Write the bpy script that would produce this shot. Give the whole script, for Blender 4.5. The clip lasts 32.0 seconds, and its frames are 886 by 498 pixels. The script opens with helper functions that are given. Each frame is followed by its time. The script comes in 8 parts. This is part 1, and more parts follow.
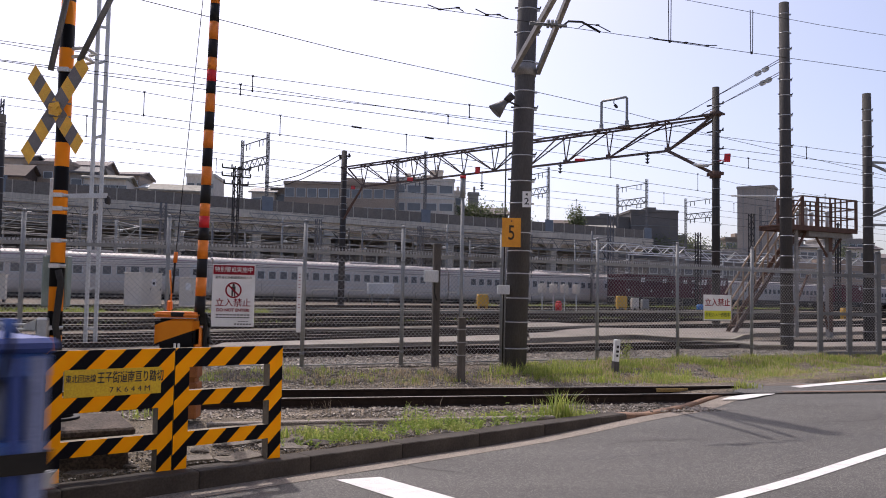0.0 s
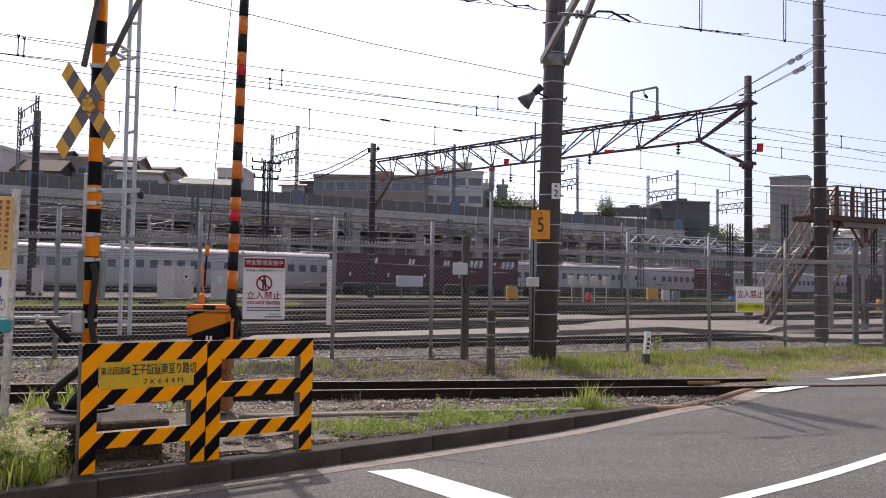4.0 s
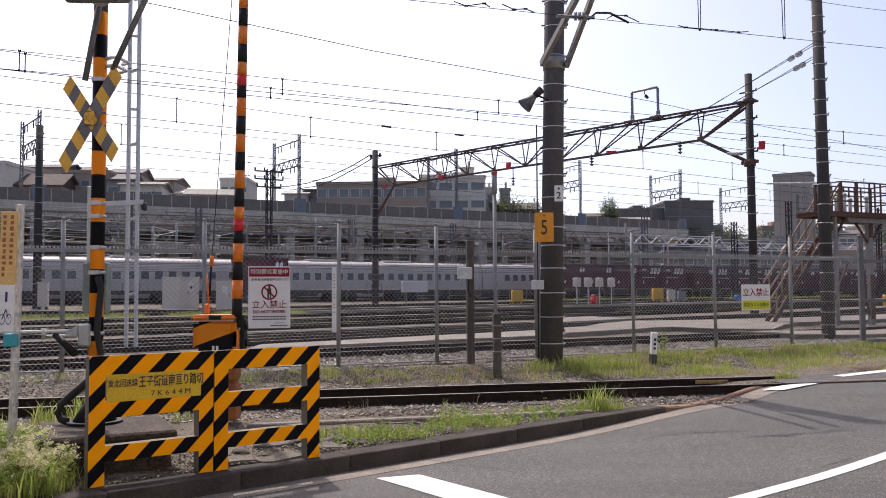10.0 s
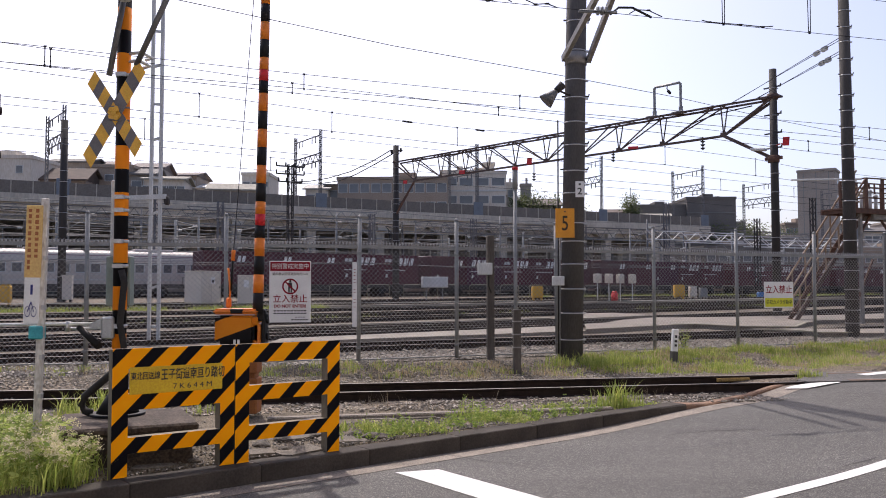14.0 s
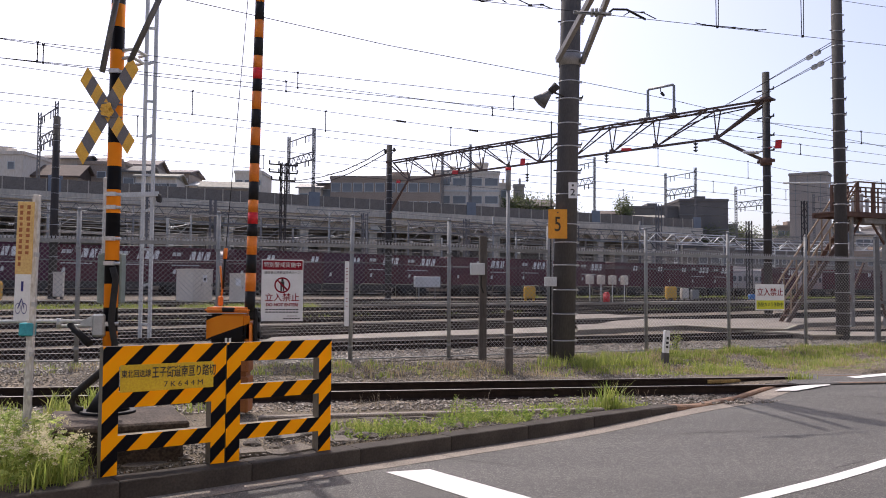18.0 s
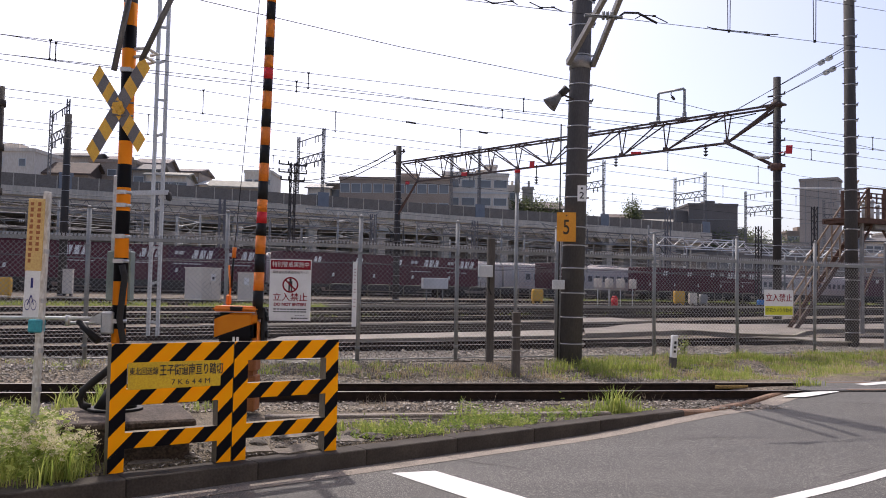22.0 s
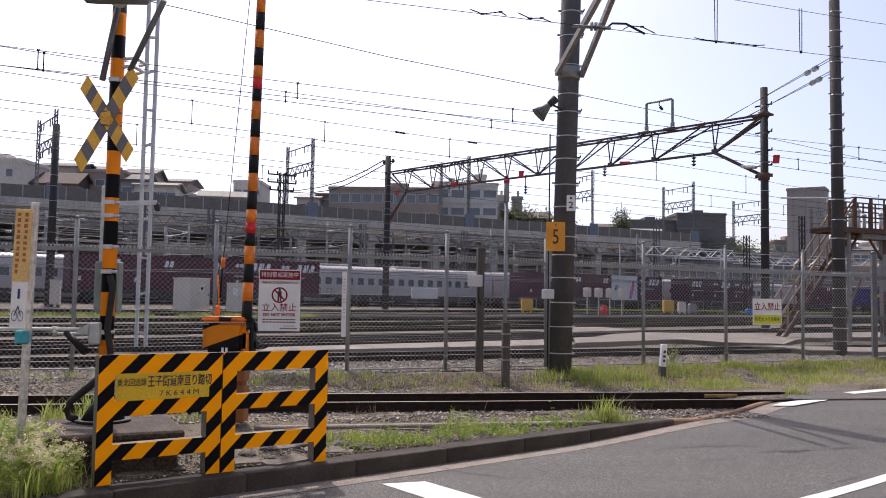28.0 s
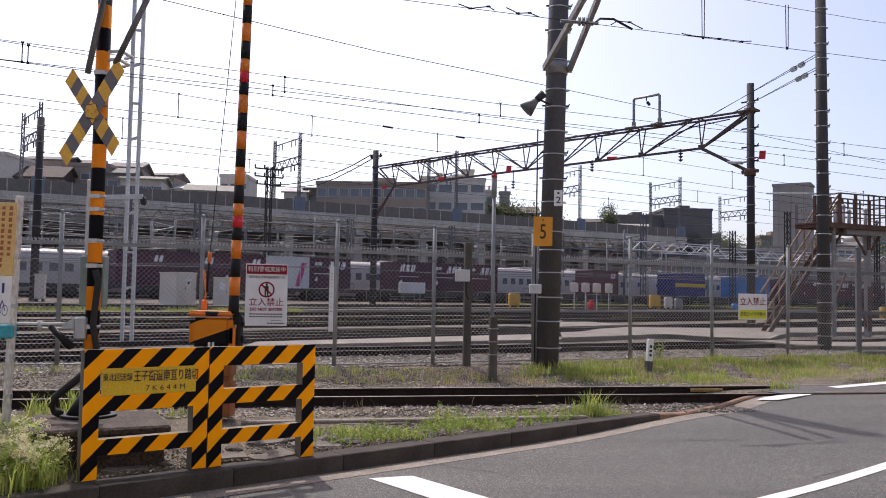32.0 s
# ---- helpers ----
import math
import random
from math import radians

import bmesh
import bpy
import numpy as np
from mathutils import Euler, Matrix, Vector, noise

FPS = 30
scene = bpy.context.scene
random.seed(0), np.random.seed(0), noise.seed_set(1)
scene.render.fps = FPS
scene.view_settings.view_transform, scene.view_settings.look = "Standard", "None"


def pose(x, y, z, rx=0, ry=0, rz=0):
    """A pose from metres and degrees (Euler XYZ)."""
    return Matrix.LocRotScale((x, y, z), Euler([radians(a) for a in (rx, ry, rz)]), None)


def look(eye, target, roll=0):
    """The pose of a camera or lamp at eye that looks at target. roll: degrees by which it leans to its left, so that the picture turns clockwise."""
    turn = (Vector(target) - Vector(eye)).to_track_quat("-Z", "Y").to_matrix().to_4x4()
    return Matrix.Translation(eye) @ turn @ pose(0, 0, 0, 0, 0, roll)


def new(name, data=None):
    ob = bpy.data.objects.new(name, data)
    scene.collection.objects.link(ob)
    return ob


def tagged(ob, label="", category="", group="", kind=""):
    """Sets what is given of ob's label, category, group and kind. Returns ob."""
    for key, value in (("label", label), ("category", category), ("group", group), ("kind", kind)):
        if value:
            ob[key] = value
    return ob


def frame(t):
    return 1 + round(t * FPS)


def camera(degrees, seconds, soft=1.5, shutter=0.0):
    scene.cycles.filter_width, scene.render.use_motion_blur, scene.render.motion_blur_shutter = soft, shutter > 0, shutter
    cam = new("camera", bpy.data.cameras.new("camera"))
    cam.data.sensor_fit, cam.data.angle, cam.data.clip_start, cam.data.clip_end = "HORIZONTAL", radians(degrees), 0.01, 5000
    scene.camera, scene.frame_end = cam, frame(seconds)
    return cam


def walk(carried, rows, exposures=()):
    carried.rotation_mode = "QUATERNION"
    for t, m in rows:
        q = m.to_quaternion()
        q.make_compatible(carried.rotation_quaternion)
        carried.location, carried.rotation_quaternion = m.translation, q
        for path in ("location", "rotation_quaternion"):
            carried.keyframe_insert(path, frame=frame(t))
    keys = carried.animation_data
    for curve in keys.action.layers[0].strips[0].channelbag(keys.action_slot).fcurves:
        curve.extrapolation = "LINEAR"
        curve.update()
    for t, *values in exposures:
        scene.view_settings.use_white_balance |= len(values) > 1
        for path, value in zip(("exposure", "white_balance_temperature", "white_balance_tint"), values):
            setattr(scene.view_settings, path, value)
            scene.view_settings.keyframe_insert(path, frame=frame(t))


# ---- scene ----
# A hand-held camera on the far side of the road, turning slightly.
cam = camera(55.19, 32.0, soft=0.95, shutter=0.2)
walk(cam, [
    (0, pose(0, 0, 1.6, 93.314, -1.018, -2.900)),
    (0.5, pose(0, 0, 1.6, 93.155, -1.039, -2.962)),
    (1, pose(0, 0, 1.6, 92.988, -1.154, -2.899)),
    (1.5, pose(0, 0, 1.6, 92.999, -0.886, -2.735)),
    (2, pose(0, 0, 1.6, 93.090, -0.566, -2.154)),
    (2.5, pose(0, 0, 1.6, 93.025, -0.538, -1.272)),
    (3, pose(0, 0, 1.6, 92.880, -0.568, -0.736)),
    (3.5, pose(0, 0, 1.6, 92.825, -0.978, -0.994)),
    (5.5, pose(0, 0, 1.6, 92.636, -0.313, -0.567)),
    (6, pose(0, 0, 1.6, 92.637, -0.379, -0.507)),
    (6.5, pose(0, 0, 1.6, 92.868, 0.007, -0.623)),
    (7, pose(0, 0, 1.6, 93.077, 0.198, -0.735)),
    (7.5, pose(0, 0, 1.6, 93.140, 0.419, -0.838)),
    (8, pose(0, 0, 1.6, 93.138, 0.404, -0.817)),
    (8.5, pose(0, 0, 1.6, 93.265, 0.483, -0.785)),
    (9, pose(0, 0, 1.6, 93.315, 0.614, -0.615)),
    (9.5, pose(0, 0, 1.6, 93.182, 0.666, -0.446)),
    (10, pose(0, 0, 1.6, 93.103, 0.413, -0.588)),
    (10.5, pose(0, 0, 1.6, 93.129, 0.286, -0.865)),
    (11, pose(0, 0, 1.6, 93.125, 0.192, -0.911)),
    (11.5, pose(0, 0, 1.6, 93.076, 0.219, -0.644)),
    (12, pose(0, 0, 1.6, 92.957, 0.127, -0.359)),
    (12.5, pose(0, 0, 1.6, 92.875, -0.270, -0.209)),
    (13, pose(0, 0, 1.6, 92.824, -0.449, -0.022)),
    (13.5, pose(0, 0, 1.6, 92.818, -0.311, 0.236)),
    (14, pose(0, 0, 1.6, 92.796, 0.057, 0.766)),
    (14.5, pose(0, 0, 1.6, 92.844, 0.131, 0.997)),
    (16.5, pose(0, 0, 1.6, 93.264, 0.045, 0.260)),
    (17, pose(0, 0, 1.6, 93.125, 0.002, 0.165)),
    (17.5, pose(0, 0, 1.6, 92.917, -0.081, 0.184)),
    (18, pose(0, 0, 1.6, 92.792, -0.383, 0.251)),
    (18.5, pose(0, 0, 1.6, 92.706, -0.441, 0.387)),
    (19, pose(0, 0, 1.6, 92.676, -0.392, 0.503)),
    (19.5, pose(0, 0, 1.6, 92.784, -0.603, 0.587)),
    (20, pose(0, 0, 1.6, 92.953, -1.023, 0.604)),
    (20.5, pose(0, 0, 1.6, 93.109, -1.389, 0.483)),
    (21, pose(0, 0, 1.6, 93.142, -1.449, 0.393)),
    (21.5, pose(0, 0, 1.6, 93.025, -1.283, 0.559)),
    (22, pose(0, 0, 1.6, 92.894, -1.088, 0.771)),
    (22.5, pose(0, 0, 1.6, 92.871, -0.926, 0.871)),
    (23, pose(0, 0, 1.6, 92.917, -0.937, 0.875)),
    (23.5, pose(0, 0, 1.6, 92.915, -0.990, 0.719)),
    (24, pose(0, 0, 1.6, 92.793, -0.854, 0.416)),
    (24.5, pose(0, 0, 1.6, 92.783, -1.037, 0.163)),
    (25, pose(0, 0, 1.6, 92.938, -0.910, 0.025)),
    (25.5, pose(0, 0, 1.6, 93.122, -0.962, -0.048)),
    (27.5, pose(0, 0, 1.6, 93.416, -0.712, 0.142)),
    (28, pose(0, 0, 1.6, 93.568, -0.928, 0.073)),
    (28.5, pose(0, 0, 1.6, 93.756, -0.958, -0.042)),
    (29, pose(0, 0, 1.6, 93.767, -0.825, -0.168)),
    (29.5, pose(0, 0, 1.6, 93.591, -0.915, -0.323)),
    (30, pose(0, 0, 1.6, 93.400, -0.964, -0.429)),
    (30.5, pose(0, 0, 1.6, 93.256, -1.068, -0.428)),
    (31, pose(0, 0, 1.6, 93.212, -1.027, -0.424)),
    (31.5, pose(0, 0, 1.6, 93.246, -1.075, -0.581)),
    (32, pose(0, 0, 1.6, 93.225, -0.980, -0.774)),
], exposures=((0.0, -0.19, 6450, 18), (1.0, -0.11, 6470, 17), (3.0, -0.05, 6500, 17), (25.0, -0.03, 6500, 17), (28.0, -0.06, 6450, 17), (29.5, -0.17, 6380, 17), (32.0, -0.12, 6400, 17)))

# ---- light ----
SUN_EL, SUN_AZ = 55.5, -21.0   # degrees; azimuth from +Y towards +X
world = bpy.data.worlds.new("sky")
scene.world = world
world.use_nodes = True
wn = world.node_tree.nodes
sky = wn.new("ShaderNodeTexSky")
sky.sky_type, sky.sun_disc = "NISHITA", False
sky.sun_elevation, sky.sun_rotation = radians(SUN_EL), radians(SUN_AZ)
sky.air_density, sky.dust_density, sky.ozone_density = 0.65, 3.4, 0.5
wn["Background"].inputs["Strength"].default_value = 0.23
world.node_tree.links.new(sky.outputs[0], wn["Background"].inputs["Color"])
sun_dir = Vector((math.sin(radians(SUN_AZ)) * math.cos(radians(SUN_EL)), math.cos(radians(SUN_AZ)) * math.cos(radians(SUN_EL)), math.sin(radians(SUN_EL))))
sun = new("sun", bpy.data.lights.new("sun", "SUN"))
sun.data.energy, sun.data.angle, sun.data.color = 3.75, radians(0.6), (1.0, 0.95, 0.87)
sun.matrix_world = look(sun_dir * 50, (0, 0, 0))


# ---- materials ----
def material(name, base, second=None, rough=0.7, metal=0.0, scale=6.0, fine=60.0, bump=0.15, dist=0.01, mix=0.5, island=0.0, spec=0.4, streak=1.0, emit=0.0, grain_amt=0.12):
    """A surface with stains at one scale and grain at another."""
    m = bpy.data.materials.new(name)
    m.use_nodes = True
    nt = m.node_tree
    n, l = nt.nodes, nt.links
    b = n["Principled BSDF"]
    b.inputs["Roughness"].default_value, b.inputs["Metallic"].default_value = rough, metal
    b.inputs["Specular IOR Level"].default_value = spec
    tc = n.new("ShaderNodeTexCoord")
    mp = n.new("ShaderNodeMapping")
    mp.inputs["Scale"].default_value = (1, 1, streak)
    l.new(tc.outputs["Object"], mp.inputs["Vector"])
    big, small = n.new("ShaderNodeTexNoise"), n.new("ShaderNodeTexNoise")
    for t, s, d in ((big, scale, 5), (small, fine, 3)):
        t.inputs["Scale"].default_value, t.inputs["Detail"].default_value = s, d
        l.new(mp.outputs[0], t.inputs["Vector"])
    ramp = n.new("ShaderNodeValToRGB")
    second = second or tuple(c * 0.6 for c in base)
    ramp.color_ramp.elements[0].position, ramp.color_ramp.elements[1].position = 0.5 - mix / 2, 0.5 + mix / 2
    ramp.color_ramp.elements[0].color, ramp.color_ramp.elements[1].color = (*second, 1), (*base, 1)
    l.new(big.outputs["Fac"], ramp.inputs["Fac"])
    grain = n.new("ShaderNodeMixRGB")
    grain.blend_type = "OVERLAY"
    grain.inputs["Fac"].default_value = grain_amt
    l.new(ramp.outputs["Color"], grain.inputs["Color1"])
    spread = n.new("ShaderNodeMapRange")
    spread.inputs["From Min"].default_value, spread.inputs["From Max"].default_value = 0.36, 0.64
    l.new(small.outputs["Fac"], spread.inputs["Value"])
    l.new(spread.outputs["Result"], grain.inputs["Color2"])
    out = grain.outputs["Color"]
    if island:
        geo, hsv = n.new("ShaderNodeObjectInfo"), n.new("ShaderNodeHueSaturation")
        mr = n.new("ShaderNodeMapRange")
        mr.inputs["To Min"].default_value, mr.inputs["To Max"].default_value = 1 - island, 1 + island
        l.new(geo.outputs["Random"], mr.inputs["Value"])
        l.new(mr.outputs["Result"], hsv.inputs["Value"])
        l.new(out, hsv.inputs["Color"])
        out = hsv.outputs["Color"]
    l.new(out, b.inputs["Base Color"])
    if bump:
        bp = n.new("ShaderNodeBump")
        bp.inputs["Strength"].default_value, bp.inputs["Distance"].default_value = bump, dist
        l.new(small.outputs["Fac"], bp.inputs["Height"])
        l.new(bp.outputs["Normal"], b.inputs["Normal"])
    if emit:
        b.inputs["Emission Color"].default_value = (*base, 1)
        b.inputs["Emission Strength"].default_value = emit
    return m


def asphalt():
    """Worn asphalt: chippings of many greys, darker tar between them, broad worn and patched areas."""
    m = bpy.data.materials.new("asphalt")
    m.use_nodes = True
    n, l = m.node_tree.nodes, m.node_tree.links
    b = n["Principled BSDF"]
    b.inputs["Roughness"].default_value = 0.78
    b.inputs["Specular IOR Level"].default_value = 0.35
    tc = n.new("ShaderNodeTexCoord")
    chips, broad, mid = n.new("ShaderNodeTexVoronoi"), n.new("ShaderNodeTexNoise"), n.new("ShaderNodeTexNoise")
    chips.inputs["Scale"].default_value = 130
    broad.inputs["Scale"].default_value, broad.inputs["Detail"].default_value = 0.55, 6
    mid.inputs["Scale"].default_value, mid.inputs["Detail"].default_value = 9, 4
    turn = n.new("ShaderNodeMapping")        # wear runs along the road
    turn.inputs["Rotation"].default_value = (0, 0, -math.atan2(0.644, 0.765))
    turn.inputs["Scale"].default_value = (0.22, 1.6, 1)
    l.new(tc.outputs["Object"], turn.inputs["Vector"])
    for t in (chips, mid):
        l.new(tc.outputs["Object"], t.inputs["Vector"])
    l.new(turn.outputs[0], broad.inputs["Vector"])
    grey = n.new("ShaderNodeRGBToBW")
    l.new(chips.outputs["Color"], grey.inputs["Color"])
    ramp = n.new("ShaderNodeValToRGB")
    e = ramp.color_ramp.elements
    e[0].position, e[0].color = 0.21, (0.032, 0.031, 0.029, 1)
    e[1].position, e[1].color = 0.64, (0.075, 0.071, 0.066, 1)
    e.new(0.9).color = (0.235, 0.225, 0.203, 1)
    l.new(grey.outputs["Val"], ramp.inputs["Fac"])
    out = ramp.outputs["Color"]
    for t, lo, hi in ((broad, 0.76, 1.14), (mid, 0.92, 1.06)):
        mr, mul = n.new("ShaderNodeMapRange"), n.new("ShaderNodeMixRGB")
        mr.inputs["From Min"].default_value, mr.inputs["From Max"].default_value = 0.3, 0.7
        mr.inputs["To Min"].default_value, mr.inputs["To Max"].default_value = lo, hi
        l.new(t.outputs["Fac"], mr.inputs["Value"])
        mul.blend_type = "MULTIPLY"
        mul.inputs["Fac"].default_value = 1
        l.new(out, mul.inputs["Color1"])
        l.new(mr.outputs["Result"], mul.inputs["Color2"])
        out = mul.outputs["Color"]
    l.new(out, b.inputs["Base Color"])
    bp = n.new("ShaderNodeBump")
    bp.inputs["Strength"].default_value, bp.inputs["Distance"].default_value = 0.35, 0.004
    l.new(chips.outputs["Distance"], bp.inputs["Height"])
    bp.invert = True
    l.new(bp.outputs["Normal"], b.inputs["Normal"])
    return m


def leafy(name, a, b_col, trans=0.35):
    m = bpy.data.materials.new(name)
    m.use_nodes = True
    n, l = m.node_tree.nodes, m.node_tree.links
    b = n["Principled BSDF"]
    b.inputs["Roughness"].default_value = 0.6
    geo, ramp = n.new("ShaderNodeNewGeometry"), n.new("ShaderNodeValToRGB")
    ramp.color_ramp.elements[0].color, ramp.color_ramp.elements[1].color = (*a, 1), (*b_col, 1)
    l.new(geo.outputs["Random Per Island"], ramp.inputs["Fac"])
    l.new(ramp.outputs["Color"], b.inputs["Base Color"])
    tr, mx = n.new("ShaderNodeBsdfTranslucent"), n.new("ShaderNodeMixShader")
    l.new(ramp.outputs["Color"], tr.inputs["Color"])
    mx.inputs["Fac"].default_value = trans
    l.new(b.outputs[0], mx.inputs[1])
    l.new(tr.outputs[0], mx.inputs[2])
    l.new(mx.outputs[0], n["Material Output"].inputs["Surface"])
    return m


ASPHALT = asphalt()
BALLAST = material("ballast", (0.21, 0.172, 0.126), (0.064, 0.051, 0.038), 0.95, grain_amt=0.85, scale=1.3, fine=22, bump=1.0, dist=0.06, mix=0.5)
SOIL = material("soil", (0.165, 0.135, 0.093), (0.07, 0.056, 0.03906), 0.95, scale=2.5, fine=45, bump=1.0, dist=0.03, grain_amt=0.7)
CONCRETE = material("concrete", (0.36, 0.345, 0.2976), (0.22, 0.21, 0.1767), 0.9, scale=1.6, fine=40, bump=0.3)
KERBSTONE = material("kerbstone", (0.080, 0.069, 0.059), (0.026, 0.0225, 0.0195), 0.92, scale=2.2, fine=45, bump=0.35, grain_amt=0.15, spec=0.2)
GUTTER = material("gutter_concrete", (0.25, 0.215, 0.18), (0.15, 0.128, 0.105), 0.9, scale=2.5, fine=60, bump=0.5, grain_amt=0.45)
BARTAN = material("tan_joint_bar", (0.33, 0.23, 0.075), (0.2, 0.13, 0.05), 0.8, scale=9, grain_amt=0.4)
RUSTY_PATCH = material("rust_stained_concrete", (0.25, 0.15, 0.095), (0.13, 0.085, 0.06), 0.9, scale=3, grain_amt=0.4)
ROADPAINT = material("road_paint", (0.68, 0.67, 0.65), (0.52, 0.51, 0.495), 0.75, scale=9, fine=110, bump=0.4, mix=0.4, grain_amt=0.25)
STEEL = material("galvanised_steel", (0.42, 0.43, 0.44), (0.30, 0.31, 0.32), 0.5, 0.55, scale=5, fine=80, bump=0.08)
GREYPAINT = material("grey_painted_steel", (0.27, 0.275, 0.2697), (0.2, 0.205, 0.2), 0.55, 0.1, scale=5)
LIGHTGREY = material("light_grey_paint", (0.60, 0.61, 0.60), (0.46, 0.47, 0.46), 0.55, scale=4, streak=0.3)
RAILSIDE = material("rusty_rail", (0.034, 0.023, 0.018), (0.017, 0.012, 0.010), 0.9, 0.1, scale=8, spec=0.2)
RAILHEAD = material("worn_rail_head", (0.20, 0.18, 0.16), (0.11, 0.095, 0.082), 0.55, 0.4, scale=4, bump=0.03)
SLEEPER = material("sleeper", (0.10, 0.08, 0.065), (0.05, 0.04, 0.033), 0.9, scale=5)
BLACK = material("black_paint", (0.009, 0.009, 0.011), (0.018, 0.017, 0.016), 0.6, spec=0.2, scale=4, bump=0.05)
ORANGE = material("orange_paint", (0.78, 0.22, 0.015), (0.6, 0.15, 0.012), 0.45, scale=6, bump=0.04)
PLATE = material("yellow_plate", (0.70, 0.46, 0.015), (0.57, 0.365, 0.012), 0.45, scale=4, bump=0.03)
XYELLOW = material("faded_yellow", (0.80, 0.45, 0.055), (0.62, 0.35, 0.05), 0.5, scale=8)
XGREY = material("faded_black", (0.17, 0.16, 0.165), (0.12, 0.115, 0.12), 0.6, scale=8)
REDPAINT = material("red_paint", (0.62, 0.02, 0.025), (0.5, 0.015, 0.02), 0.5, scale=5)
WHITEPAINT = material("white_paint", (0.80, 0.80, 0.79), (0.70, 0.70, 0.68), 0.5, scale=4, bump=0.03)
SIGNRED = material("sign_red", (0.27, 0.010, 0.022), (0.22, 0.01, 0.02), 0.6, bump=0, spec=0.2)
SIGNBLACK = material("sign_black", (0.03, 0.03, 0.032), (0.02, 0.02, 0.02), 0.5, bump=0)
SIGNGREEN = material("sign_green", (0.06, 0.10, 0.02), (0.05, 0.08, 0.02), 0.5, bump=0)
TEAL = material("teal_label", (0.04, 0.33, 0.38), (0.03, 0.27, 0.32), 0.5, bump=0)
LIMEPLATE = material("yellow_green_plate", (0.66, 0.66, 0.03), (0.55, 0.55, 0.03), 0.5, bump=0)
POLECONC = material("weathered_pole_concrete", (0.108, 0.102, 0.099), (0.062, 0.058, 0.056), 0.9, scale=2.2, fine=50, streak=0.25, bump=0.3)
SLIMCONC = material("dark_stained_pole_concrete", (0.070, 0.064, 0.060), (0.042, 0.038, 0.036), 0.9, scale=2.2, fine=50, streak=0.25, bump=0.3)
DARKPOLE = material("dark_steel_pole", (0.055, 0.05, 0.047), (0.035, 0.03, 0.028), 0.8, 0.1, scale=3, streak=0.3)
BANDSTEEL = material("steel_band", (0.5, 0.5, 0.5), (0.38, 0.38, 0.38), 0.4, 0.6, bump=0)
TRUSSDARK = material("truss_paint", (0.115, 0.088, 0.078), (0.085, 0.052, 0.04), 0.75, 0.1, scale=2.5, mix=0.3)
RUST = material("rust", (0.15, 0.08, 0.055), (0.085, 0.05, 0.038), 0.85, scale=5)
WIRE = material("wire", (0.04, 0.038, 0.036), (0.028, 0.027, 0.026), 0.8, bump=0, spec=0.15)
OLDWOOD = material("weathered_timber", (0.13, 0.115, 0.10), (0.07, 0.06, 0.05), 0.95, scale=8, streak=0.15, fine=70, bump=0.5)
MAROON = material("maroon_container_paint", (0.105, 0.026, 0.036), (0.07, 0.02, 0.028), 0.55, scale=1.2, fine=30, streak=0.4, bump=0.1, island=0.22, spec=0.25)
PURPLE = material("violet_container_paint", (0.088, 0.026, 0.05), (0.062, 0.02, 0.036), 0.55, scale=1.2, fine=30, streak=0.4, bump=0.1, island=0.2, spec=0.25)
BLUEPAINT = material("blue_container_paint", (0.03, 0.20, 0.50), (0.02, 0.14, 0.38), 0.5, scale=1.5)
NAVY = material("navy_container_paint", (0.03, 0.035, 0.20), (0.02, 0.025, 0.14), 0.5, scale=1.5)
PINK = material("pink_panel", (0.60, 0.05, 0.20), (0.5, 0.04, 0.16), 0.5, bump=0)
CONTWHITE = material("white_container_paint", (0.66, 0.66, 0.65), (0.52, 0.52, 0.5), 0.55, scale=1.5, streak=0.3)
DECKSTEEL = material("wagon_steel", (0.075, 0.065, 0.06), (0.045, 0.04, 0.037), 0.8, 0.2, scale=3)
TRAINWHITE = material("train_body_paint", (0.58, 0.525, 0.475), (0.51, 0.462, 0.418), 0.45, scale=0.8, fine=20, bump=0.02, spec=0.25)
TRAINROOF = material("train_roof", (0.53, 0.475, 0.455), (0.45, 0.405, 0.39), 0.6, scale=1, spec=0.2)
TRAINPINK = material("train_pink_line", (0.33, 0.19, 0.22), (0.28, 0.17, 0.2), 0.4, bump=0)
GLASSDARK = material("dark_window_glass", (0.075, 0.08, 0.085), (0.05, 0.054, 0.058), 0.16, scale=1, bump=0, spec=0.45)
BLDGPANE = material("curtained_window_glass", (0.21, 0.215, 0.22), (0.14, 0.145, 0.15), 0.16, scale=0.5, bump=0, spec=0.45)
TRAINGLASS = material("train_window_glass", (0.13, 0.135, 0.145), (0.1, 0.105, 0.11), 0.2, scale=1, bump=0, spec=0.5)
UNDERGEAR = material("underfloor_gear", (0.05, 0.05, 0.052), (0.03, 0.03, 0.03), 0.8, scale=3)
VIADUCT = material("viaduct_concrete", (0.58, 0.53, 0.45), (0.40, 0.365, 0.31), 0.9, scale=0.35, fine=6, streak=0.3, bump=0.2, dist=0.05)
PARAPET = material("parapet_panel", (0.22, 0.195, 0.172), (0.155, 0.14, 0.123), 0.85, scale=0.6, fine=8, bump=0.1, spec=0.2)
BLDG_CREAM = material("cream_wall", (0.68, 0.62, 0.54), (0.55, 0.50, 0.435), 0.9, scale=0.3, fine=5, streak=0.3, bump=0.1)
BLDG_TAN = material("tan_wall", (0.37, 0.30, 0.24), (0.28, 0.225, 0.18), 0.9, scale=0.3, fine=5, bump=0.1)
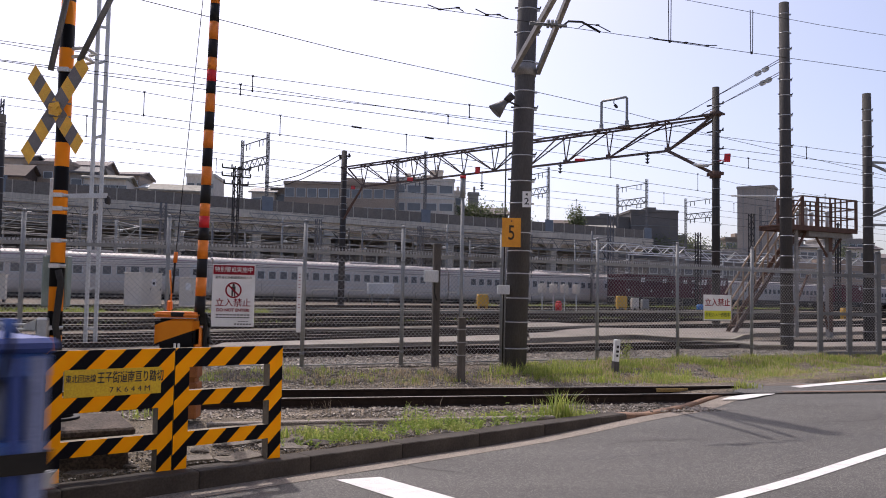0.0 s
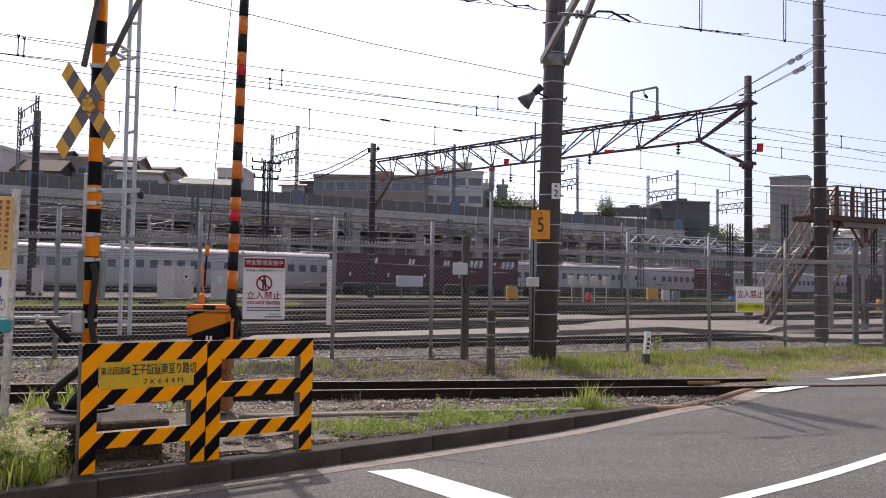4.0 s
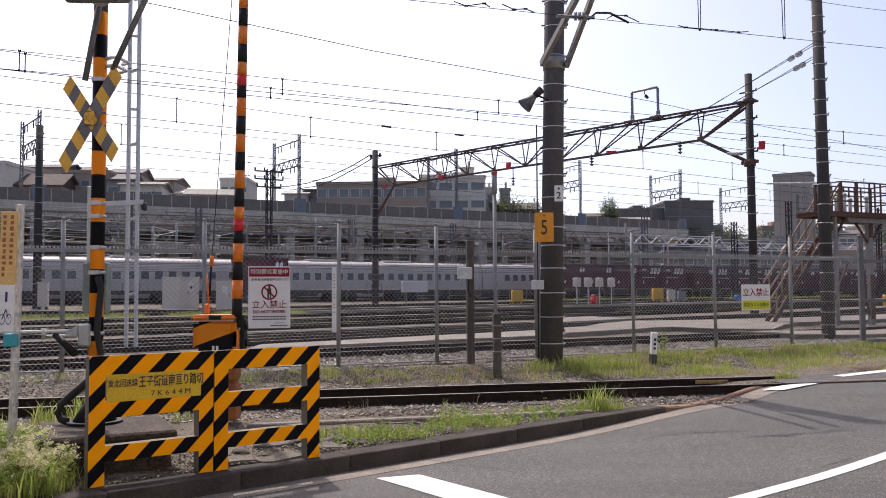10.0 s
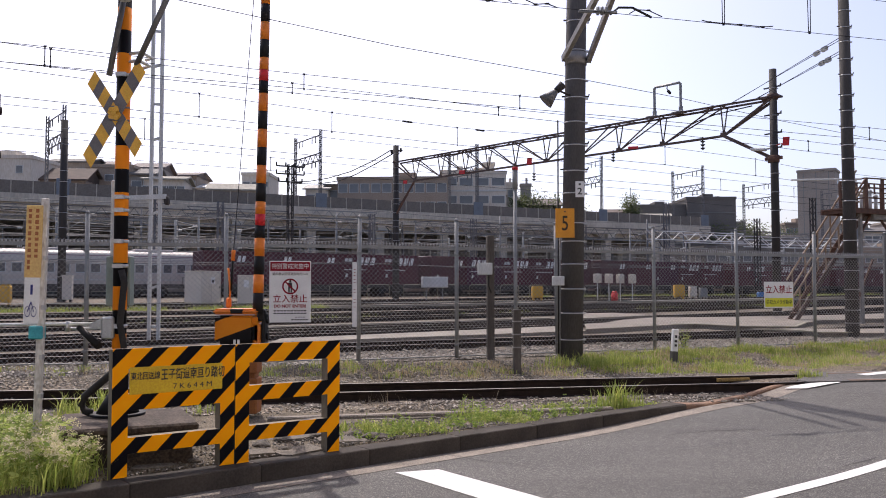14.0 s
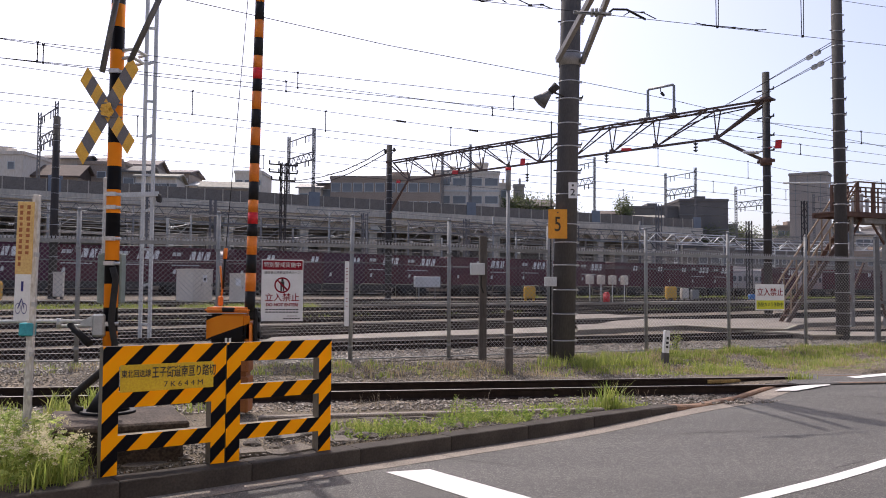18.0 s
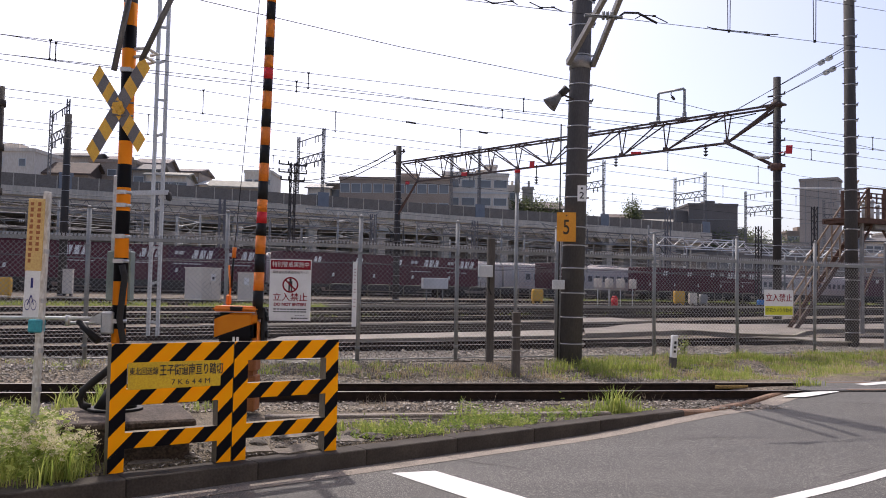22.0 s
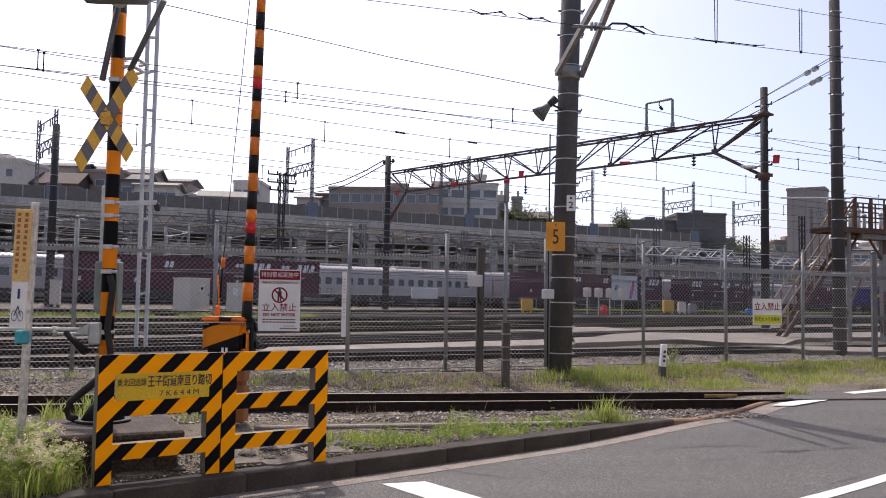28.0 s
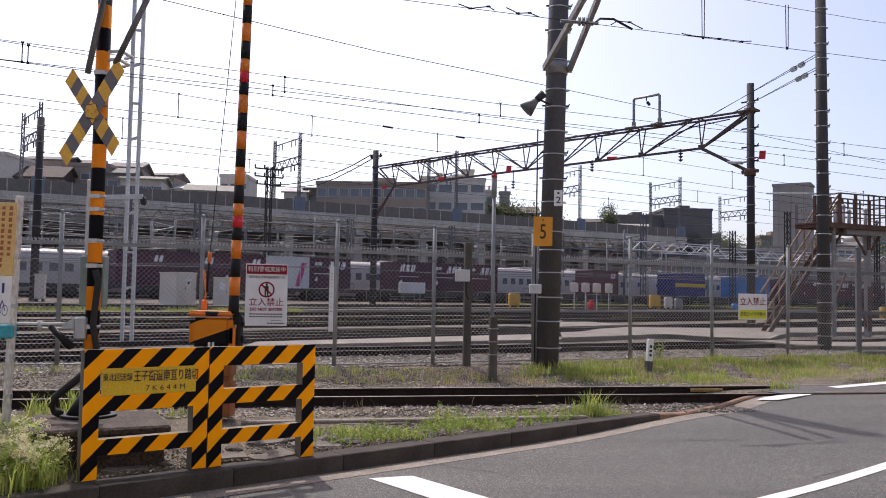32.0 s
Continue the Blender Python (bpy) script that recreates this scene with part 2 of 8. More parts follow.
BLDG_GREY = material("grey_wall", (0.39, 0.35, 0.31), (0.30, 0.27, 0.238), 0.9, scale=0.3, fine=5, streak=0.3, bump=0.1)
# kept pale so the unseen houses behind the camera bounce more sunlight
PALEWALL = material("pale_render", (0.82, 0.76, 0.68), (0.70, 0.64, 0.57), 0.9, scale=0.4, fine=6, bump=0.1)
TOWERGREY = material("tower_concrete", (0.38, 0.34, 0.30), (0.32, 0.285, 0.25), 0.9, scale=0.25, fine=5, bump=0.1)
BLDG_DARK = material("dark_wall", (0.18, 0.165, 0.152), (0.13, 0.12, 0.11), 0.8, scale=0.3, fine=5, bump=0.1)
ROOFTILE = material("roof_sheet", (0.19, 0.16, 0.15), (0.13, 0.11, 0.105), 0.8, scale=0.6, fine=8)
GRASS = leafy("grass_blades", (0.16, 0.235, 0.035), (0.44, 0.46, 0.13), 0.5)
DRYSTALK = leafy("dry_stalk", (0.17, 0.13, 0.085), (0.30, 0.25, 0.16), 0.3)
DRYGRASS = leafy("dry_grass", (0.34, 0.25, 0.14), (0.5, 0.42, 0.26), 0.4)
FLOWER = leafy("weed_flowers", (0.55, 0.49, 0.31), (0.78, 0.71, 0.50), 0.5)
LEAVES = leafy("tree_leaves", (0.06, 0.08, 0.028), (0.15, 0.175, 0.065), 0.4)
BARK = material("bark", (0.08, 0.06, 0.045), (0.05, 0.04, 0.03), 0.95)


# ---- mesh helpers ----
def mesh_of(bm, mats, smooth=False):
    me = bpy.data.meshes.new("m")
    bm.to_mesh(me)
    bm.free()
    for m in (mats if isinstance(mats, (list, tuple)) else [mats]):
        me.materials.append(m)
    if smooth:
        me.shade_smooth()
    return me


def part(name, bm, mat, parent=None, label="", smooth=False, m=None):
    """Links a bmesh (or a mesh) as one object, under parent if given."""
    me = bm if isinstance(bm, bpy.types.Mesh) else mesh_of(bm, mat, smooth)
    ob = new(name, me)
    if parent:
        ob.parent = parent
    if m is not None:
        ob.matrix_basis = m
    if label:
        ob["label"] = label
    return ob


def box(bm, size, at=(0, 0, 0), rot=None, bevel=0.0, mi=0):
    r = bmesh.ops.create_cube(bm, size=1.0, matrix=Matrix.Translation(at) @ (rot or Matrix()) @ Matrix.Diagonal((*size, 1)))
    vs = r["verts"]
    fs = {f for v in vs for f in v.link_faces}
    if bevel:
        es = list({e for v in vs for e in v.link_edges})
        rb = bmesh.ops.bevel(bm, geom=es, offset=bevel, segments=1, affect="EDGES")
        fs = set(rb["faces"]) | {f for f in fs if f.is_valid}
    for f in fs:
        f.material_index = mi
    return vs


def rod(bm, a, b, r, r2=None, seg=8, mi=0, caps=True):
    a, b = Vector(a), Vector(b)
    d = b - a
    q = d.to_track_quat("Z", "Y").to_matrix().to_4x4()
    c = bmesh.ops.create_cone(bm, cap_ends=caps, segments=seg, radius1=r, radius2=r if r2 is None else r2, depth=d.length, matrix=Matrix.Translation((a + b) / 2) @ q)
    for f in {f for v in c["verts"] for f in v.link_faces}:
        f.material_index = mi
        f.smooth = seg > 6 and len(f.verts) == 4
    return c["verts"]


def pipe(bm, pts, r, seg=6, mi=0):
    """One continuous tube through the points."""
    pts = [Vector(p) for p in pts]
    rings = []
    for i, p in enumerate(pts):
        d = (pts[min(i + 1, len(pts) - 1)] - pts[max(i - 1, 0)]).normalized()
        u = (Vector((0, 0, 1)) if abs(d.z) < 0.9 else Vector((0, 1, 0))).cross(d).normalized()
        v = d.cross(u)
        rings.append([bm.verts.new(p + (u * math.cos(k * math.tau / seg) + v * math.sin(k * math.tau / seg)) * r) for k in range(seg)])
    fs = [bm.faces.new(rings[0][::-1]), bm.faces.new(rings[-1])]
    for a, b in zip(rings, rings[1:]):
        for k in range(seg):
            f = bm.faces.new((a[k], a[(k + 1) % seg], b[(k + 1) % seg], b[k]))
            f.smooth = True
            fs.append(f)
    for f in fs:
        f.material_index = mi


def beam(bm, a, b, w, h, mi=0):
    """A square bar from a to b, w wide (level) and h high."""
    a, b = Vector(a), Vector(b)
    d = b - a
    x = d.normalized()
    up = Vector((0, 0, 1)) if abs(x.z) < 0.95 else Vector((0, 1, 0))
    y = up.cross(x).normalized()
    z = x.cross(y)
    rot = Matrix((x, y, z)).transposed().to_4x4()
    return box(bm, (d.length, w, h), (a + b) / 2, rot, mi=mi)


def ring_frame(bm, w, h, t, depth):
    """A rectangular frame in the x-z plane, one closed piece."""
    loops = []
    for y in (-depth / 2, depth / 2):
        for k in (0, t):
            loops.append([bm.verts.new((x, y, z)) for x, z in ((-w / 2 + k, -h / 2 + k), (w / 2 - k, -h / 2 + k), (w / 2 - k, h / 2 - k), (-w / 2 + k, h / 2 - k))])
    fo, fi, bo, bi = loops
    for a, b in ((fo, fi), (fi, bi), (bi, bo), (bo, fo)):
        for i in range(4):
            j = (i + 1) % 4
            bm.faces.new((a[i], a[j], b[j], b[i]))
    bmesh.ops.recalc_face_normals(bm, faces=bm.faces)


def poly(bm, pts, mi=0):
    f = bm.faces.new([bm.verts.new(p) for p in pts])
    f.material_index = mi
    return f


def slab(bm, pts, depth, mi=0):
    """A flat plate: an outline in the x-z plane (y from 0 to depth behind)."""
    front = [bm.verts.new((x, 0, z)) for x, z in pts]
    back = [bm.verts.new((x, depth, z)) for x, z in pts]
    fs = [bm.faces.new(front), bm.faces.new(back[::-1])]
    for i in range(len(pts)):
        j = (i + 1) % len(pts)
        fs.append(bm.faces.new((front[j], front[i], back[i], back[j])))
    for f in fs:
        f.material_index = mi


def empty(name, m, label="", category="", group="", kind=""):
    ob = new(name)
    ob.matrix_basis = m
    return tagged(ob, label, category, group, kind)


def lettering(text, size, mat, parent, m, name="lettering", label="", sx=1.0, thick=0.002, bold=0.0):
    cu = bpy.data.curves.new("t", "FONT")
    cu.body, cu.size, cu.align_x, cu.align_y, cu.extrude, cu.offset = text, size, "CENTER", "CENTER", thick, bold
    ob = bpy.data.objects.new("t", cu)
    scene.collection.objects.link(ob)
    me = bpy.data.meshes.new_from_object(ob.evaluated_get(bpy.context.evaluated_depsgraph_get()))
    bpy.data.objects.remove(ob)
    me.transform(Matrix.Diagonal((sx, 1, 1, 1)))
    me.materials.clear()
    me.materials.append(mat)
    return part(name, me, mat, parent, label, m=m @ pose(0, 0, 0, 90, 0, 0))


def smooth(a, b, x):
    t = min(1.0, max(0.0, (x - a) / (b - a)))
    return t * t * (3 - 2 * t)


# ---- the lie of the land ----
ROAD_U, ROAD_N = Vector((0.765, 0.644)), Vector((0.644, -0.765))   # along the road; across it, towards the camera
KERB_P = -7.24


def road_z(q):
    return -0.15 + 0.09 * smooth(7.6, 11.2, q) + 0.15 * smooth(11.6, 13.6, q)


def yard_z(x, y):
    n = y - 0.45 * x
    return -0.05 + 0.2 * smooth(15.2, 17.5, n) + 0.15 * smooth(18, 30, n) + 0.35 * smooth(30, 50, n) + 0.4 * smooth(48, 66, n)


def ground_z(x, y):
    """The unpaved side: level by the barrier, rising to the yard."""
    return yard_z(x, y) + 0.05 * smooth(11.5, 9.5, y - 0.2 * x)


# ---- ground, road, tracks ----
def axis(*stretches):
    out = []
    for a, b, n in stretches:
        out += [a + (b - a) * i / n for i in range(n)]
    return out + [stretches[-1][1]]


def build_ground():
    xs = axis((-1500, -200, 8), (-200, -40, 16), (-40, -9, 31), (-9, 13, 88), (13, 60, 47), (60, 250, 19), (250, 2000, 8))
    ys = axis((-60, -8, 13), (-8, 4, 12), (4, 20, 80), (20, 36, 32), (36, 80, 44), (80, 250, 20), (250, 3000, 10))
    verts, faces, mats = [], [], []
    for y in ys:
        for x in xs:
            q, p = ROAD_U.dot((x, y)), ROAD_N.dot((x, y))
            if -9 < p - KERB_P - 2 and p < KERB_P + 14:
                z = min(ground_z(x, y), road_z(q)) - 0.12 if p > KERB_P - 0.2 else ground_z(x, y)
                if p <= KERB_P - 0.2 and q > 13.4:
                    z = max(z, min(0.06, ground_z(x, y) + 0.1 * smooth(3, 0.3, KERB_P - p)))
            else:
                z = ground_z(x, y)
            if p <= KERB_P - 0.2 and abs(x) < 40 and y < 60:
                z += 0.03 * noise.noise((x * 1.7, y * 1.7, 0)) + 0.012 * noise.noise((x * 6, y * 6, 3))
            verts.append((x, y, z))
    w = len(xs)
    for j in range(len(ys) - 1):
        for i in range(w - 1):
            faces.append((j * w + i, j * w + i + 1, (j + 1) * w + i + 1, (j + 1) * w + i))
            x, y = (xs[i] + xs[i + 1]) / 2, (ys[j] + ys[j + 1]) / 2
            n = y - 0.2 * x
            soil = n < 12.0 or 15.3 < n + 0.4 * noise.noise((x, y, 1)) < 17.2
            mats.append(1 if soil else 0)
    me = bpy.data.meshes.new("ground")
    me.from_pydata(verts, [], faces)
    me.materials.append(BALLAST)
    me.materials.append(SOIL)
    me.polygons.foreach_set("material_index", mats)
    me.shade_smooth()
    tagged(new("ground", me), "pale gravel and bare earth ground of a rail yard", "ground", kind="structure")


def road_point(q, p, lift=0.0):
    v = ROAD_U * q + ROAD_N * p
    return (v.x, v.y, road_z(q) + lift)


def strip(name, mat, p0, p1, q0, q1, lift, label, category, step=0.5, np_=1, shift=None, fall=0.0):
    bm = bmesh.new()
    nq = max(1, int((q1 - q0) / step))
    rows = []
    for i in range(nq + 1):
        q = q0 + (q1 - q0) * i / nq
        s = shift(q) if shift else 0
        rows.append([bm.verts.new(road_point(q, p0 + s + (p1 - p0) * k / np_, lift - fall * (1 - k / np_))) for k in range(np_ + 1)])
    for a, b in zip(rows, rows[1:]):
        for k in range(np_):
            bm.faces.new((a[k], a[k + 1], b[k + 1], b[k]))
    bmesh.ops.recalc_face_normals(bm, faces=bm.faces)
    if sum(f.normal.z for f in bm.faces) < 0:
        bmesh.ops.reverse_faces(bm, faces=bm.faces)
    return tagged(part(name, bm, mat), label, category, kind="structure")


build_ground()
strip("road", ASPHALT, KERB_P + 0.42, KERB_P + 13.0, -20, 60, 0.0, "worn grey asphalt road rising to the crossing", "road", 0.5, 6)
strip("gutter", GUTTER, KERB_P, KERB_P + 0.43, -20, 13.2, 0.004, "narrow worn concrete gutter falling to the kerb", "gutter", fall=0.018)
strip("centre_line", ROADPAINT, -3.98, -3.825, -20, 40, 0.006, "solid white painted road line", "road marking", shift=lambda q: max(-0.5, min(0.5, 0.047 * (q - 6.67))))
# stop line across the lane
bm = bmesh.new()
poly(bm, [road_point(q, p, 0.006) for q, p in ((4.86, -6.66), (5.27, -6.5), (5.2, -4.2), (4.76, -4.2))])
tagged(part("stop_line", bm, ROADPAINT), "wide white stop line painted across the lane", "road marking", kind="structure")
near_side = ((5.22, 13.57), (5.52, 13.45), (5.79, 13.57), (6.0, 13.71), (6.2, 13.86))
far_side = ((5.25, 13.60), (5.4, 13.72), (5.6, 13.81), (5.95, 13.92), (6.3, 13.99))
bm = bmesh.new()
last = None
for k in range(17):
    i, f = min(3, k // 4), k / 4 - min(3, k // 4)
    pair = []
    for line in (near_side, far_side):
        x, y = (line[i][c] + (line[i + 1][c] - line[i][c]) * f for c in (0, 1))
        pair.append(bm.verts.new((x, y, road_z(ROAD_U.dot((x, y))) + 0.016)))
    if last:
        bm.faces.new((last[0], pair[0], pair[1], last[1]))
    last = pair
tagged(part("edge_mark", bm, ROADPAINT), "worn white edge mark before the rails", "road marking", kind="structure")
bm = bmesh.new()
poly(bm, [road_point(q, p, 0.036) for q, p in ((15.1, -6.98), (15.0, -6.75), (19.0, -6.35), (19.0, -6.62))])
tagged(part("edge_mark", bm, ROADPAINT), "white edge mark beyond the rails", "road marking", kind="structure")


def road_cracks():
    r = random.Random(31)
    bm = bmesh.new()
    for q, p, n in ((11.5, -5.5, 14), (8.5, -6.2, 10), (9.5, -4.6, 12), (6.0, -5.9, 9), (12.4, -4.2, 12), (7.0, -3.0, 10), (4.0, -5.2, 8), (12.9, -6.3, 10)):
        a = r.uniform(0, math.tau)
        last = None
        for i in range(n):
            w = 0.006 * (1 - abs(i / n - 0.5))
            pr = [bm.verts.new(road_point(q - w, p + w, 0.003)), bm.verts.new(road_point(q + w, p - w, 0.003))]
            if last:
                bm.faces.new((last[0], last[1], pr[1], pr[0]))
            last = pr
            a += r.gauss(0, 0.5)
            q, p = q + math.cos(a) * 0.16, p + math.sin(a) * 0.16
    tagged(part("road_cracks", bm, TARSEAM), "thin dark meandering cracks in the asphalt", "road crack", kind="stuff")


TARSEAM = material("crack_tar", (0.035, 0.033, 0.032), (0.025, 0.024, 0.023), 0.9, bump=0)
road_cracks()


def kerb():
    root = empty("kerb", Matrix(), "dark weathered concrete kerb, dropping at the crossing", "kerb", kind="structure")
    bm = bmesh.new()
    box(bm, (1.198, 0.27, 0.4), (0, -0.045, -0.2), bevel=0.009)
    bmesh.ops.subdivide_edges(bm, edges=[e for e in bm.edges if abs((e.verts[0].co - e.verts[1].co).x) > 0.8], cuts=9)
    for v in bm.verts:
        if v.co.z > -0.05 and abs(v.co.x) < 0.58:
            v.co += Vector((0, noise.noise(v.co * 5) * 0.008, noise.noise(v.co * 6 + Vector((3, 1, 0))) * 0.006))
    me = mesh_of(bm, KERBSTONE)
    ang = math.atan2(ROAD_U.y, ROAD_U.x)
    q = -14.3
    while q < 9.6:
        v = ROAD_U * (q + 0.6) + ROAD_N * (KERB_P - 0.09)
        part("kerb_stone", me, None, root, m=Matrix.Translation((v.x, v.y, random.uniform(-0.002, 0.002))) @ Matrix.Rotation(ang + random.uniform(-0.0015, 0.0015), 4, "Z"))
        q += 1.2
    # beyond the last full stone the kerb runs down to a flush, rust-stained edge
    bm = bmesh.new()
    rings = []
    for qq, z, w in ((q, 0.0, 0.09), (10.3, -0.005, 0.09), (10.85, road_z(10.85) + 0.015, 0.08), (12.0, road_z(12.0) + 0.035, 0.06), (12.7, road_z(12.7) + 0.03, 0.04), (13.3, road_z(13.3) + 0.012, 0.03)):
        rings.append([bm.verts.new(road_point(qq, KERB_P + p, h - road_z(qq))) for p, h in ((w - 0.27, -0.3), (w - 0.27 + 0.17 * smooth(10.0, 11.5, qq), z), (w - 0.02, z), (w, z - 0.02), (w, -0.3))])
    for a, b in zip(rings, rings[1:]):
        for i in range(4):
            f = bm.faces.new((a[i], b[i], b[i + 1], a[i + 1]))
            f.material_index = 1 if a is not rings[0] and i > 0 else 0
    bmesh.ops.recalc_face_normals(bm, faces=bm.faces)
    part("ramp_edge", bm, [KERBSTONE, RUSTY_PATCH], root, "rust-stained ramp edge")


kerb()
T_M = 0.2                                    # the near track runs 11 degrees off the picture plane
T_DIR = Vector((1, T_M, 0)).normalized()
T_NRM = Vector((-T_DIR.y, T_DIR.x, 0))
T_MID = Vector((0.16, 13.5, 0))


RAIL_PROFILE = ((-0.065, -0.152), (0.065, -0.152), (0.065, -0.142), (0.012, -0.12), (0.012, -0.04), (0.034, -0.03), (0.034, -0.002), (0.026, 0.0), (-0.026, 0.0), (-0.034, -0.002), (-0.034, -0.03), (-0.012, -0.04), (-0.012, -0.12), (-0.065, -0.142))


def rail_mesh(bm, pts, nrm):
    rings = []
    for p in pts:
        rings.append([bm.verts.new(Vector(p) + nrm * a + Vector((0, 0, b))) for a, b in RAIL_PROFILE])
    k = len(RAIL_PROFILE)
    for a, b in zip(rings, rings[1:]):
        for i in range(k):
            f = bm.faces.new((a[i], a[(i + 1) % k], b[(i + 1) % k], b[i]))
            f.material_index = 1 if i in (6, 7, 8) else 0
    bmesh.ops.recalc_face_normals(bm, faces=bm.faces)


def track(mid, d, length0, length1, top, sleepers=True, gauge=1.067, step=0.6, label="", shown=(-1e9, 1e9)):
    """Two rails on sleepers through mid along d; top(x, y) gives the rail head's height."""
    nrm = Vector((-d.y, d.x, 0))
    root = empty("railway_track", Matrix(), label, "railway track", "tracks of the yard", "structure")
    n = max(2, int((length1 - length0) / 5))
    for side in (-1, 1):
        bm = bmesh.new()
        pts = []
        for i in range(n + 1):
            p = mid + d * (length0 + (length1 - length0) * i / n)
            p = p + nrm * side * (gauge / 2 + 0.034)
            pts.append((p.x, p.y, top(p.x, p.y)))
        rail_mesh(bm, pts, nrm)
        part("rail", bm, [RAILSIDE, RAILHEAD], root)
    if sleepers:
        bm = bmesh.new()
        box(bm, (0.22, 2.0, 0.14), (0, 0, 0), bevel=0.015)
        me = mesh_of(bm, SLEEPER)
        ang = math.atan2(d.y, d.x)
        s = max(length0, shown[0])
        while s < min(length1, shown[1]):
            p = mid + d * s
            part("sleeper", me, None, root, m=Matrix.Translation((p.x, p.y, top(p.x, p.y) - 0.212)) @ Matrix.Rotation(ang + random.uniform(-0.01, 0.01), 4, "Z"))
            s += step
    return root


near_track = track(T_MID, T_DIR, -40, 40, lambda x, y: 0.105, True, label="single rusty track with worn bright rail heads beside the road", shown=(-9, 5.5))
p = T_MID + T_DIR * 4.9 + T_NRM * 0.51
bm = bmesh.new()
box(bm, (0.62, 0.03, 0.06), bevel=0.006)
for x in (-0.22, -0.08, 0.08, 0.22):
    rod(bm, (x, -0.035, 0), (x, 0, 0), 0.016, seg=8)
part("joint_bar", bm, BARTAN, near_track, "tan bolted joint bar", m=pose(p.x, p.y, 0.04, 0, 0, math.degrees(math.atan(T_M))))
# paved deck through the crossing, flush with the rail heads, with rust-stained flangeways
bm = bmesh.new()
deck_edge = [(5.75, 13.93), (5.64, 14.12), (6.02, 14.75), (6.42, 15.5), (9.0, 16.05), (20.0, 18.2), (20.0, 16.77), (9.0, 14.57), (6.4, 14.04)]
top = [bm.verts.new((x, y, 0.116)) for x, y in deck_edge]
low = [bm.verts.new((x, y, -0.1)) for x, y in deck_edge]
bm.faces.new(top)
for i in range(len(top)):
    j = (i + 1) % len(top)
    bm.faces.new((top[i], top[j], low[j], low[i]))
bmesh.ops.recalc_face_normals(bm, faces=bm.faces)
tagged(part("crossing_deck", bm, ASPHALT), "grey asphalt deck laid flush over the rails at the crossing", "paving", kind="structure")
for off, s0, mat, w in ((-0.62, 6.35, RUSTY_PATCH, 0.1), (-0.5, 6.3, RAILHEAD, 0.06), (0.57, 6.75, RAILHEAD, 0.06), (0.47, 6.7, RUSTY_PATCH, 0.07)):
    a, b = T_MID + T_DIR * s0 + T_NRM * off, T_MID + T_DIR * 19.5 + T_NRM * off
    bm = bmesh.new()
    beam(bm, (a.x, a.y, 0.112), (b.x, b.y, 0.112), w, 0.016)
    part("flangeway", bm, mat, near_track, "rust-stained strip set in the crossing deck")
# the yard tracks fan out: where each crosses x = 0, and its slope in plan
for n0, m in ((21.6, 0.52), (27.5, 0.74), (30.7, 0.76), (37.0, 0.75), (41.2, 0.74), (46.2, 0.70), (53.5, 0.67), (58.5, 0.67)):
    k = math.hypot(1, m)
    track(Vector((0, n0, 0)), Vector((1, m, 0)).normalized(), -min(45, (n0 - 18.6) / (m - 0.2) * k), 75, lambda x, y: yard_z(x, y) + 0.13, n0 < 36, step=0.65, label="yard track with bright rail heads on grey ballast", shown=(-14, 22))


# ---- trains ----
F_ANG = 33.88
F_DIR = Vector((math.cos(radians(F_ANG)), math.sin(radians(F_ANG)), 0))
F_NRM = Vector((-F_DIR.y, F_DIR.x, 0))
F_P0 = Vector((0, 74.845, 0))                # on the near faces of the containers
F_RAIL = 1.06
SPEED, SLOWING = 9.257, 0.00883              # the train slows a little on its way


def line_base(name, mid, half, z, label):
    bm = bmesh.new()
    a, b = mid - F_DIR * 340, mid + F_DIR * 420
    for s0, s1, z0, z1 in ((-half - 1.2, -half, z - 0.9, z), (-half, half, z, z), (half, half + 1.2, z, z - 0.9)):
        poly(bm, [(a + F_NRM * s0) + Vector((0, 0, z0)), (b + F_NRM * s0) + Vector((0, 0, z0)), (b + F_NRM * s1) + Vector((0, 0, z1)), (a + F_NRM * s1) + Vector((0, 0, z1))])
    tagged(part(name, bm, BALLAST), label, "track bed", kind="structure")


F_MID = F_P0 + F_NRM * 1.22
W_MID = F_MID + F_NRM * 6.6
W_RAIL = 1.22
line_base("track_bed", (F_MID + W_MID) / 2, 6.5, 0.92, "raised grey ballast bed of the far main lines")
track(F_MID, F_DIR, -340, 420, lambda x, y: F_RAIL, False, label="freight line with bright rail heads on raised ballast")
track(W_MID, F_DIR, -340, 420, lambda x, y: W_RAIL, False, 1.435, label="passenger line on raised ballast behind the freight line")


def letter_bars(parent, mat, x, z, w, h, n=3, name="marking", label=""):
    """Slanted plain bars that stand for a company mark."""
    bm = bmesh.new()
    cw = w / n
    for i in range(n):
        x0 = x + i * cw
        k = h * 0.3
        slab(bm, [(x0, z), (x0 + cw * 0.72, z), (x0 + cw * 0.72 + k, z + h), (x0 + k, z + h)], 0.004)
    return part(name, bm, mat, parent, label, m=pose(0, -0.006, 0))


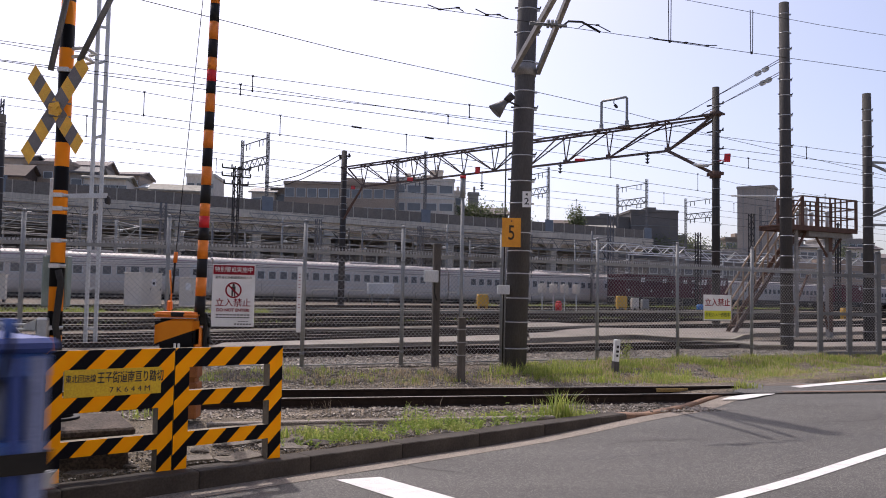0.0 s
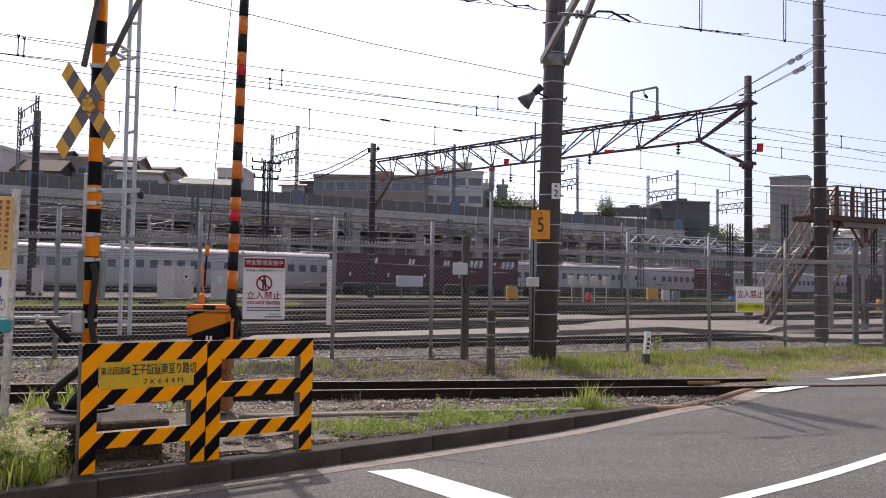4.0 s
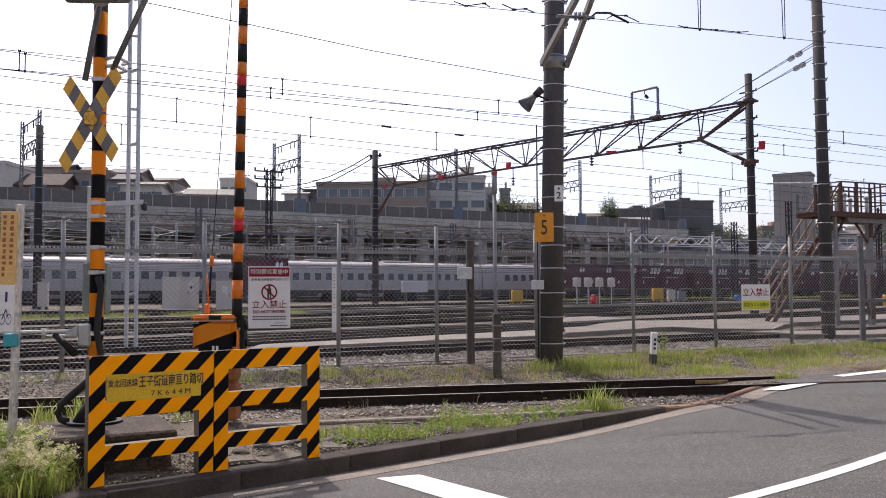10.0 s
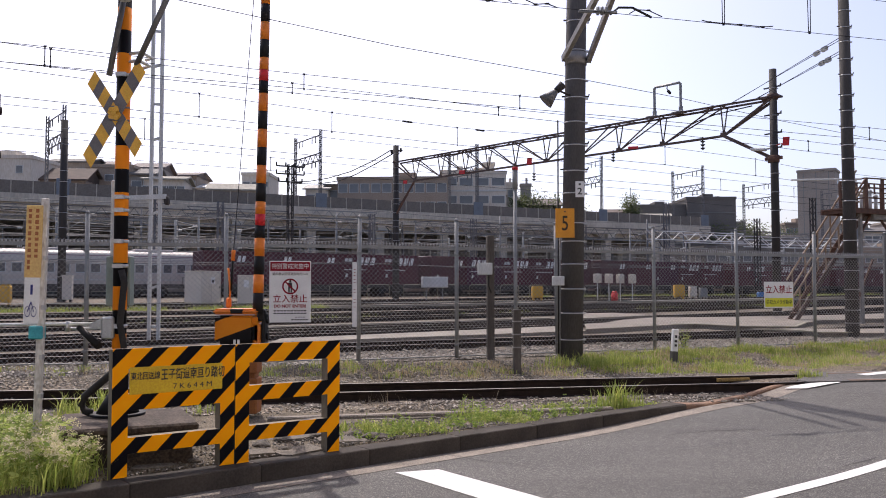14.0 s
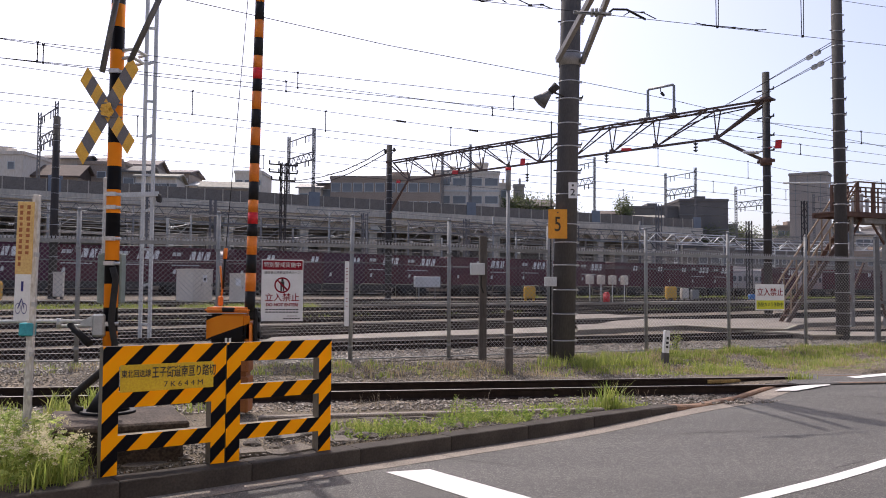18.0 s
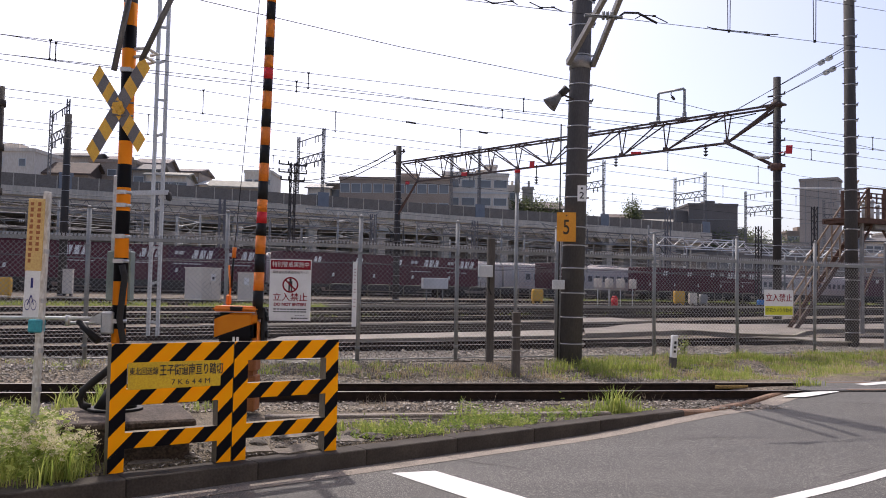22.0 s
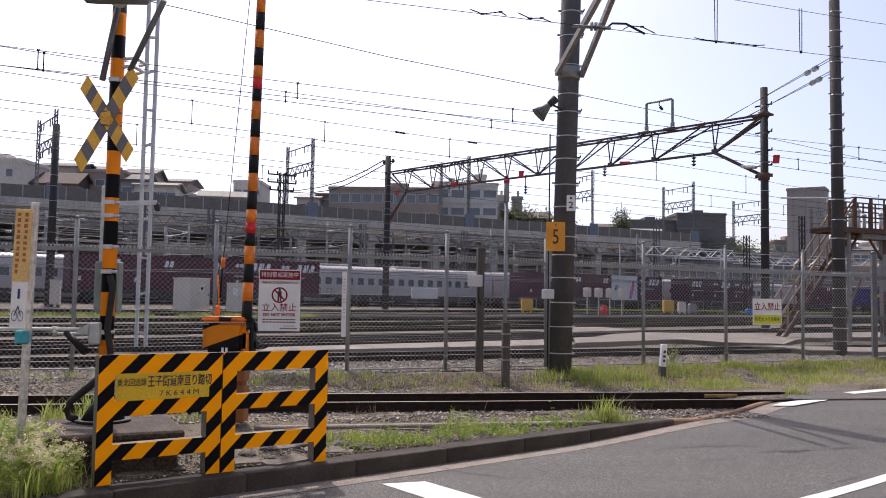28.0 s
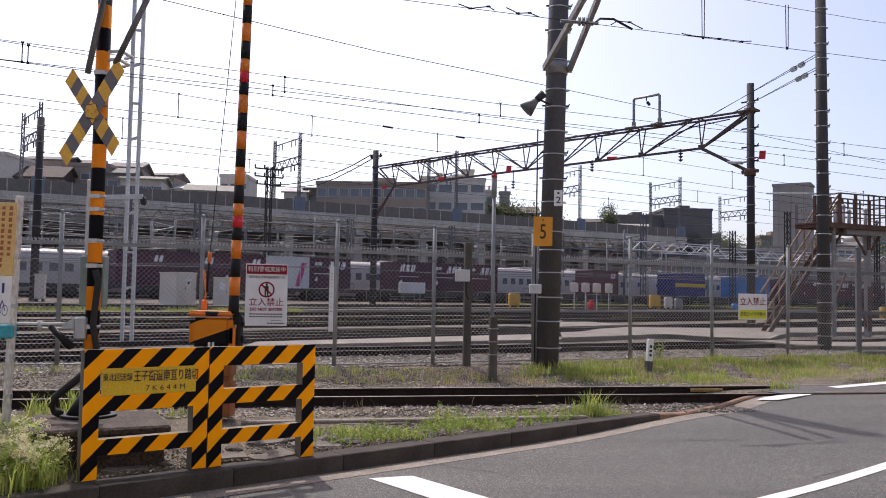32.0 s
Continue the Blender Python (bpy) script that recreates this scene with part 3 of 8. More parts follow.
def container_kind(body_mat, marks, height=2.5, length=3.715):
    """A 12-foot container: local x along the train, y away from the viewer, z up from the deck."""
    def one(size, bevel=0.0):
        b = bmesh.new()
        box(b, size, bevel=bevel)
        return mesh_of(b, body_mat)
    kit = [("corner_post", one((0.1, 0.07, height + 0.02)), [(x, y, height / 2) for x in (0.05, length - 0.05) for y in (-0.01, 2.45)]),
           ("side_rail", one((length + 0.02, 0.06, 0.12)), [(length / 2, 0.0, z) for z in (0.07, height - 0.06)]),
           ("rib", one((0.05, 0.03, height - 0.5)), [(0.4 + k * (length - 0.8) / 8, -0.004, height / 2) for k in range(9)]),
           ("end_bar", one((0.04, 1.9, 0.07)), [(-0.012, 1.22, z) for z in (0.5, 1.25, 2.0)])]
    bm = bmesh.new()
    box(bm, (length, 2.44, height), (length / 2, 1.22, height / 2), bevel=0.03)
    return mesh_of(bm, body_mat), marks, kit


def container(root, kind, u, z, variant):
    me, marks, kit = kind
    c = part("container", me, None, root, m=pose(u, 0, z))
    for nm, mesh, spots in kit:
        for sp in spots:
            part(nm, mesh, None, c, m=pose(*sp))
    if marks == "rail":
        if variant % 3 == 0:
            letter_bars(c, WHITEPAINT, 2.6, 1.7, 0.7, 0.46, 2)
            letter_bars(c, CONTWHITE, 0.45, 2.38, 1.9, 0.05, 1, "stripe")
        elif variant % 3 == 1:
            letter_bars(c, WHITEPAINT, 1.7, 1.62, 1.6, 0.62, 3)
            letter_bars(c, CONTWHITE, 0.35, 1.18, 2.9, 0.07, 1, "stripe")
            letter_bars(c, CONTWHITE, 0.45, 1.88, 0.95, 0.26, 1, "notice")
        else:
            letter_bars(c, WHITEPAINT, 0.5, 1.62, 1.6, 0.62, 3)
            letter_bars(c, CONTWHITE, 0.35, 1.18, 2.9, 0.06, 1, "stripe")
        letter_bars(c, CONTWHITE, 0.5, 0.6, 0.28, 0.3, 1, "notice")
    elif marks == "pink":
        letter_bars(c, PINK, 2.5, 0.15, 0.6, 1.9, 1, "panel", "pink upright panel")
        letter_bars(c, SIGNBLACK, 0.5, 1.0, 0.4, 0.5, 1, "marking")
    elif marks == "yellow_band":
        bm = bmesh.new()
        slab(bm, [(0.0, 1.05), (5.05, 1.05), (5.05, 1.45), (0, 1.45)], 0.006)
        part("stripe", bm, PLATE, c, "yellow band", m=pose(0, -0.05, 0))
    return c


def bogie(root, u):
    b = part("bogie", bogie_mesh(), None, root, m=pose(u, 1.22, 0))
    for dx in (-0.95, 0.95):
        for y in (-0.53, 0.53):
            part("wheel", wheel_mesh(), None, b, m=pose(dx, y, 0.43))


_cache = {}


def bogie_mesh():
    if "b" not in _cache:
        bm = bmesh.new()
        for y in (-0.78, 0.78):
            box(bm, (2.5, 0.14, 0.2), (0, y, 0.55), bevel=0.03)
            for dx in (-0.95, 0.95):
                box(bm, (0.34, 0.2, 0.3), (dx, y, 0.43), bevel=0.04)
            for k in (-0.15, 0.15):
                rod(bm, (k, y, 0.35), (k, y, 0.7), 0.08)
        box(bm, (0.4, 1.7, 0.25), (0, 0, 0.6))
        _cache["b"] = mesh_of(bm, UNDERGEAR)
    return _cache["b"]


def wheel_mesh():
    if "w" not in _cache:
        bm = bmesh.new()
        rod(bm, (0, -0.06, 0), (0, 0.06, 0), 0.43, seg=20)
        rod(bm, (0, -0.14, 0), (0, 0.14, 0), 0.09, seg=10)
        _cache["w"] = mesh_of(bm, RAILSIDE)
    return _cache["w"]


def wagon_deck():
    if "d" not in _cache:
        bm = bmesh.new()
        L = 19.2
        for y in (0.12, 2.32):
            box(bm, (L, 0.12, 0.26), (L / 2 - 0.3, y, 0.87))
            box(bm, (9.0, 0.08, 0.28), (L / 2 - 0.3, y, 0.66))
        box(bm, (L, 0.5, 0.2), (L / 2 - 0.3, 1.22, 0.85))
        for i in range(11):
            box(bm, (0.18, 2.3, 0.14), (i * (L - 0.6) / 10, 1.22, 0.92))
        for x in (-0.9, L + 0.3):
            box(bm, (1.0, 0.3, 0.25), (x, 1.22, 0.82))
        for x in (-0.22, L - 0.4):
            rod(bm, (x, 0.1, 0.95), (x, 0.1, 1.5), 0.02)
            rod(bm, (x, 0.9, 0.95), (x, 0.9, 1.5), 0.02)
            rod(bm, (x, 0.1, 1.5), (x, 0.9, 1.5), 0.02)
        box(bm, (1.5, 0.5, 0.4), (L / 2 + 2, 0.5, 0.5), bevel=0.03)
        box(bm, (0.9, 0.4, 0.35), (L / 2 - 3, 0.5, 0.5), bevel=0.03)
        _cache["d"] = mesh_of(bm, DECKSTEEL)
    return _cache["d"]


KINDS = {"m": container_kind(MAROON, "rail"), "p": container_kind(PURPLE, "rail"), "w": container_kind(CONTWHITE, "pink"),
         "y": container_kind(NAVY, "yellow_band", length=5.05), "B": container_kind(BLUEPAINT, "", length=6.06), ".": None}
# start of each wagon along the train, and what stands in its five places
WAGONS = [(27.17, "mmmmm"), (47.17, "....."), (67.17, "..m.."), (87.17, "....."), (107.17, "mmmmm"), (127.17, "mpmmm"), (147.17, "mmpmm"),
          (167.17, "mmmpm"), (187.17, "mmmmm"), (207.0, "..m.."), (227.17, "mmmmm"), (247.17, "....."), (267.17, "ppmwp"), (286.4, ".ppm."), (306.1, "..m.."), (326.1, "y..B."), (346.2, "pm.mm"), (366.2, "mp.mm")]
MOVING = []


def freight_train():
    turn = Matrix.Rotation(radians(F_ANG), 4, "Z")
    k = 0
    for start, load in WAGONS:
        at = F_P0 + F_DIR * start + Vector((0, 0, F_RAIL))
        full = load.count(".")
        root = empty("container_wagon", Matrix.Translation(at) @ turn,
                     "empty low flat container wagon on the freight line" if full == 5 else "low flat wagon carrying %s containers" % ("maroon" if "m" in load else "coloured"),
                     "freight wagon", "wagons of the freight train")
        part("deck", wagon_deck(), None, root)
        bogie(root, 2.3)
        bogie(root, 16.3)
        for i, ch in enumerate(load):
            if KINDS[ch]:
                container(root, KINDS[ch], i * 3.73, 1.02, k)
            k = (k * 7 + 3 + i) % 11
        MOVING.append((root, at, turn))


def motions():
    walk(TRUCK, TRUCK_ROWS)
    for root, at, turn in MOVING:
        walk(root, [(t, Matrix.Translation(at - F_DIR * (SPEED * t - SLOWING * (t - 16) ** 2)) @ turn) for t in (0.0, 4.0, 8.0, 12.0, 16.0, 20.0, 24.0, 28.0, 32.0)])


freight_train()


def passenger_car(s, L=24.5):
    """A sleek white railcar with a rounded roof and a row of small windows."""
    at = W_MID + F_DIR * s + Vector((0, 0, W_RAIL))
    root = empty("passenger_car", Matrix.Translation(at) @ Matrix.Rotation(radians(F_ANG), 4, "Z"), "white high-speed railcar with small square windows, standing", "railcar", "cars of the standing train")
    bm = bmesh.new()
    prof = [(-1.5, 0.28), (-1.65, 0.7), (-1.68, 1.6), (-1.66, 2.7), (-1.56, 3.15), (-1.2, 3.4), (-0.5, 3.5), (0.5, 3.5), (1.2, 3.4), (1.56, 3.15), (1.66, 2.7), (1.68, 1.6), (1.65, 0.7), (1.5, 0.28)]
    rings = [[bm.verts.new((x, y, z)) for y, z in prof] for x in (0.0, 0.04, L - 0.04, L)]
    for a, b in zip(rings, rings[1:]):
        for i in range(len(prof)):
            j = (i + 1) % len(prof)
            f = bm.faces.new((a[i], b[i], b[j], a[j]))
            f.smooth = True
            f.material_index = 1 if 5 <= i <= 7 else 0
    bm.faces.new(rings[0])
    bm.faces.new(rings[-1][::-1])
    bmesh.ops.recalc_face_normals(bm, faces=bm.faces)
    part("body", bm, [TRAINWHITE, TRAINROOF], root)
    if "win" not in _cache:
        b2 = bmesh.new()
        ring_frame(b2, 0.76, 0.76, 0.07, 0.05)
        _cache["win"] = mesh_of(b2, LIGHTGREY)
        b2 = bmesh.new()
        box(b2, (0.64, 0.03, 0.64), (0, 0, 0))
        _cache["pane"] = mesh_of(b2, TRAINGLASS)
        b2 = bmesh.new()
        box(b2, (0.8, 0.03, 1.95), (0, 0, 0), bevel=0.01)
        _cache["door"] = mesh_of(b2, LIGHTGREY)
        b2 = bmesh.new()
        box(b2, (0.3, 0.05, 0.5), (0, -0.004, 0.4))
        _cache["doorpane"] = mesh_of(b2, GLASSDARK)
    nwin = 18
    for i in range(nwin):
        part("pane", _cache["pane"], None, part("window", _cache["win"], None, root, m=pose(3.1 + i * (L - 6.2) / (nwin - 1), -1.672, 2.1, 1, 0, 0)))
    for x in (1.5, L - 1.5):
        part("pane", _cache["doorpane"], None, part("door", _cache["door"], None, root, m=pose(x, -1.665, 1.75, 1.5, 0, 0)))
    for z, y, h, mat, lab in ((1.22, -1.655, 0.07, LIGHTGREY, "thin grey line"), (1.62, -1.688, 0.04, LIGHTGREY, "thin grey line"), (3.06, -1.585, 0.06, TRAINPINK, "thin pink line")):
        bm = bmesh.new()
        box(bm, (L - 0.1, 0.03, h), (L / 2, y, z))
        part("side_line", bm, mat, root, lab)
    for k in range(7):
        bm = bmesh.new()
        box(bm, (0.03, 0.03, 2.2), (0.3 + k * (L - 0.6) / 6, -1.66, 1.85))
        part("panel_joint", bm, GREYPAINT, root)
    bm = bmesh.new()
    for x in (3.2, L - 3.2):
        box(bm, (3.2, 2.4, 0.5), (x, 0, 0.35), bevel=0.05)
    box(bm, (L - 9, 2.7, 0.35), (L / 2, 0, 0.3))
    part("underframe", bm, UNDERGEAR, root)
    for x in (L * 0.3, L * 0.62):
        bm = bmesh.new()
        box(bm, (3.0, 1.6, 0.2), (x, 0, 3.56), bevel=0.06)
        part("roof_unit", bm, TRAINROOF, root)


for i in range(8):
    passenger_car(-39.3 + i * 24.7)


# ---- viaduct and far buildings ----
V_M = 0.56
V_DIR = Vector((1, V_M, 0)).normalized()
V_ANG = math.degrees(math.atan2(V_DIR.y, V_DIR.x))


def viaduct():
    root = empty("viaduct", Matrix.Translation((0, 109, 0)) @ pose(0, 0, 0, 0, 0, V_ANG), "long grey concrete railway viaduct with dark parapet panels", "viaduct", kind="structure")
    x0, x1 = -95, 45
    bm = bmesh.new()
    box(bm, (x1 - x0, 12, 0.9), ((x0 + x1) / 2, 6, 10.25))
    part("deck", bm, VIADUCT, root)
    bm = bmesh.new()
    box(bm, (x1 - x0, 0.5, 0.9), ((x0 + x1) / 2, -0.15, 10.98))
    part("edge_beam", bm, VIADUCT, root)
    bm = bmesh.new()
    box(bm, (x1 - x0, 0.6, 1.0), ((x0 + x1) / 2, 2.2, 9.4))
    part("girder", bm, VIADUCT, root)
    bm = bmesh.new()
    box(bm, (1.94, 0.1, 1.3), (0, 0, 1.1))
    pan = mesh_of(bm, PARAPET)
    bm = bmesh.new()
    box(bm, (0.1, 0.16, 1.4), (0, 0, 1.12))
    post = mesh_of(bm, VIADUCT)
    n = int((x1 - x0) / 2.0)
    for i in range(n):
        part("parapet_panel", pan, None, root, m=pose(x0 + 1 + i * 2.0, -0.12, 10.97))
        part("parapet_post", post, None, root, m=pose(x0 + i * 2.0, -0.16, 10.95))
    bm = bmesh.new()
    for y in (1.4, 9.5):
        box(bm, (1.1, 1.1, 9.6), (0, y, 4.6), bevel=0.08)
    box(bm, (1.3, 10.5, 1.3), (0, 5.5, 9.2))
    for sx in (-1, 1):
        vs = [(0.5 * sx, 9.8), (3.2 * sx, 9.8), (0.5 * sx, 8.2)]
        b2 = [bm.verts.new((x, 0.9, z)) for x, z in vs]
        b3 = [bm.verts.new((x, 1.9, z)) for x, z in vs]
        bm.faces.new(b2), bm.faces.new(b3[::-1])
        for i in range(3):
            bm.faces.new((b2[i], b2[(i + 1) % 3], b3[(i + 1) % 3], b3[i]))
    bmesh.ops.recalc_face_normals(bm, faces=bm.faces)
    col = mesh_of(bm, VIADUCT)
    for i in range(15):
        part("pier", col, None, root, m=pose(x0 + 4 + i * 9.0, 0, 0.4))
    # added wall; its dark colour stands for the shaded gaps under the deck
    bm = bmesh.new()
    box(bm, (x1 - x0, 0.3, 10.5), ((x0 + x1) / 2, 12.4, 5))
    part("back_wall", bm, BLDG_DARK, root, "dark wall added to stand in for the shade under the deck")
    # random panels added as clutter behind the piers
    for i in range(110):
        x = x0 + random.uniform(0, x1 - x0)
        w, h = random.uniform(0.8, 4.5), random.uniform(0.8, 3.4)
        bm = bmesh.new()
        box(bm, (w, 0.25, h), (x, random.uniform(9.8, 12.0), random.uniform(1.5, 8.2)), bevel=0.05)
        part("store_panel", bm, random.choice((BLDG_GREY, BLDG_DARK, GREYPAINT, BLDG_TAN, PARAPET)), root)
    for i in range(46):
        x = x0 + (i + random.uniform(0, 0.6)) * 3.0
        bm = bmesh.new()
        rod(bm, (x, -0.4, 0.5), (x, -0.4, random.uniform(5, 10)), random.choice((0.06, 0.1, 0.16)), seg=6)
        part("down_pipe", bm, random.choice((VIADUCT, GREYPAINT, DARKPOLE)), root)
    for z, y in ((9.2, -0.5), (8.6, -0.7), (7.9, 0.3), (6.6, -1.0), (5.6, -0.6)):
        bm = bmesh.new()
        rod(bm, (x0, y, z), (x1, y, z + random.uniform(-0.5, 0.5)), 0.05, seg=6)
        part("cable", bm, GREYPAINT, root)


viaduct()


def building(name, at, yaw, size, wall, label, floors=3, bays=6, flat=True, roof=None, win=(1.4, 1.3), gable=0.0, sides=True, bands=False, joints=0):
    """A block with recessed windows; local x along its front, y away, z up from its base."""
    w, d, h = size
    if name != "stair_tower":
        h, at = h + at[2] - 0.5, (at[0], at[1], 0.5)
    root = empty(name, Matrix.Translation(at) @ pose(0, 0, 0, 0, 0, yaw), label, "building", "buildings behind the viaduct")
    bm = bmesh.new()
    box(bm, (w, d, h), (w / 2, d / 2, h / 2))
    part("wall", bm, wall, root)
    fh = min(3.3, h / max(1, floors))
    if floors:
        bm = bmesh.new()
        ring_frame(bm, win[0] + 0.16, win[1] + 0.16, 0.08, 0.16)
        wm = mesh_of(bm, LIGHTGREY)
        bm = bmesh.new()
        box(bm, (win[0] + 0.02, 0.1, win[1] + 0.02))
        pm = mesh_of(bm, BLDGPANE)
        for f in range(floors):
            z = h - fh * (f + 0.5)
            for i in range(bays):
                part("pane", pm, None, part("window", wm, None, root, m=pose((i + 0.5) * w / bays, 0.0, z)))
            if sides:
                for i in range(max(1, int(d / 4))):
                    part("pane", pm, None, part("window", wm, None, root, m=pose(0.0, (i + 0.5) * d / max(1, int(d / 4)), z, 0, 0, 90)))
    bm = bmesh.new()
    if gable:
        e = 0.5
        for sy in (0, 1):
            ya, yb = (-e, d / 2) if sy == 0 else (d + e, d / 2)
            vs = [(-e, ya, h - 0.1), (w + e, ya, h - 0.1), (w + e, yb, h + gable), (-e, yb, h + gable)]
            lo = [bm.verts.new(v) for v in vs]
            hi = [bm.verts.new((v[0], v[1], v[2] + 0.25)) for v in vs]
            bm.faces.new(lo), bm.faces.new(hi[::-1])
            for i in range(4):
                bm.faces.new((lo[i], lo[(i + 1) % 4], hi[(i + 1) % 4], hi[i]))
        for x in (0, w):
            poly(bm, [(x, 0, h - 0.1), (x, d, h - 0.1), (x, d / 2, h + gable)])
        bmesh.ops.recalc_face_normals(bm, faces=bm.faces)
    else:
        for a, b in (((0, 0), (w, 0)), ((w, 0), (w, d)), ((w, d), (0, d)), ((0, d), (0, 0))):
            beam(bm, (*a, h + 0.15), (*b, h + 0.15), 0.35, 0.5)
        if not joints:
            box(bm, (w * 0.2, d * 0.3, 1.6), (w * 0.6, d * 0.5, h + 0.8))
    part("roof", bm, roof or wall, root)
    if bands:
        for f in range(max(3, floors) + 1):
            bm = bmesh.new()
            beam(bm, (-0.06, -0.06, h - fh * f if floors else h - 3.0 * f), (w + 0.06, -0.06, h - fh * f if floors else h - 3.0 * f), 0.14, 0.32 if floors else 0.12)
            part("floor_band", bm, LIGHTGREY if floors else GREYPAINT, root)
    for k in range(joints):
        for a in ((k + 0.5) * w / joints,):
            bm = bmesh.new()
            beam(bm, (a, -0.02, 0.3), (a, -0.02, h - 0.2), 0.16, 0.04)
            part("wall_joint", bm, GREYPAINT, root)
        bm = bmesh.new()
        beam(bm, (0.0, -0.02, h * (0.45 + 0.2 * k)), (w, -0.02, h * (0.45 + 0.2 * k)), 0.04, 0.1)
        part("wall_joint", bm, GREYPAINT, root)
    if joints:
        for k in range(4):
            bm = bmesh.new()
            box(bm, (0.06, 1.6, 0.9), (w + 0.01, d * 0.55, h - 2.2 - 3.2 * k), bevel=0.01)
            part("window", bm, BLDGPANE, root)
    return root




# unseen pale street front on the camera's own side of the road, closing the place behind it and added to bounce
# sunlight
for k in range(5):
    v = ROAD_U * (-30 + k * 16) + ROAD_N * 8.5
    building("bounce_front", (v.x, v.y, 0.6), 180 + math.degrees(math.atan2(ROAD_U.y, ROAD_U.x)), (15.4, 9, 8.5 + (k * 37 % 5)), PALEWALL, "unseen pale house behind the camera, added to bounce sunlight", 2, 4)


# ---- crossing barrier ----
def striped(name, c0, c1, period, duty, rough=0.45, shift=0.0, vertical=False, slope=1.0):
    m = bpy.data.materials.new(name)
    m.use_nodes = True
    n, l = m.node_tree.nodes, m.node_tree.links
    b = n["Principled BSDF"]
    b.inputs["Roughness"].default_value = rough
    tc, sp = n.new("ShaderNodeTexCoord"), n.new("ShaderNodeSeparateXYZ")
    l.new(tc.outputs["Object"], sp.inputs[0])
    src = sp.outputs["Z"]
    if not vertical:
        sub = n.new("ShaderNodeMath")
        sub.operation = "SUBTRACT"
        lean = n.new("ShaderNodeMath")
        lean.operation = "MULTIPLY"
        lean.inputs[1].default_value = slope
        l.new(sp.outputs["X"], lean.inputs[0])
        l.new(lean.outputs[0], sub.inputs[0])
        l.new(sp.outputs["Z"], sub.inputs[1])
        src = sub.outputs[0]
    add, div, fr, gt = (n.new("ShaderNodeMath") for _ in range(4))
    add.operation, div.operation, fr.operation, gt.operation = "ADD", "DIVIDE", "FRACT", "GREATER_THAN"
    add.inputs[1].default_value, div.inputs[1].default_value, gt.inputs[1].default_value = shift + period * 40, period, duty
    l.new(src, add.inputs[0]), l.new(add.outputs[0], div.inputs[0]), l.new(div.outputs[0], fr.inputs[0]), l.new(fr.outputs[0], gt.inputs[0])
    mixn, nz, ov = n.new("ShaderNodeMixRGB"), n.new("ShaderNodeTexNoise"), n.new("ShaderNodeMixRGB")
    mixn.inputs["Color1"].default_value, mixn.inputs["Color2"].default_value = (*c0, 1), (*c1, 1)
    l.new(gt.outputs[0], mixn.inputs["Fac"])
    nz.inputs["Scale"].default_value, nz.inputs["Detail"].default_value = 9, 6
    l.new(tc.outputs["Object"], nz.inputs["Vector"])
    ov.blend_type = "OVERLAY"
    ov.inputs["Fac"].default_value = 0.1
    b.inputs["Specular IOR Level"].default_value = 0.06
    l.new(mixn.outputs[0], ov.inputs["Color1"]), l.new(nz.outputs["Fac"], ov.inputs["Color2"])
    l.new(ov.outputs[0], b.inputs["Base Color"])
    return m


HAZARD = striped("hazard_stripes", (0.006, 0.006, 0.009), (1.0, 0.375, 0.002), 0.315, 0.45, shift=0.13)
POLEBAND = striped("pole_bands", (0.008, 0.008, 0.01), (0.78, 0.24, 0.015), 0.574, 0.5, shift=0.17, vertical=True)
B_AT, B_ANG = (-2.92, 7.24, 0.0), 36.6


def barrier_panel(at, plate):
    root = empty("crossing_barrier", at, "yellow and black striped steel guard fence at the kerb", "barrier", "guard fences")
    L, st = 1.095, 0.135
    for name, x0, x1, z0, z1 in (("stile", 0, st, 0, 1.1), ("stile", L - st, L, 0, 1.1), ("rail", st, L - st, 0.925, 1.1), ("rail", st, L - st, 0.57, 0.71), ("rail", st, L - st, 0.2, 0.335)):
        bm = bmesh.new()
        slab(bm, [(x0, z0), (x1, z0), (x1, z1), (x0, z1)], 0.004)
        part(name, bm, HAZARD, root)
    for x in (0.068, L - 0.068):
        bm = bmesh.new()
        box(bm, (0.125, 0.135, 1.12), (x, 0.073, 0.56 - 0.025), bevel=0.004)
        part("post", bm, OLDGREY, root, "weathered grey angle post")
    for z in (1.075, 0.685, 0.31):
        bm = bmesh.new()
        box(bm, (L - 0.26, 0.125, 0.04), (L / 2, 0.069, z), bevel=0.004)
        part("stiffener", bm, OLDGREY, root)
    if plate:
        p = part("name_plate", plate_mesh(0.83, 0.235), None, root, "yellow enamel plate with black lettering", m=pose(0.135 + 0.42, -0.012, 0.82))
        lettering("東北回送線", 0.072, SIGNBLACK, p, pose(-0.28, -0.004, 0.035), sx=0.7, bold=0.0008)
        lettering("王子街道南亘り踏切", 0.108, SIGNBLACK, p, pose(0.145, -0.004, 0.035), sx=0.6, bold=0.0016)
        lettering("7 K 6 4 4 M", 0.068, SIGNBLACK, p, pose(0.14, -0.004, -0.068), sx=1.1)
    return root


def plate_mesh(w, h):
    bm = bmesh.new()
    box(bm, (w, 0.006, h), (0, 0, 0), bevel=0.002)
    return mesh_of(bm, PLATE)


OLDGREY = material("weathered_grey_paint", (0.22, 0.185, 0.13), (0.11, 0.09, 0.063), 0.8, scale=12, fine=60, streak=0.4)
bt = Matrix.Translation(B_AT) @ pose(0, 0, 0, 0, 0, B_ANG)
barrier_panel(bt, True)
barrier_panel(bt @ pose(1.105, 0, 0), False)


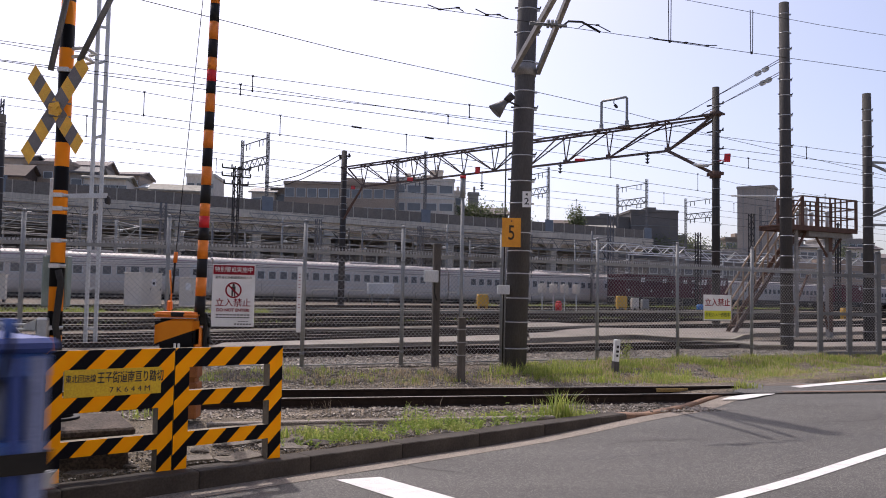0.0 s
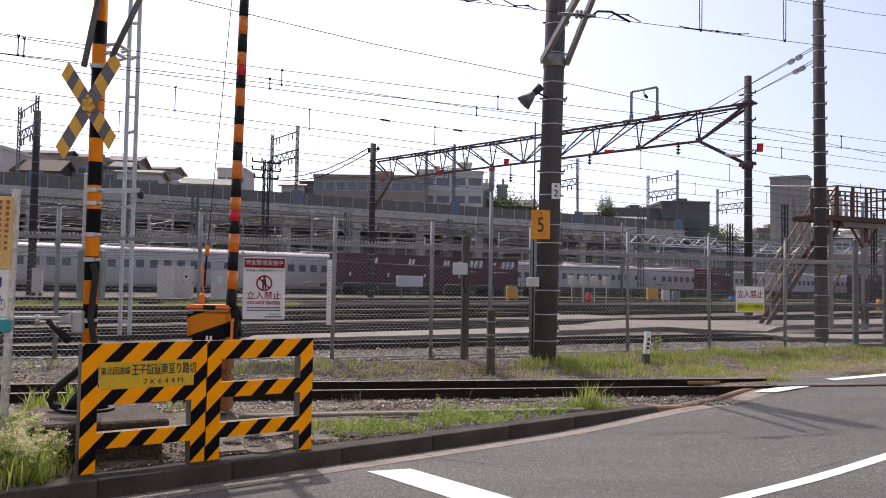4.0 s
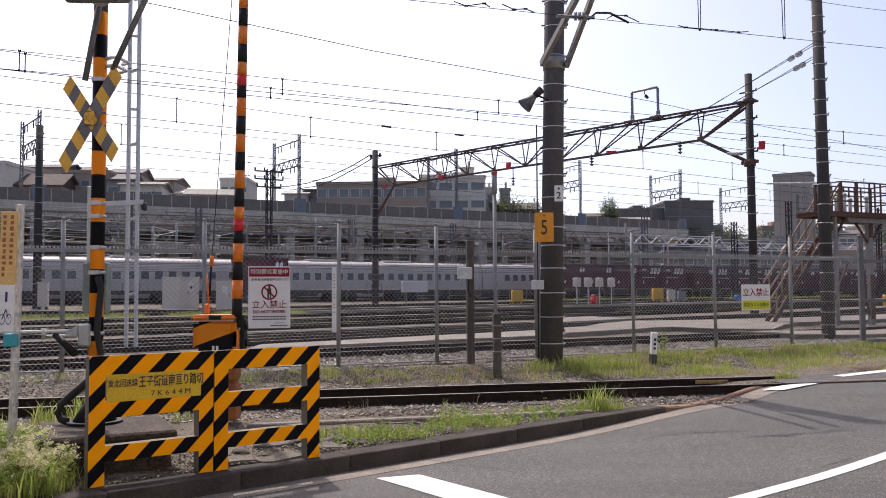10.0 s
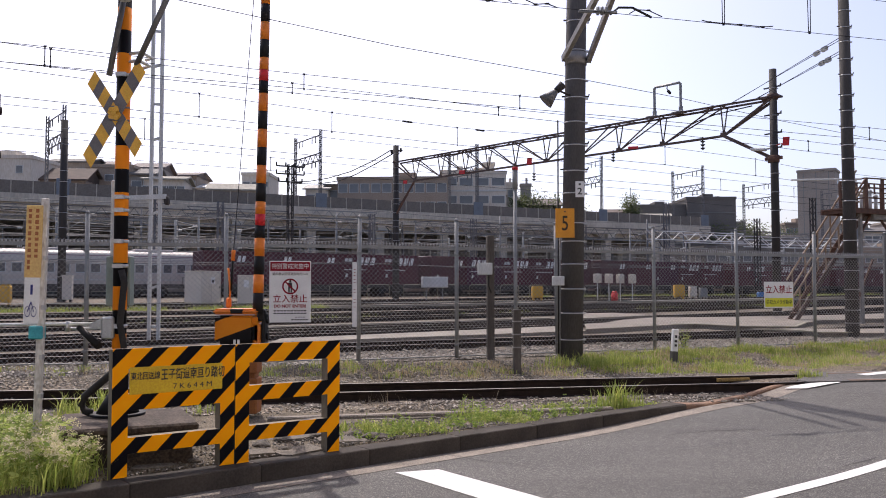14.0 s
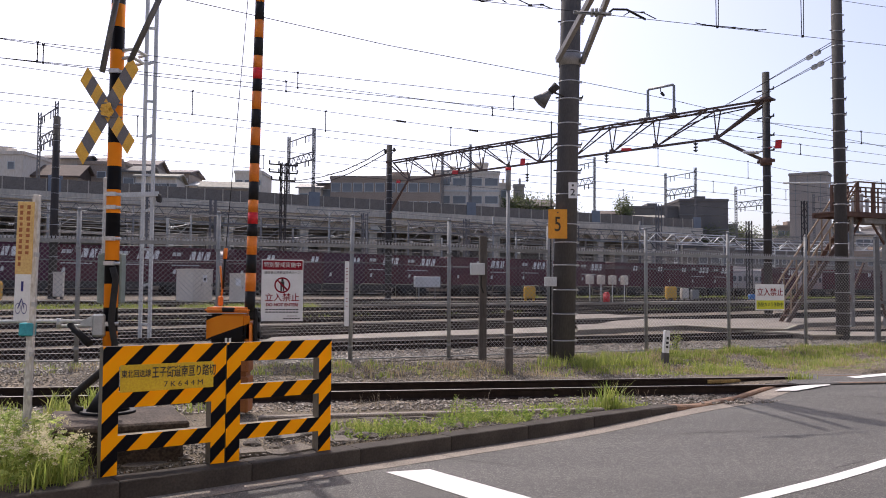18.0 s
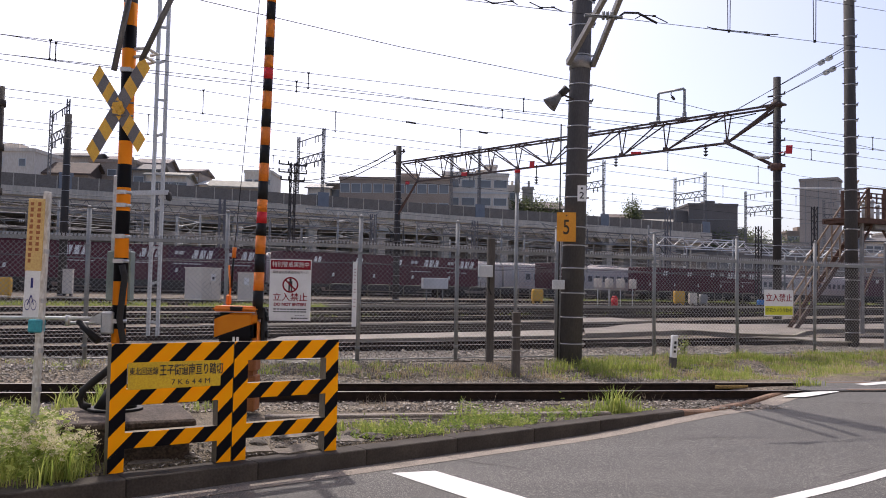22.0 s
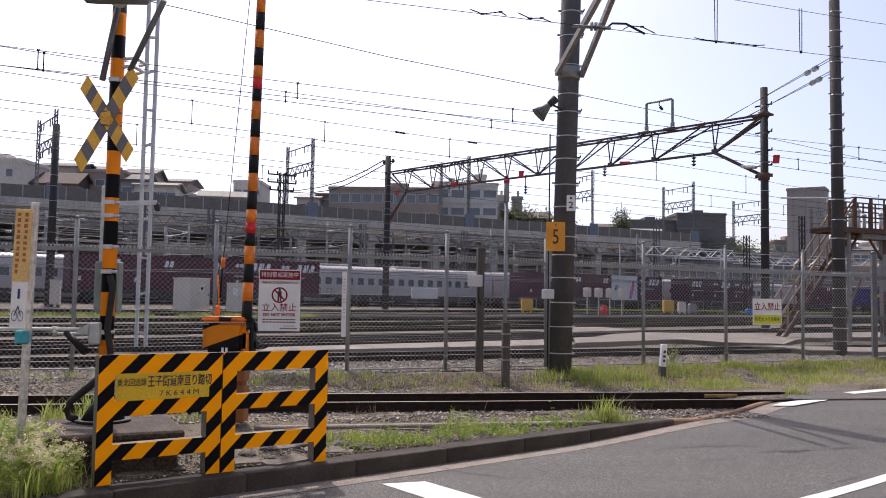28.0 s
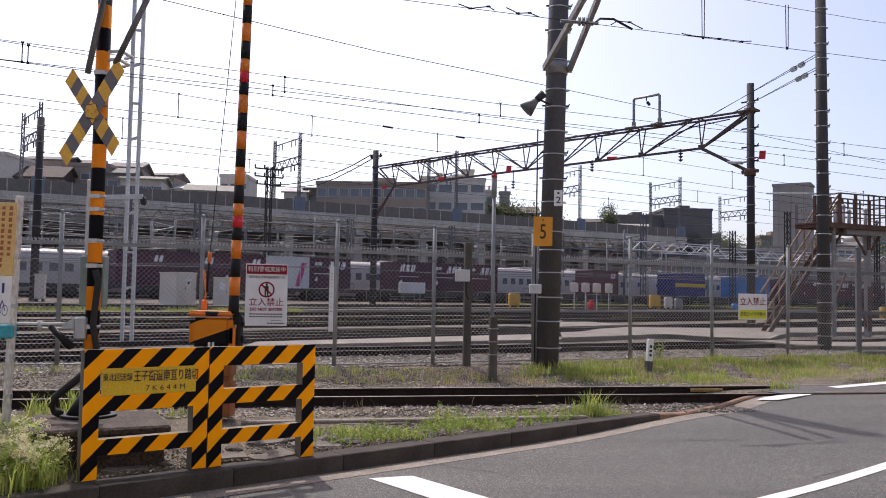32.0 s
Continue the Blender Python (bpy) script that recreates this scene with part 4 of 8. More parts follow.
# ---- poles ----
def concrete_pole(name, x, y, z0, z1, r0, r1, label, mat=POLECONC, bands=0.55, lean=(0, 0)):
    root = empty(name, Matrix.Translation((x, y, z0)), label, "utility pole", "catenary poles")
    bm = bmesh.new()
    top = Vector((lean[0], lean[1], z1 - z0))
    rod(bm, (0, 0, -0.3), top, r0, r1, seg=24)
    part("shaft", bm, mat, root, smooth=False)
    h = z1 - z0
    z = 0.5
    while bands and z < h - 0.2:
        r = r0 + (r1 - r0) * z / h + 0.006
        c = top * (z / h)
        bm = bmesh.new()
        rod(bm, c - Vector((0, 0, 0.012)), c + Vector((0, 0, 0.012)), r, seg=24)
        box(bm, (0.07, 0.05, 0.04), (c.x + r + 0.015, c.y - 0.02, c.z))
        part("band", bm, BANDSTEEL, root)
        if z > 3.5 and random.random() < 0.5:
            bm = bmesh.new()
            beam(bm, (c.x - r - 0.05, c.y, c.z + 0.05), (c.x + r + 0.07, c.y, c.z + 0.05), 0.03, 0.03)
            rod(bm, (c.x + r + 0.06, c.y, c.z + 0.05), (c.x + r + 0.08, c.y, c.z + 0.1), 0.014, seg=6)
            part("cross_bar", bm, DARKPOLE, root)
        z += bands * random.uniform(0.7, 1.3)
    return root


big = concrete_pole("catenary_pole", 2.48, 18.2, 0.05, 11.4, 0.25, 0.2, "thick dark weathered concrete catenary pole with steel bands", lean=(0.27, 0))
concrete_pole("catenary_pole", 12.1, 26.0, 0.1, 11.2, 0.2, 0.155, "slim dark concrete pole with steel bands", SLIMCONC, lean=(-0.05, 0))
side = concrete_pole("catenary_pole", 18.13, 32.0, 0.1, 9.9, 0.21, 0.16, "short dark concrete pole beside the platform tower", SLIMCONC)
for a, b in (((0, 0, 7.1), (2.6, 0, 7.05)), ((0.1, 0, 7.05), (2.6, 0, 5.95)), ((-0.15, 0, 4.95), (2.6, 0, 6.2)), ((0.15, 0, 4.95), (2.6, 0, 6.0)), ((0.1, 0, 4.65), (2.6, 0, 4.6))):
    bm = bmesh.new()
    beam(bm, a, b, 0.07, 0.09)
    part("bracket_arm", bm, GREYPAINT, side)
concrete_pole("catenary_pole", -23.3, 50.0, 0.5, 11.8, 0.24, 0.2, "dark banded pole with lattice arm", DARKPOLE, bands=0.8)
concrete_pole("gantry_column", 15.13, 40.0, 0.1, 12.07, 0.20, 0.17, "dark rusty steel column of the track gantry", DARKPOLE, bands=1.1)
concrete_pole("gantry_column", -4.15, 60.0, 0.5, 11.9, 0.24, 0.2, "dark steel column of the track gantry", DARKPOLE, bands=0.5)


def gantry():
    a, b = Vector((-4.1, 60.0, 0)), Vector((15.1, 40.0, 0))
    d = (b - a).normalized()
    L = (b - a).length
    root = empty("track_gantry", Matrix.Translation(a) @ Matrix.Rotation(math.atan2(d.y, d.x), 4, "Z"), "rust-streaked dark steel lattice beam spanning the tracks", "gantry")
    top, bot, half = 10.68, 9.22, 0.34        # two chords above, one below
    for y in (-half, half):
        bm = bmesh.new()
        beam(bm, (0.0, y, top), (L - 0.1, y, top), 0.075, 0.095)
        part("top_chord", bm, TRUSSDARK, root)
    nodes = (2.05, 4.63, 6.98, 9.05, 11.36, 13.82, 16.35, 18.98, 21.75, 25.2)
    bm = bmesh.new()
    beam(bm, (nodes[0], 0, bot), (nodes[-1], 0, bot), 0.1, 0.11)
    part("bottom_chord", bm, TRUSSDARK, root)
    for i, x in enumerate(nodes):
        bm = bmesh.new()
        for y in (-half, half):
            beam(bm, (x, 0, bot), (x + 0.04, y, top), 0.048, 0.048)
        beam(bm, (x + 0.04, -half, top), (x + 0.04, half, top), 0.06, 0.05)
        part("vertical", bm, TRUSSDARK, root)
        bm = bmesh.new()
        box(bm, (0.3, 0.02, 0.24), (x, -0.06, bot + 0.06), bevel=0.005)
        part("gusset", bm, TRUSSDARK, root)
        if i < len(nodes) - 1:
            bm = bmesh.new()
            for y in (-half, half):
                p, q = ((x, y, top), (nodes[i + 1], 0, bot)) if i < 5 else ((x, 0, bot), (nodes[i + 1] - 0.25, y, top))
                beam(bm, p, q, 0.05, 0.06)
            part("diagonal", bm, TRUSSDARK, root)
            bm = bmesh.new()
            beam(bm, (x, -half, top), ((x + nodes[i + 1]) / 2, half, top), 0.045, 0.045)
            beam(bm, ((x + nodes[i + 1]) / 2, half, top), (nodes[i + 1], -half, top), 0.045, 0.045)
            part("lacing", bm, TRUSSDARK, root)
    for y in (-half, half):
        for p, q, w, c in (((0.0, y, top), (nodes[0], 0, bot), 0.08, TRUSSDARK), ((L, y * 0.6, top - 0.05), (nodes[-1], 0, bot), 0.1, TRUSSDARK)):
            bm = bmesh.new()
            beam(bm, p, q, w, w)
            part("brace", bm, c, root)
    for p, q, w, c in (((0.1, -0.1, 7.0), (1.95, 0, bot), 0.1, RUST), ((0.1, 0.1, 7.5), (1.95, 0, bot), 0.06, RUST), ((L, 0, 7.8), (nodes[-1], 0, bot), 0.15, TRUSSDARK)):
        bm = bmesh.new()
        beam(bm, p, q, w, w)
        part("brace", bm, c, root)
    # collar where the brace meets the column, with its side plates
    bm = bmesh.new()
    rod(bm, (L, 0, 7.62), (L, 0, 7.95), 0.27, seg=14)
    box(bm, (0.85, 0.12, 0.16), (L, 0, 7.82), bevel=0.02)
    part("collar", bm, RUST, root, "rusty collar")
    bm = bmesh.new()
    rod(bm, (L, 0, top - 0.05), (L, 0, top + 0.2), 0.26, seg=14)
    box(bm, (1.0, 0.5, 0.1), (L - 0.1, 0, top + 0.06), bevel=0.02)
    part("head_plate", bm, TRUSSDARK, root)
    for z in (9.9, 11.2, 9.0, 8.3):
        bm = bmesh.new()
        beam(bm, (L - 0.42, 0, z), (L + 0.42, 0, z + 0.02), 0.07, 0.06)
        rod(bm, (L + 0.36, 0, z), (L + 0.42, 0, z + 0.14), 0.04, 0.03, seg=6)
        part("cross_bar", bm, DARKPOLE, root)
    bm = bmesh.new()
    beam(bm, (-0.65, 0, 11.55), (0.6, 0, 11.5), 0.09, 0.1)
    for x in (-0.55, -0.35, 0.45):
        rod(bm, (x, 0, 11.4), (x, 0, 11.68), 0.07, seg=8)
    part("cross_arm", bm, DARKPOLE, root)
    # hoop on the beam with its insulator
    bm = bmesh.new()
    for x in (21.27, 22.83):
        beam(bm, (x, 0, top + 0.1), (x, 0, top + 1.62), 0.1, 0.1)
        box(bm, (0.62, 0.5, 0.09), (x - 0.1, 0, top + 0.1), bevel=0.02)
        box(bm, (0.2, 0.14, 0.3), (x, 0, top + 0.28), bevel=0.03)
    pipe(bm, [(21.27, 0, top + 1.55), (21.32, 0, top + 1.66), (22.78, 0, top + 1.66), (22.83, 0, top + 1.55)], 0.07)
    part("hoop", bm, GREYPAINT, root, "grey steel hoop")
    bm = bmesh.new()
    pipe(bm, [(22.05, 0, top + 1.62), (22.03, 0, top + 1.45), (22.12, 0, top + 1.34)], 0.03)
    for k in range(3):
        rod(bm, (22.1 + 0.05 * k, 0, top + 1.34 - 0.06 * k), (22.14 + 0.05 * k, 0, top + 1.29 - 0.06 * k), 0.085, 0.05, seg=10)
    part("insulator", bm, DARKPOLE, root)
    for x, drop in ((12.85, 0.55), (18.6, 0.05), (24.05, 0.05)):
        bm = bmesh.new()
        rod(bm, (x, 0, bot + 0.1), (x, 0, bot - drop - 0.5), 0.03, seg=6)
        for k in range(3):
            rod(bm, (x, 0, bot - drop - 0.06 - 0.17 * k), (x, 0, bot - drop - 0.14 - 0.17 * k), 0.13, 0.05, seg=10)
        part("insulator", bm, DARKPOLE, root)
    for x, z, w, h in ((12.75, bot + 0.12, 0.36, 0.4), (6.95, bot + 0.05, 0.5, 0.24), (1.3, bot - 0.05, 0.4, 0.25), (20.1, bot + 0.02, 0.62, 0.14), (L + 0.75, 8.5, 0.3, 0.4)):
        bm = bmesh.new()
        box(bm, (w, 0.06, h), (x, -0.3, z), pose(0, 0, 0, 0, 5, 0), bevel=0.01)
        if x > L:
            rod(bm, (L, 0, 8.4), (x, -0.3, 8.45), 0.02)
        part("marker", bm, REDPAINT, root, "bright red marker")
    bm = bmesh.new()
    box(bm, (0.75, 0.3, 0.14), (L - 0.62, -0.25, 8.28), pose(0, 0, 0, 0, 8, 0), bevel=0.05)
    rod(bm, (L - 0.3, -0.1, 8.3), (L, 0, 8.35), 0.03)
    part("lamp", bm, LIGHTGREY, root, "pale street-lamp head")
    bm = bmesh.new()
    pipe(bm, [(22.6, 0.3, bot + 0.55), (23.4, 0.3, top - 0.5), (24.6, 0.3, top - 0.25), (26.6, 0.2, top - 0.15)], 0.03)
    part("cable", bm, WIRE, root)


gantry()


# ---- yard fence ----
FENCE = [(-12.2, 15.1), (-9.6, 15.6), (-7.01, 16.1), (-4.48, 16.6), (-1.93, 17.1), (0.05, 18.05), (2.3, 19.1), (4.74, 20.2), (7.05, 21.25), (9.41, 22.32), (11.79, 23.3)]
LINK = material("chain_link_wire", (0.34, 0.33, 0.315), (0.26, 0.25, 0.24), 0.55, 0.1, bump=0)


def chain_link(L, h):
    verts, faces = [], []
    pitch, r = 0.098, 0.0036

    def wire(a, b):
        d = (Vector(b) - Vector(a)).normalized()
        n = Vector((-d.z, 0, d.x))
        i = len(verts)
        for p in (a, b):
            p = Vector(p)
            verts.extend((p + n * r, p + Vector((0, -r, 0)) - n * r * 0.6, p + Vector((0, r, 0)) - n * r * 0.6))
        for k in range(3):
            faces.append((i + k, i + (k + 1) % 3, i + 3 + (k + 1) % 3, i + 3 + k))

    n = int((L + h) / pitch)
    for k in range(-int(h / pitch) - 1, n):
        for s in (1, -1):
            x0 = k * pitch
            xa, xb = max(0.0, x0), min(L, x0 + h)
            if xb <= xa:
                continue
            za, zb = xa - x0, xb - x0
            if s == -1:
                za, zb = h - za, h - zb
            wire((xa, s * 0.002, za), (xb, s * 0.002, zb))
    me = bpy.data.meshes.new("link")
    me.from_pydata([tuple(v) for v in verts], [], faces)
    me.materials.append(LINK)
    return me


def fence():
    root = empty("yard_fence", Matrix(), "galvanised chain-link fence topped with barbed spikes", "fence", kind="structure")
    bm = bmesh.new()
    rod(bm, (0, 0, -0.1), (0, 0, 2.93), 0.042, seg=12)
    rod(bm, (0, 0, 2.93), (0, 0, 2.98), 0.05, 0.02, seg=12)
    for z in (0.3, 1.2, 2.2):
        box(bm, (0.1, 0.02, 0.05), (0, -0.045, z))
    post = mesh_of(bm, GREYPAINT)
    for i, (x, y) in enumerate(FENCE[:-1]):
        part("post", post, None, root, m=Matrix.Translation((x, y, ground_z(x, y))) @ pose(0, 0, 0, 0, random.uniform(-0.5, 0.5), 0))
    for (xa, ya), (xb, yb) in zip(FENCE, FENCE[1:]):
        L = math.hypot(xb - xa, yb - ya)
        ang = math.atan2(yb - ya, xb - xa)
        za, zb = ground_z(xa, ya), ground_z(xb, yb)
        m = Matrix.Translation((xa, ya, (za + zb) / 2)) @ Matrix.Rotation(ang, 4, "Z")
        part("mesh_panel", chain_link(L, 2.2), LINK, root, m=m @ pose(0, 0, 0.06))
        bm = bmesh.new()
        beam(bm, (0, 0, 2.34), (L, 0, 2.34), 0.05, 0.07)
        part("top_rail", bm, GREYPAINT, root, m=m)
        bm = bmesh.new()
        for z in (0.06, 1.2):
            rod(bm, (0, 0.01, z), (L, 0.01, z), 0.006 if z > 1 else 0.015, seg=6)
        part("lower_rail", bm, GREYPAINT, root, m=m)
        bm = bmesh.new()
        k = int(L / 0.07)
        for j in range(k):
            x = (j + 0.5) * L / k
            for s in (-1, 1):
                poly(bm, [(x - 0.012, 0.012 * s, 2.37), (x + 0.012, 0.012 * s, 2.37), (x + 0.02 * s, 0.04 * s, 2.455)])
            poly(bm, [(x - 0.03, 0, 2.40), (x + 0.03, 0, 2.40), (x, 0, 2.43)])
        part("spike_strip", bm, STEEL, root, m=m)


fence()


# ---- overhead wires ----
# slope in plan, y where x is 0, radius, and heights at some x; each hanging wire goes on level past its ends
WIRES = [
    (0.73, 38.0, 0.022, ((-30, 12.6), (-9.8, 12.29), (-2.6, 12.15), (5.5, 12.31), (12.5, 12.37), (19.9, 12.2), (30.9, 12.19), (70, 12.3))),
    (0.423, 21.0, 0.010, ((-40, 6.75), (-9.4, 6.71), (-3.5, 6.64), (1.7, 6.62), (7.0, 6.63), (13.0, 6.67), (70, 6.7))),
    (0.423, 21.0, 0.011, ((-40, 6.3), (13.0, 6.3), (70, 6.3))),
    (0.541, 22.0, 0.010, ((-40, 6.75), (-9.3, 6.68), (-3.9, 6.53), (1.2, 6.51), (7.6, 6.59), (70, 6.65))),
    (0.541, 22.0, 0.011, ((-40, 6.28), (-9.3, 6.28), (1.2, 6.32), (7.6, 6.32), (11.9, 6.25), (70, 6.25))),
    (0.631, 27.0, 0.011, ((-40, 7.0), (-11.0, 6.99), (-6.9, 6.92), (-3.6, 6.84), (0.1, 6.83), (3.9, 6.96), (8.0, 7.03), (12.4, 6.98), (14.7, 6.84), (70, 7.0))),
    (0.631, 27.0, 0.012, ((-40, 6.32), (-6.9, 6.3), (0.1, 6.27), (8.0, 6.35), (14.4, 6.27), (70, 6.3))),
    (0.634, 32.05, 0.011, ((-40, 6.95), (-13.0, 6.94), (-5.3, 6.92), (-0.5, 6.88), (4.6, 6.92), (12.6, 6.84), (70, 6.9))),
    (0.634, 32.05, 0.012, ((-40, 6.32), (-9.6, 6.3), (-5.3, 6.26), (12.6, 6.32), (70, 6.3))),
    (0.634, 37.5, 0.012, ((-40, 6.9), (-15.2, 6.88), (-7.2, 6.82), (-2.5, 6.75), (70, 6.8))),
    (0.634, 37.5, 0.012, ((-40, 6.3), (70, 6.3))),
    (0.303, 13.4, 0.0075, ((-12, 6.3), (8.1, 6.3), (30, 6.3))),
    (0.303, 13.4, 0.0065, ((-12, 7.3), (1.5, 7.2), (6.4, 7.08), (8.1, 7.04), (14, 7.05), (30, 7.2))),
]
# droppers: wire pair by its slope and offset, x, bottom, top
DROPS = [(0.423, 21.0, -8.55, 6.3, 6.7), (0.541, 22.0, -8.45, 6.29, 6.66), (0.423, 21.0, -3.5, 6.29, 6.64), (0.541, 22.0, -3.85, 6.3, 6.53), (0.423, 21.0, 1.7, 6.3, 6.62), (0.541, 22.0, 1.2, 6.32, 6.52),
         (0.631, 27.0, -6.9, 6.3, 6.93), (0.631, 27.0, -3.6, 6.26, 6.84), (0.631, 27.0, 0.1, 6.26, 6.83), (0.631, 27.0, 8.0, 6.36, 7.03), (0.631, 27.0, 12.4, 6.31, 6.99), (0.634, 32.05, -9.6, 6.3, 6.92), (0.634, 32.05, 12.6, 6.33, 6.84),
         (0.634, 37.5, -7.2, 6.31, 6.82), (0.541, 22.0, 11.9, 6.27, 6.6), (0.423, 21.0, 13.0, 6.3, 6.67), (0.634, 32.05, 17.2, 6.3, 6.75), (0.634, 32.05, 4.6, 6.3, 6.92), (0.631, 27.0, 20.5, 6.3, 6.95), (0.634, 37.5, 9.0, 6.3, 6.8)]


def overhead():
    for slope, y0, r, way in WIRES:
        bm = bmesh.new()
        pts = []
        for (xa, za), (xb, zb) in zip(way, way[1:]):
            n = max(2, int(abs(xb - xa) / 3))
            for i in range(n):
                x = xa + (xb - xa) * i / n
                k = i / n
                k = k * k * (3 - 2 * k)
                pts.append((x, y0 + slope * x, za + (zb - za) * k))
        pts.append((way[-1][0], y0 + slope * way[-1][0], way[-1][1]))
        pipe(bm, pts, r * 0.74, 5)
        tagged(part("overhead_wire", bm, WIRE), "thin dark overhead line wire strung above the tracks", "overhead wire", "overhead wires")
    for slope, y0, x, lo, hi in DROPS:
        y = y0 + slope * x
        bm = bmesh.new()
        rod(bm, (x, y, lo - 0.02), (x, y, hi + 0.02), 0.012, seg=5)
        for dx in (-0.014, 0.014):
            rod(bm, (x + dx, y, hi - 0.02), (x + dx * 1.6, y, hi + 0.035), 0.011, seg=5)
        box(bm, (0.036, 0.03, 0.05), (x, y, lo))
        tagged(part("dropper", bm, WIRE), "short dark dropper clipped between two overhead wires", "dropper", "droppers")
    for x in (4.77, 6.5):
        y = 13.4 + 0.303 * x
        bm = bmesh.new()
        for k in (-0.018, 0.018):
            rod(bm, (x + k, y, 6.3), (x + k * 1.4, y, 7.12), 0.008, seg=5)
        box(bm, (0.035, 0.03, 0.045), (x, y, 6.3))
        tagged(part("dropper", bm, WIRE), "double dropper over the near track", "dropper", "droppers")
    for spans in (((0.35, 0.05), (0.55, 0.0), (0.85, 0.07), (0.95, 0.02)), ((1.15, 0.09), (1.35, 0.02), (1.55, 0.05), (1.72, 0.0)), ((3.0, 0.02), (3.12, 0.1), (3.35, 0.11), (3.6, 0.02)), ((4.35, 0.03), (4.5, 0.01), (5.1, 0.02), (5.55, 0.02), (5.75, 0.05))):
        bm = bmesh.new()
        pts = [(x, 13.4 + 0.303 * x, 6.3 + dz) for x, dz in spans]
        pipe(bm, pts, 0.009)
        for p in pts[1:-1]:
            box(bm, (0.07, 0.03, 0.03), p, bevel=0.008)
        tagged(part("wire_clamp", bm, WIRE), "dark clamps and splice on the near contact wire", "wire clamp", "wire clamps")
    # a small splice on the middle wire
    for x in (-1.45, 0.85):
        bm = bmesh.new()
        y = 27.0 + 0.631 * x
        rod(bm, (x - 0.14, y - 0.09, 6.855 - 0.02), (x + 0.14, y + 0.09, 6.83), 0.03, seg=6)
        tagged(part("wire_clamp", bm, WIRE), "short dark splice sleeve on an overhead wire", "wire clamp", "wire clamps")


overhead()


def stay(a, b, r, ins, label):
    a, b = Vector(a), Vector(b)
    bm = bmesh.new()
    rod(bm, a, b, r, seg=5)
    root = part("stay_wire", bm, WIRE)
    tagged(root, label, "stay wire", "stay wires")
    for k in ins:
        bm = bmesh.new()
        c = a + (b - a) * k
        d = (b - a).normalized()
        for j in range(3):
            rod(bm, c + d * (j * 0.13), c + d * (j * 0.13 + 0.05), 0.09, 0.06, seg=10)
        part("insulator", bm, LIGHTGREY, root, "pale porcelain insulator")


CABLE_A = ((-4.48, 60.0, 11.62), (-5.99, 62.0, 11.13), (-7.95, 64.5, 10.7), (-10.05, 67.0, 10.53), (-12.05, 69.5, 10.6), (-13.89, 72.0, 10.9))
CABLE_B = ((-4.32, 60.0, 11.37), (-5.78, 62.0, 10.92), (-7.51, 64.5, 10.49), (-9.14, 67.0, 10.32), (-11.42, 70.0, 10.44), (-13.88, 73.0, 10.88))
for k in (0, 0.08):
    stay((11.9, 26.0, 9.3 + k), (13.7 + k, 42.0, 10.85), 0.012, (0.08, 0.13) if k == 0 else (), "taut stay wire from the slim pole to the gantry")
    stay((11.9, 26.0, 8.88 + k), (14.4 + k, 40.8, 10.75), 0.012, (0.08, 0.13) if k == 0 else (), "taut stay wire from the slim pole to the gantry")
for pts in (CABLE_A, CABLE_B):
    bm = bmesh.new()
    pipe(bm, pts, 0.035, 6)
    tagged(part("slack_cable", bm, WIRE), "slack dark cable sagging from the gantry column", "cable", "slack cables")


# ---- what hangs on the thick pole ----
def pole_fittings():
    for a, b in (((2.36, 18.08, 6.58), (2.82, 15.2, 7.35)), ((2.9, 18.1, 6.55), (3.12, 15.4, 7.5))):
        bm = bmesh.new()
        beam(bm, a, b, 0.09, 0.13)
        part("brace", bm, LIGHTBROWN, big, "pale steel bracket arm", m=Matrix.Translation((-2.48, -18.2, -0.05)))
    for name, mat, fn in (("collar", LIGHTBROWN, lambda bm: rod(bm, (0.16, 0, 6.42), (0.16, 0, 6.68), 0.24, seg=20)),):
        bm = bmesh.new()
        fn(bm)
        part(name, bm, mat, big)
    bm = bmesh.new()
    for k in range(3):
        rod(bm, (-0.05 + 0.07 * k, -3.95, 6.3), (-0.01 + 0.07 * k, -3.95, 6.3), 0.075, seg=14)
    rod(bm, (-0.35, -3.95, 6.3), (0.3, -3.92, 6.28), 0.03)
    part("insulator", bm, GREYPAINT, big, "grey ribbed insulator")
    bm = bmesh.new()
    pipe(bm, [(0.2, -3.85, 6.27), (0.35, -3.82, 6.4), (0.6, -3.75, 6.42), (0.95, -3.65, 6.28)], 0.02)
    part("jumper", bm, WIRE, big)
    for z0, z1, dx in ((0.05, 5.2, -0.27), (0.05, 3.2, -0.24)):
        bm = bmesh.new()
        rod(bm, (dx, -0.1, z0), (dx + 0.02, -0.1, z1), 0.015)
        part("conduit", bm, WIRE if z1 > 4 else GREYPAINT, big)
    bm = bmesh.new()
    box(bm, (0.25, 0.14, 0.2), (-0.28, -0.2, 1.75), bevel=0.01)
    part("junction_box", bm, LIGHTGREY, big)


LIGHTBROWN = material("grimy_steel", (0.33, 0.32, 0.305), (0.23, 0.22, 0.205), 0.7, 0.2, scale=6)
pole_fittings()


def text_plate(name, at, size, mat, label, category, lines, rot=0.0, border=None, thick=0.012):
    w, h = size
    root = empty(name, Matrix.Translation(at) @ pose(0, 0, 0, 0, 0, rot), label, category)
    bm = bmesh.new()
    box(bm, (w, thick, h), (0, 0, 0), bevel=0.002)
    part("panel", bm, mat, root)
    for text, x, z, s, m, sx, bold in lines:
        lettering(text, s, m, root, pose(x, -thick / 2 - 0.003, z), sx=sx, bold=bold)
    return root


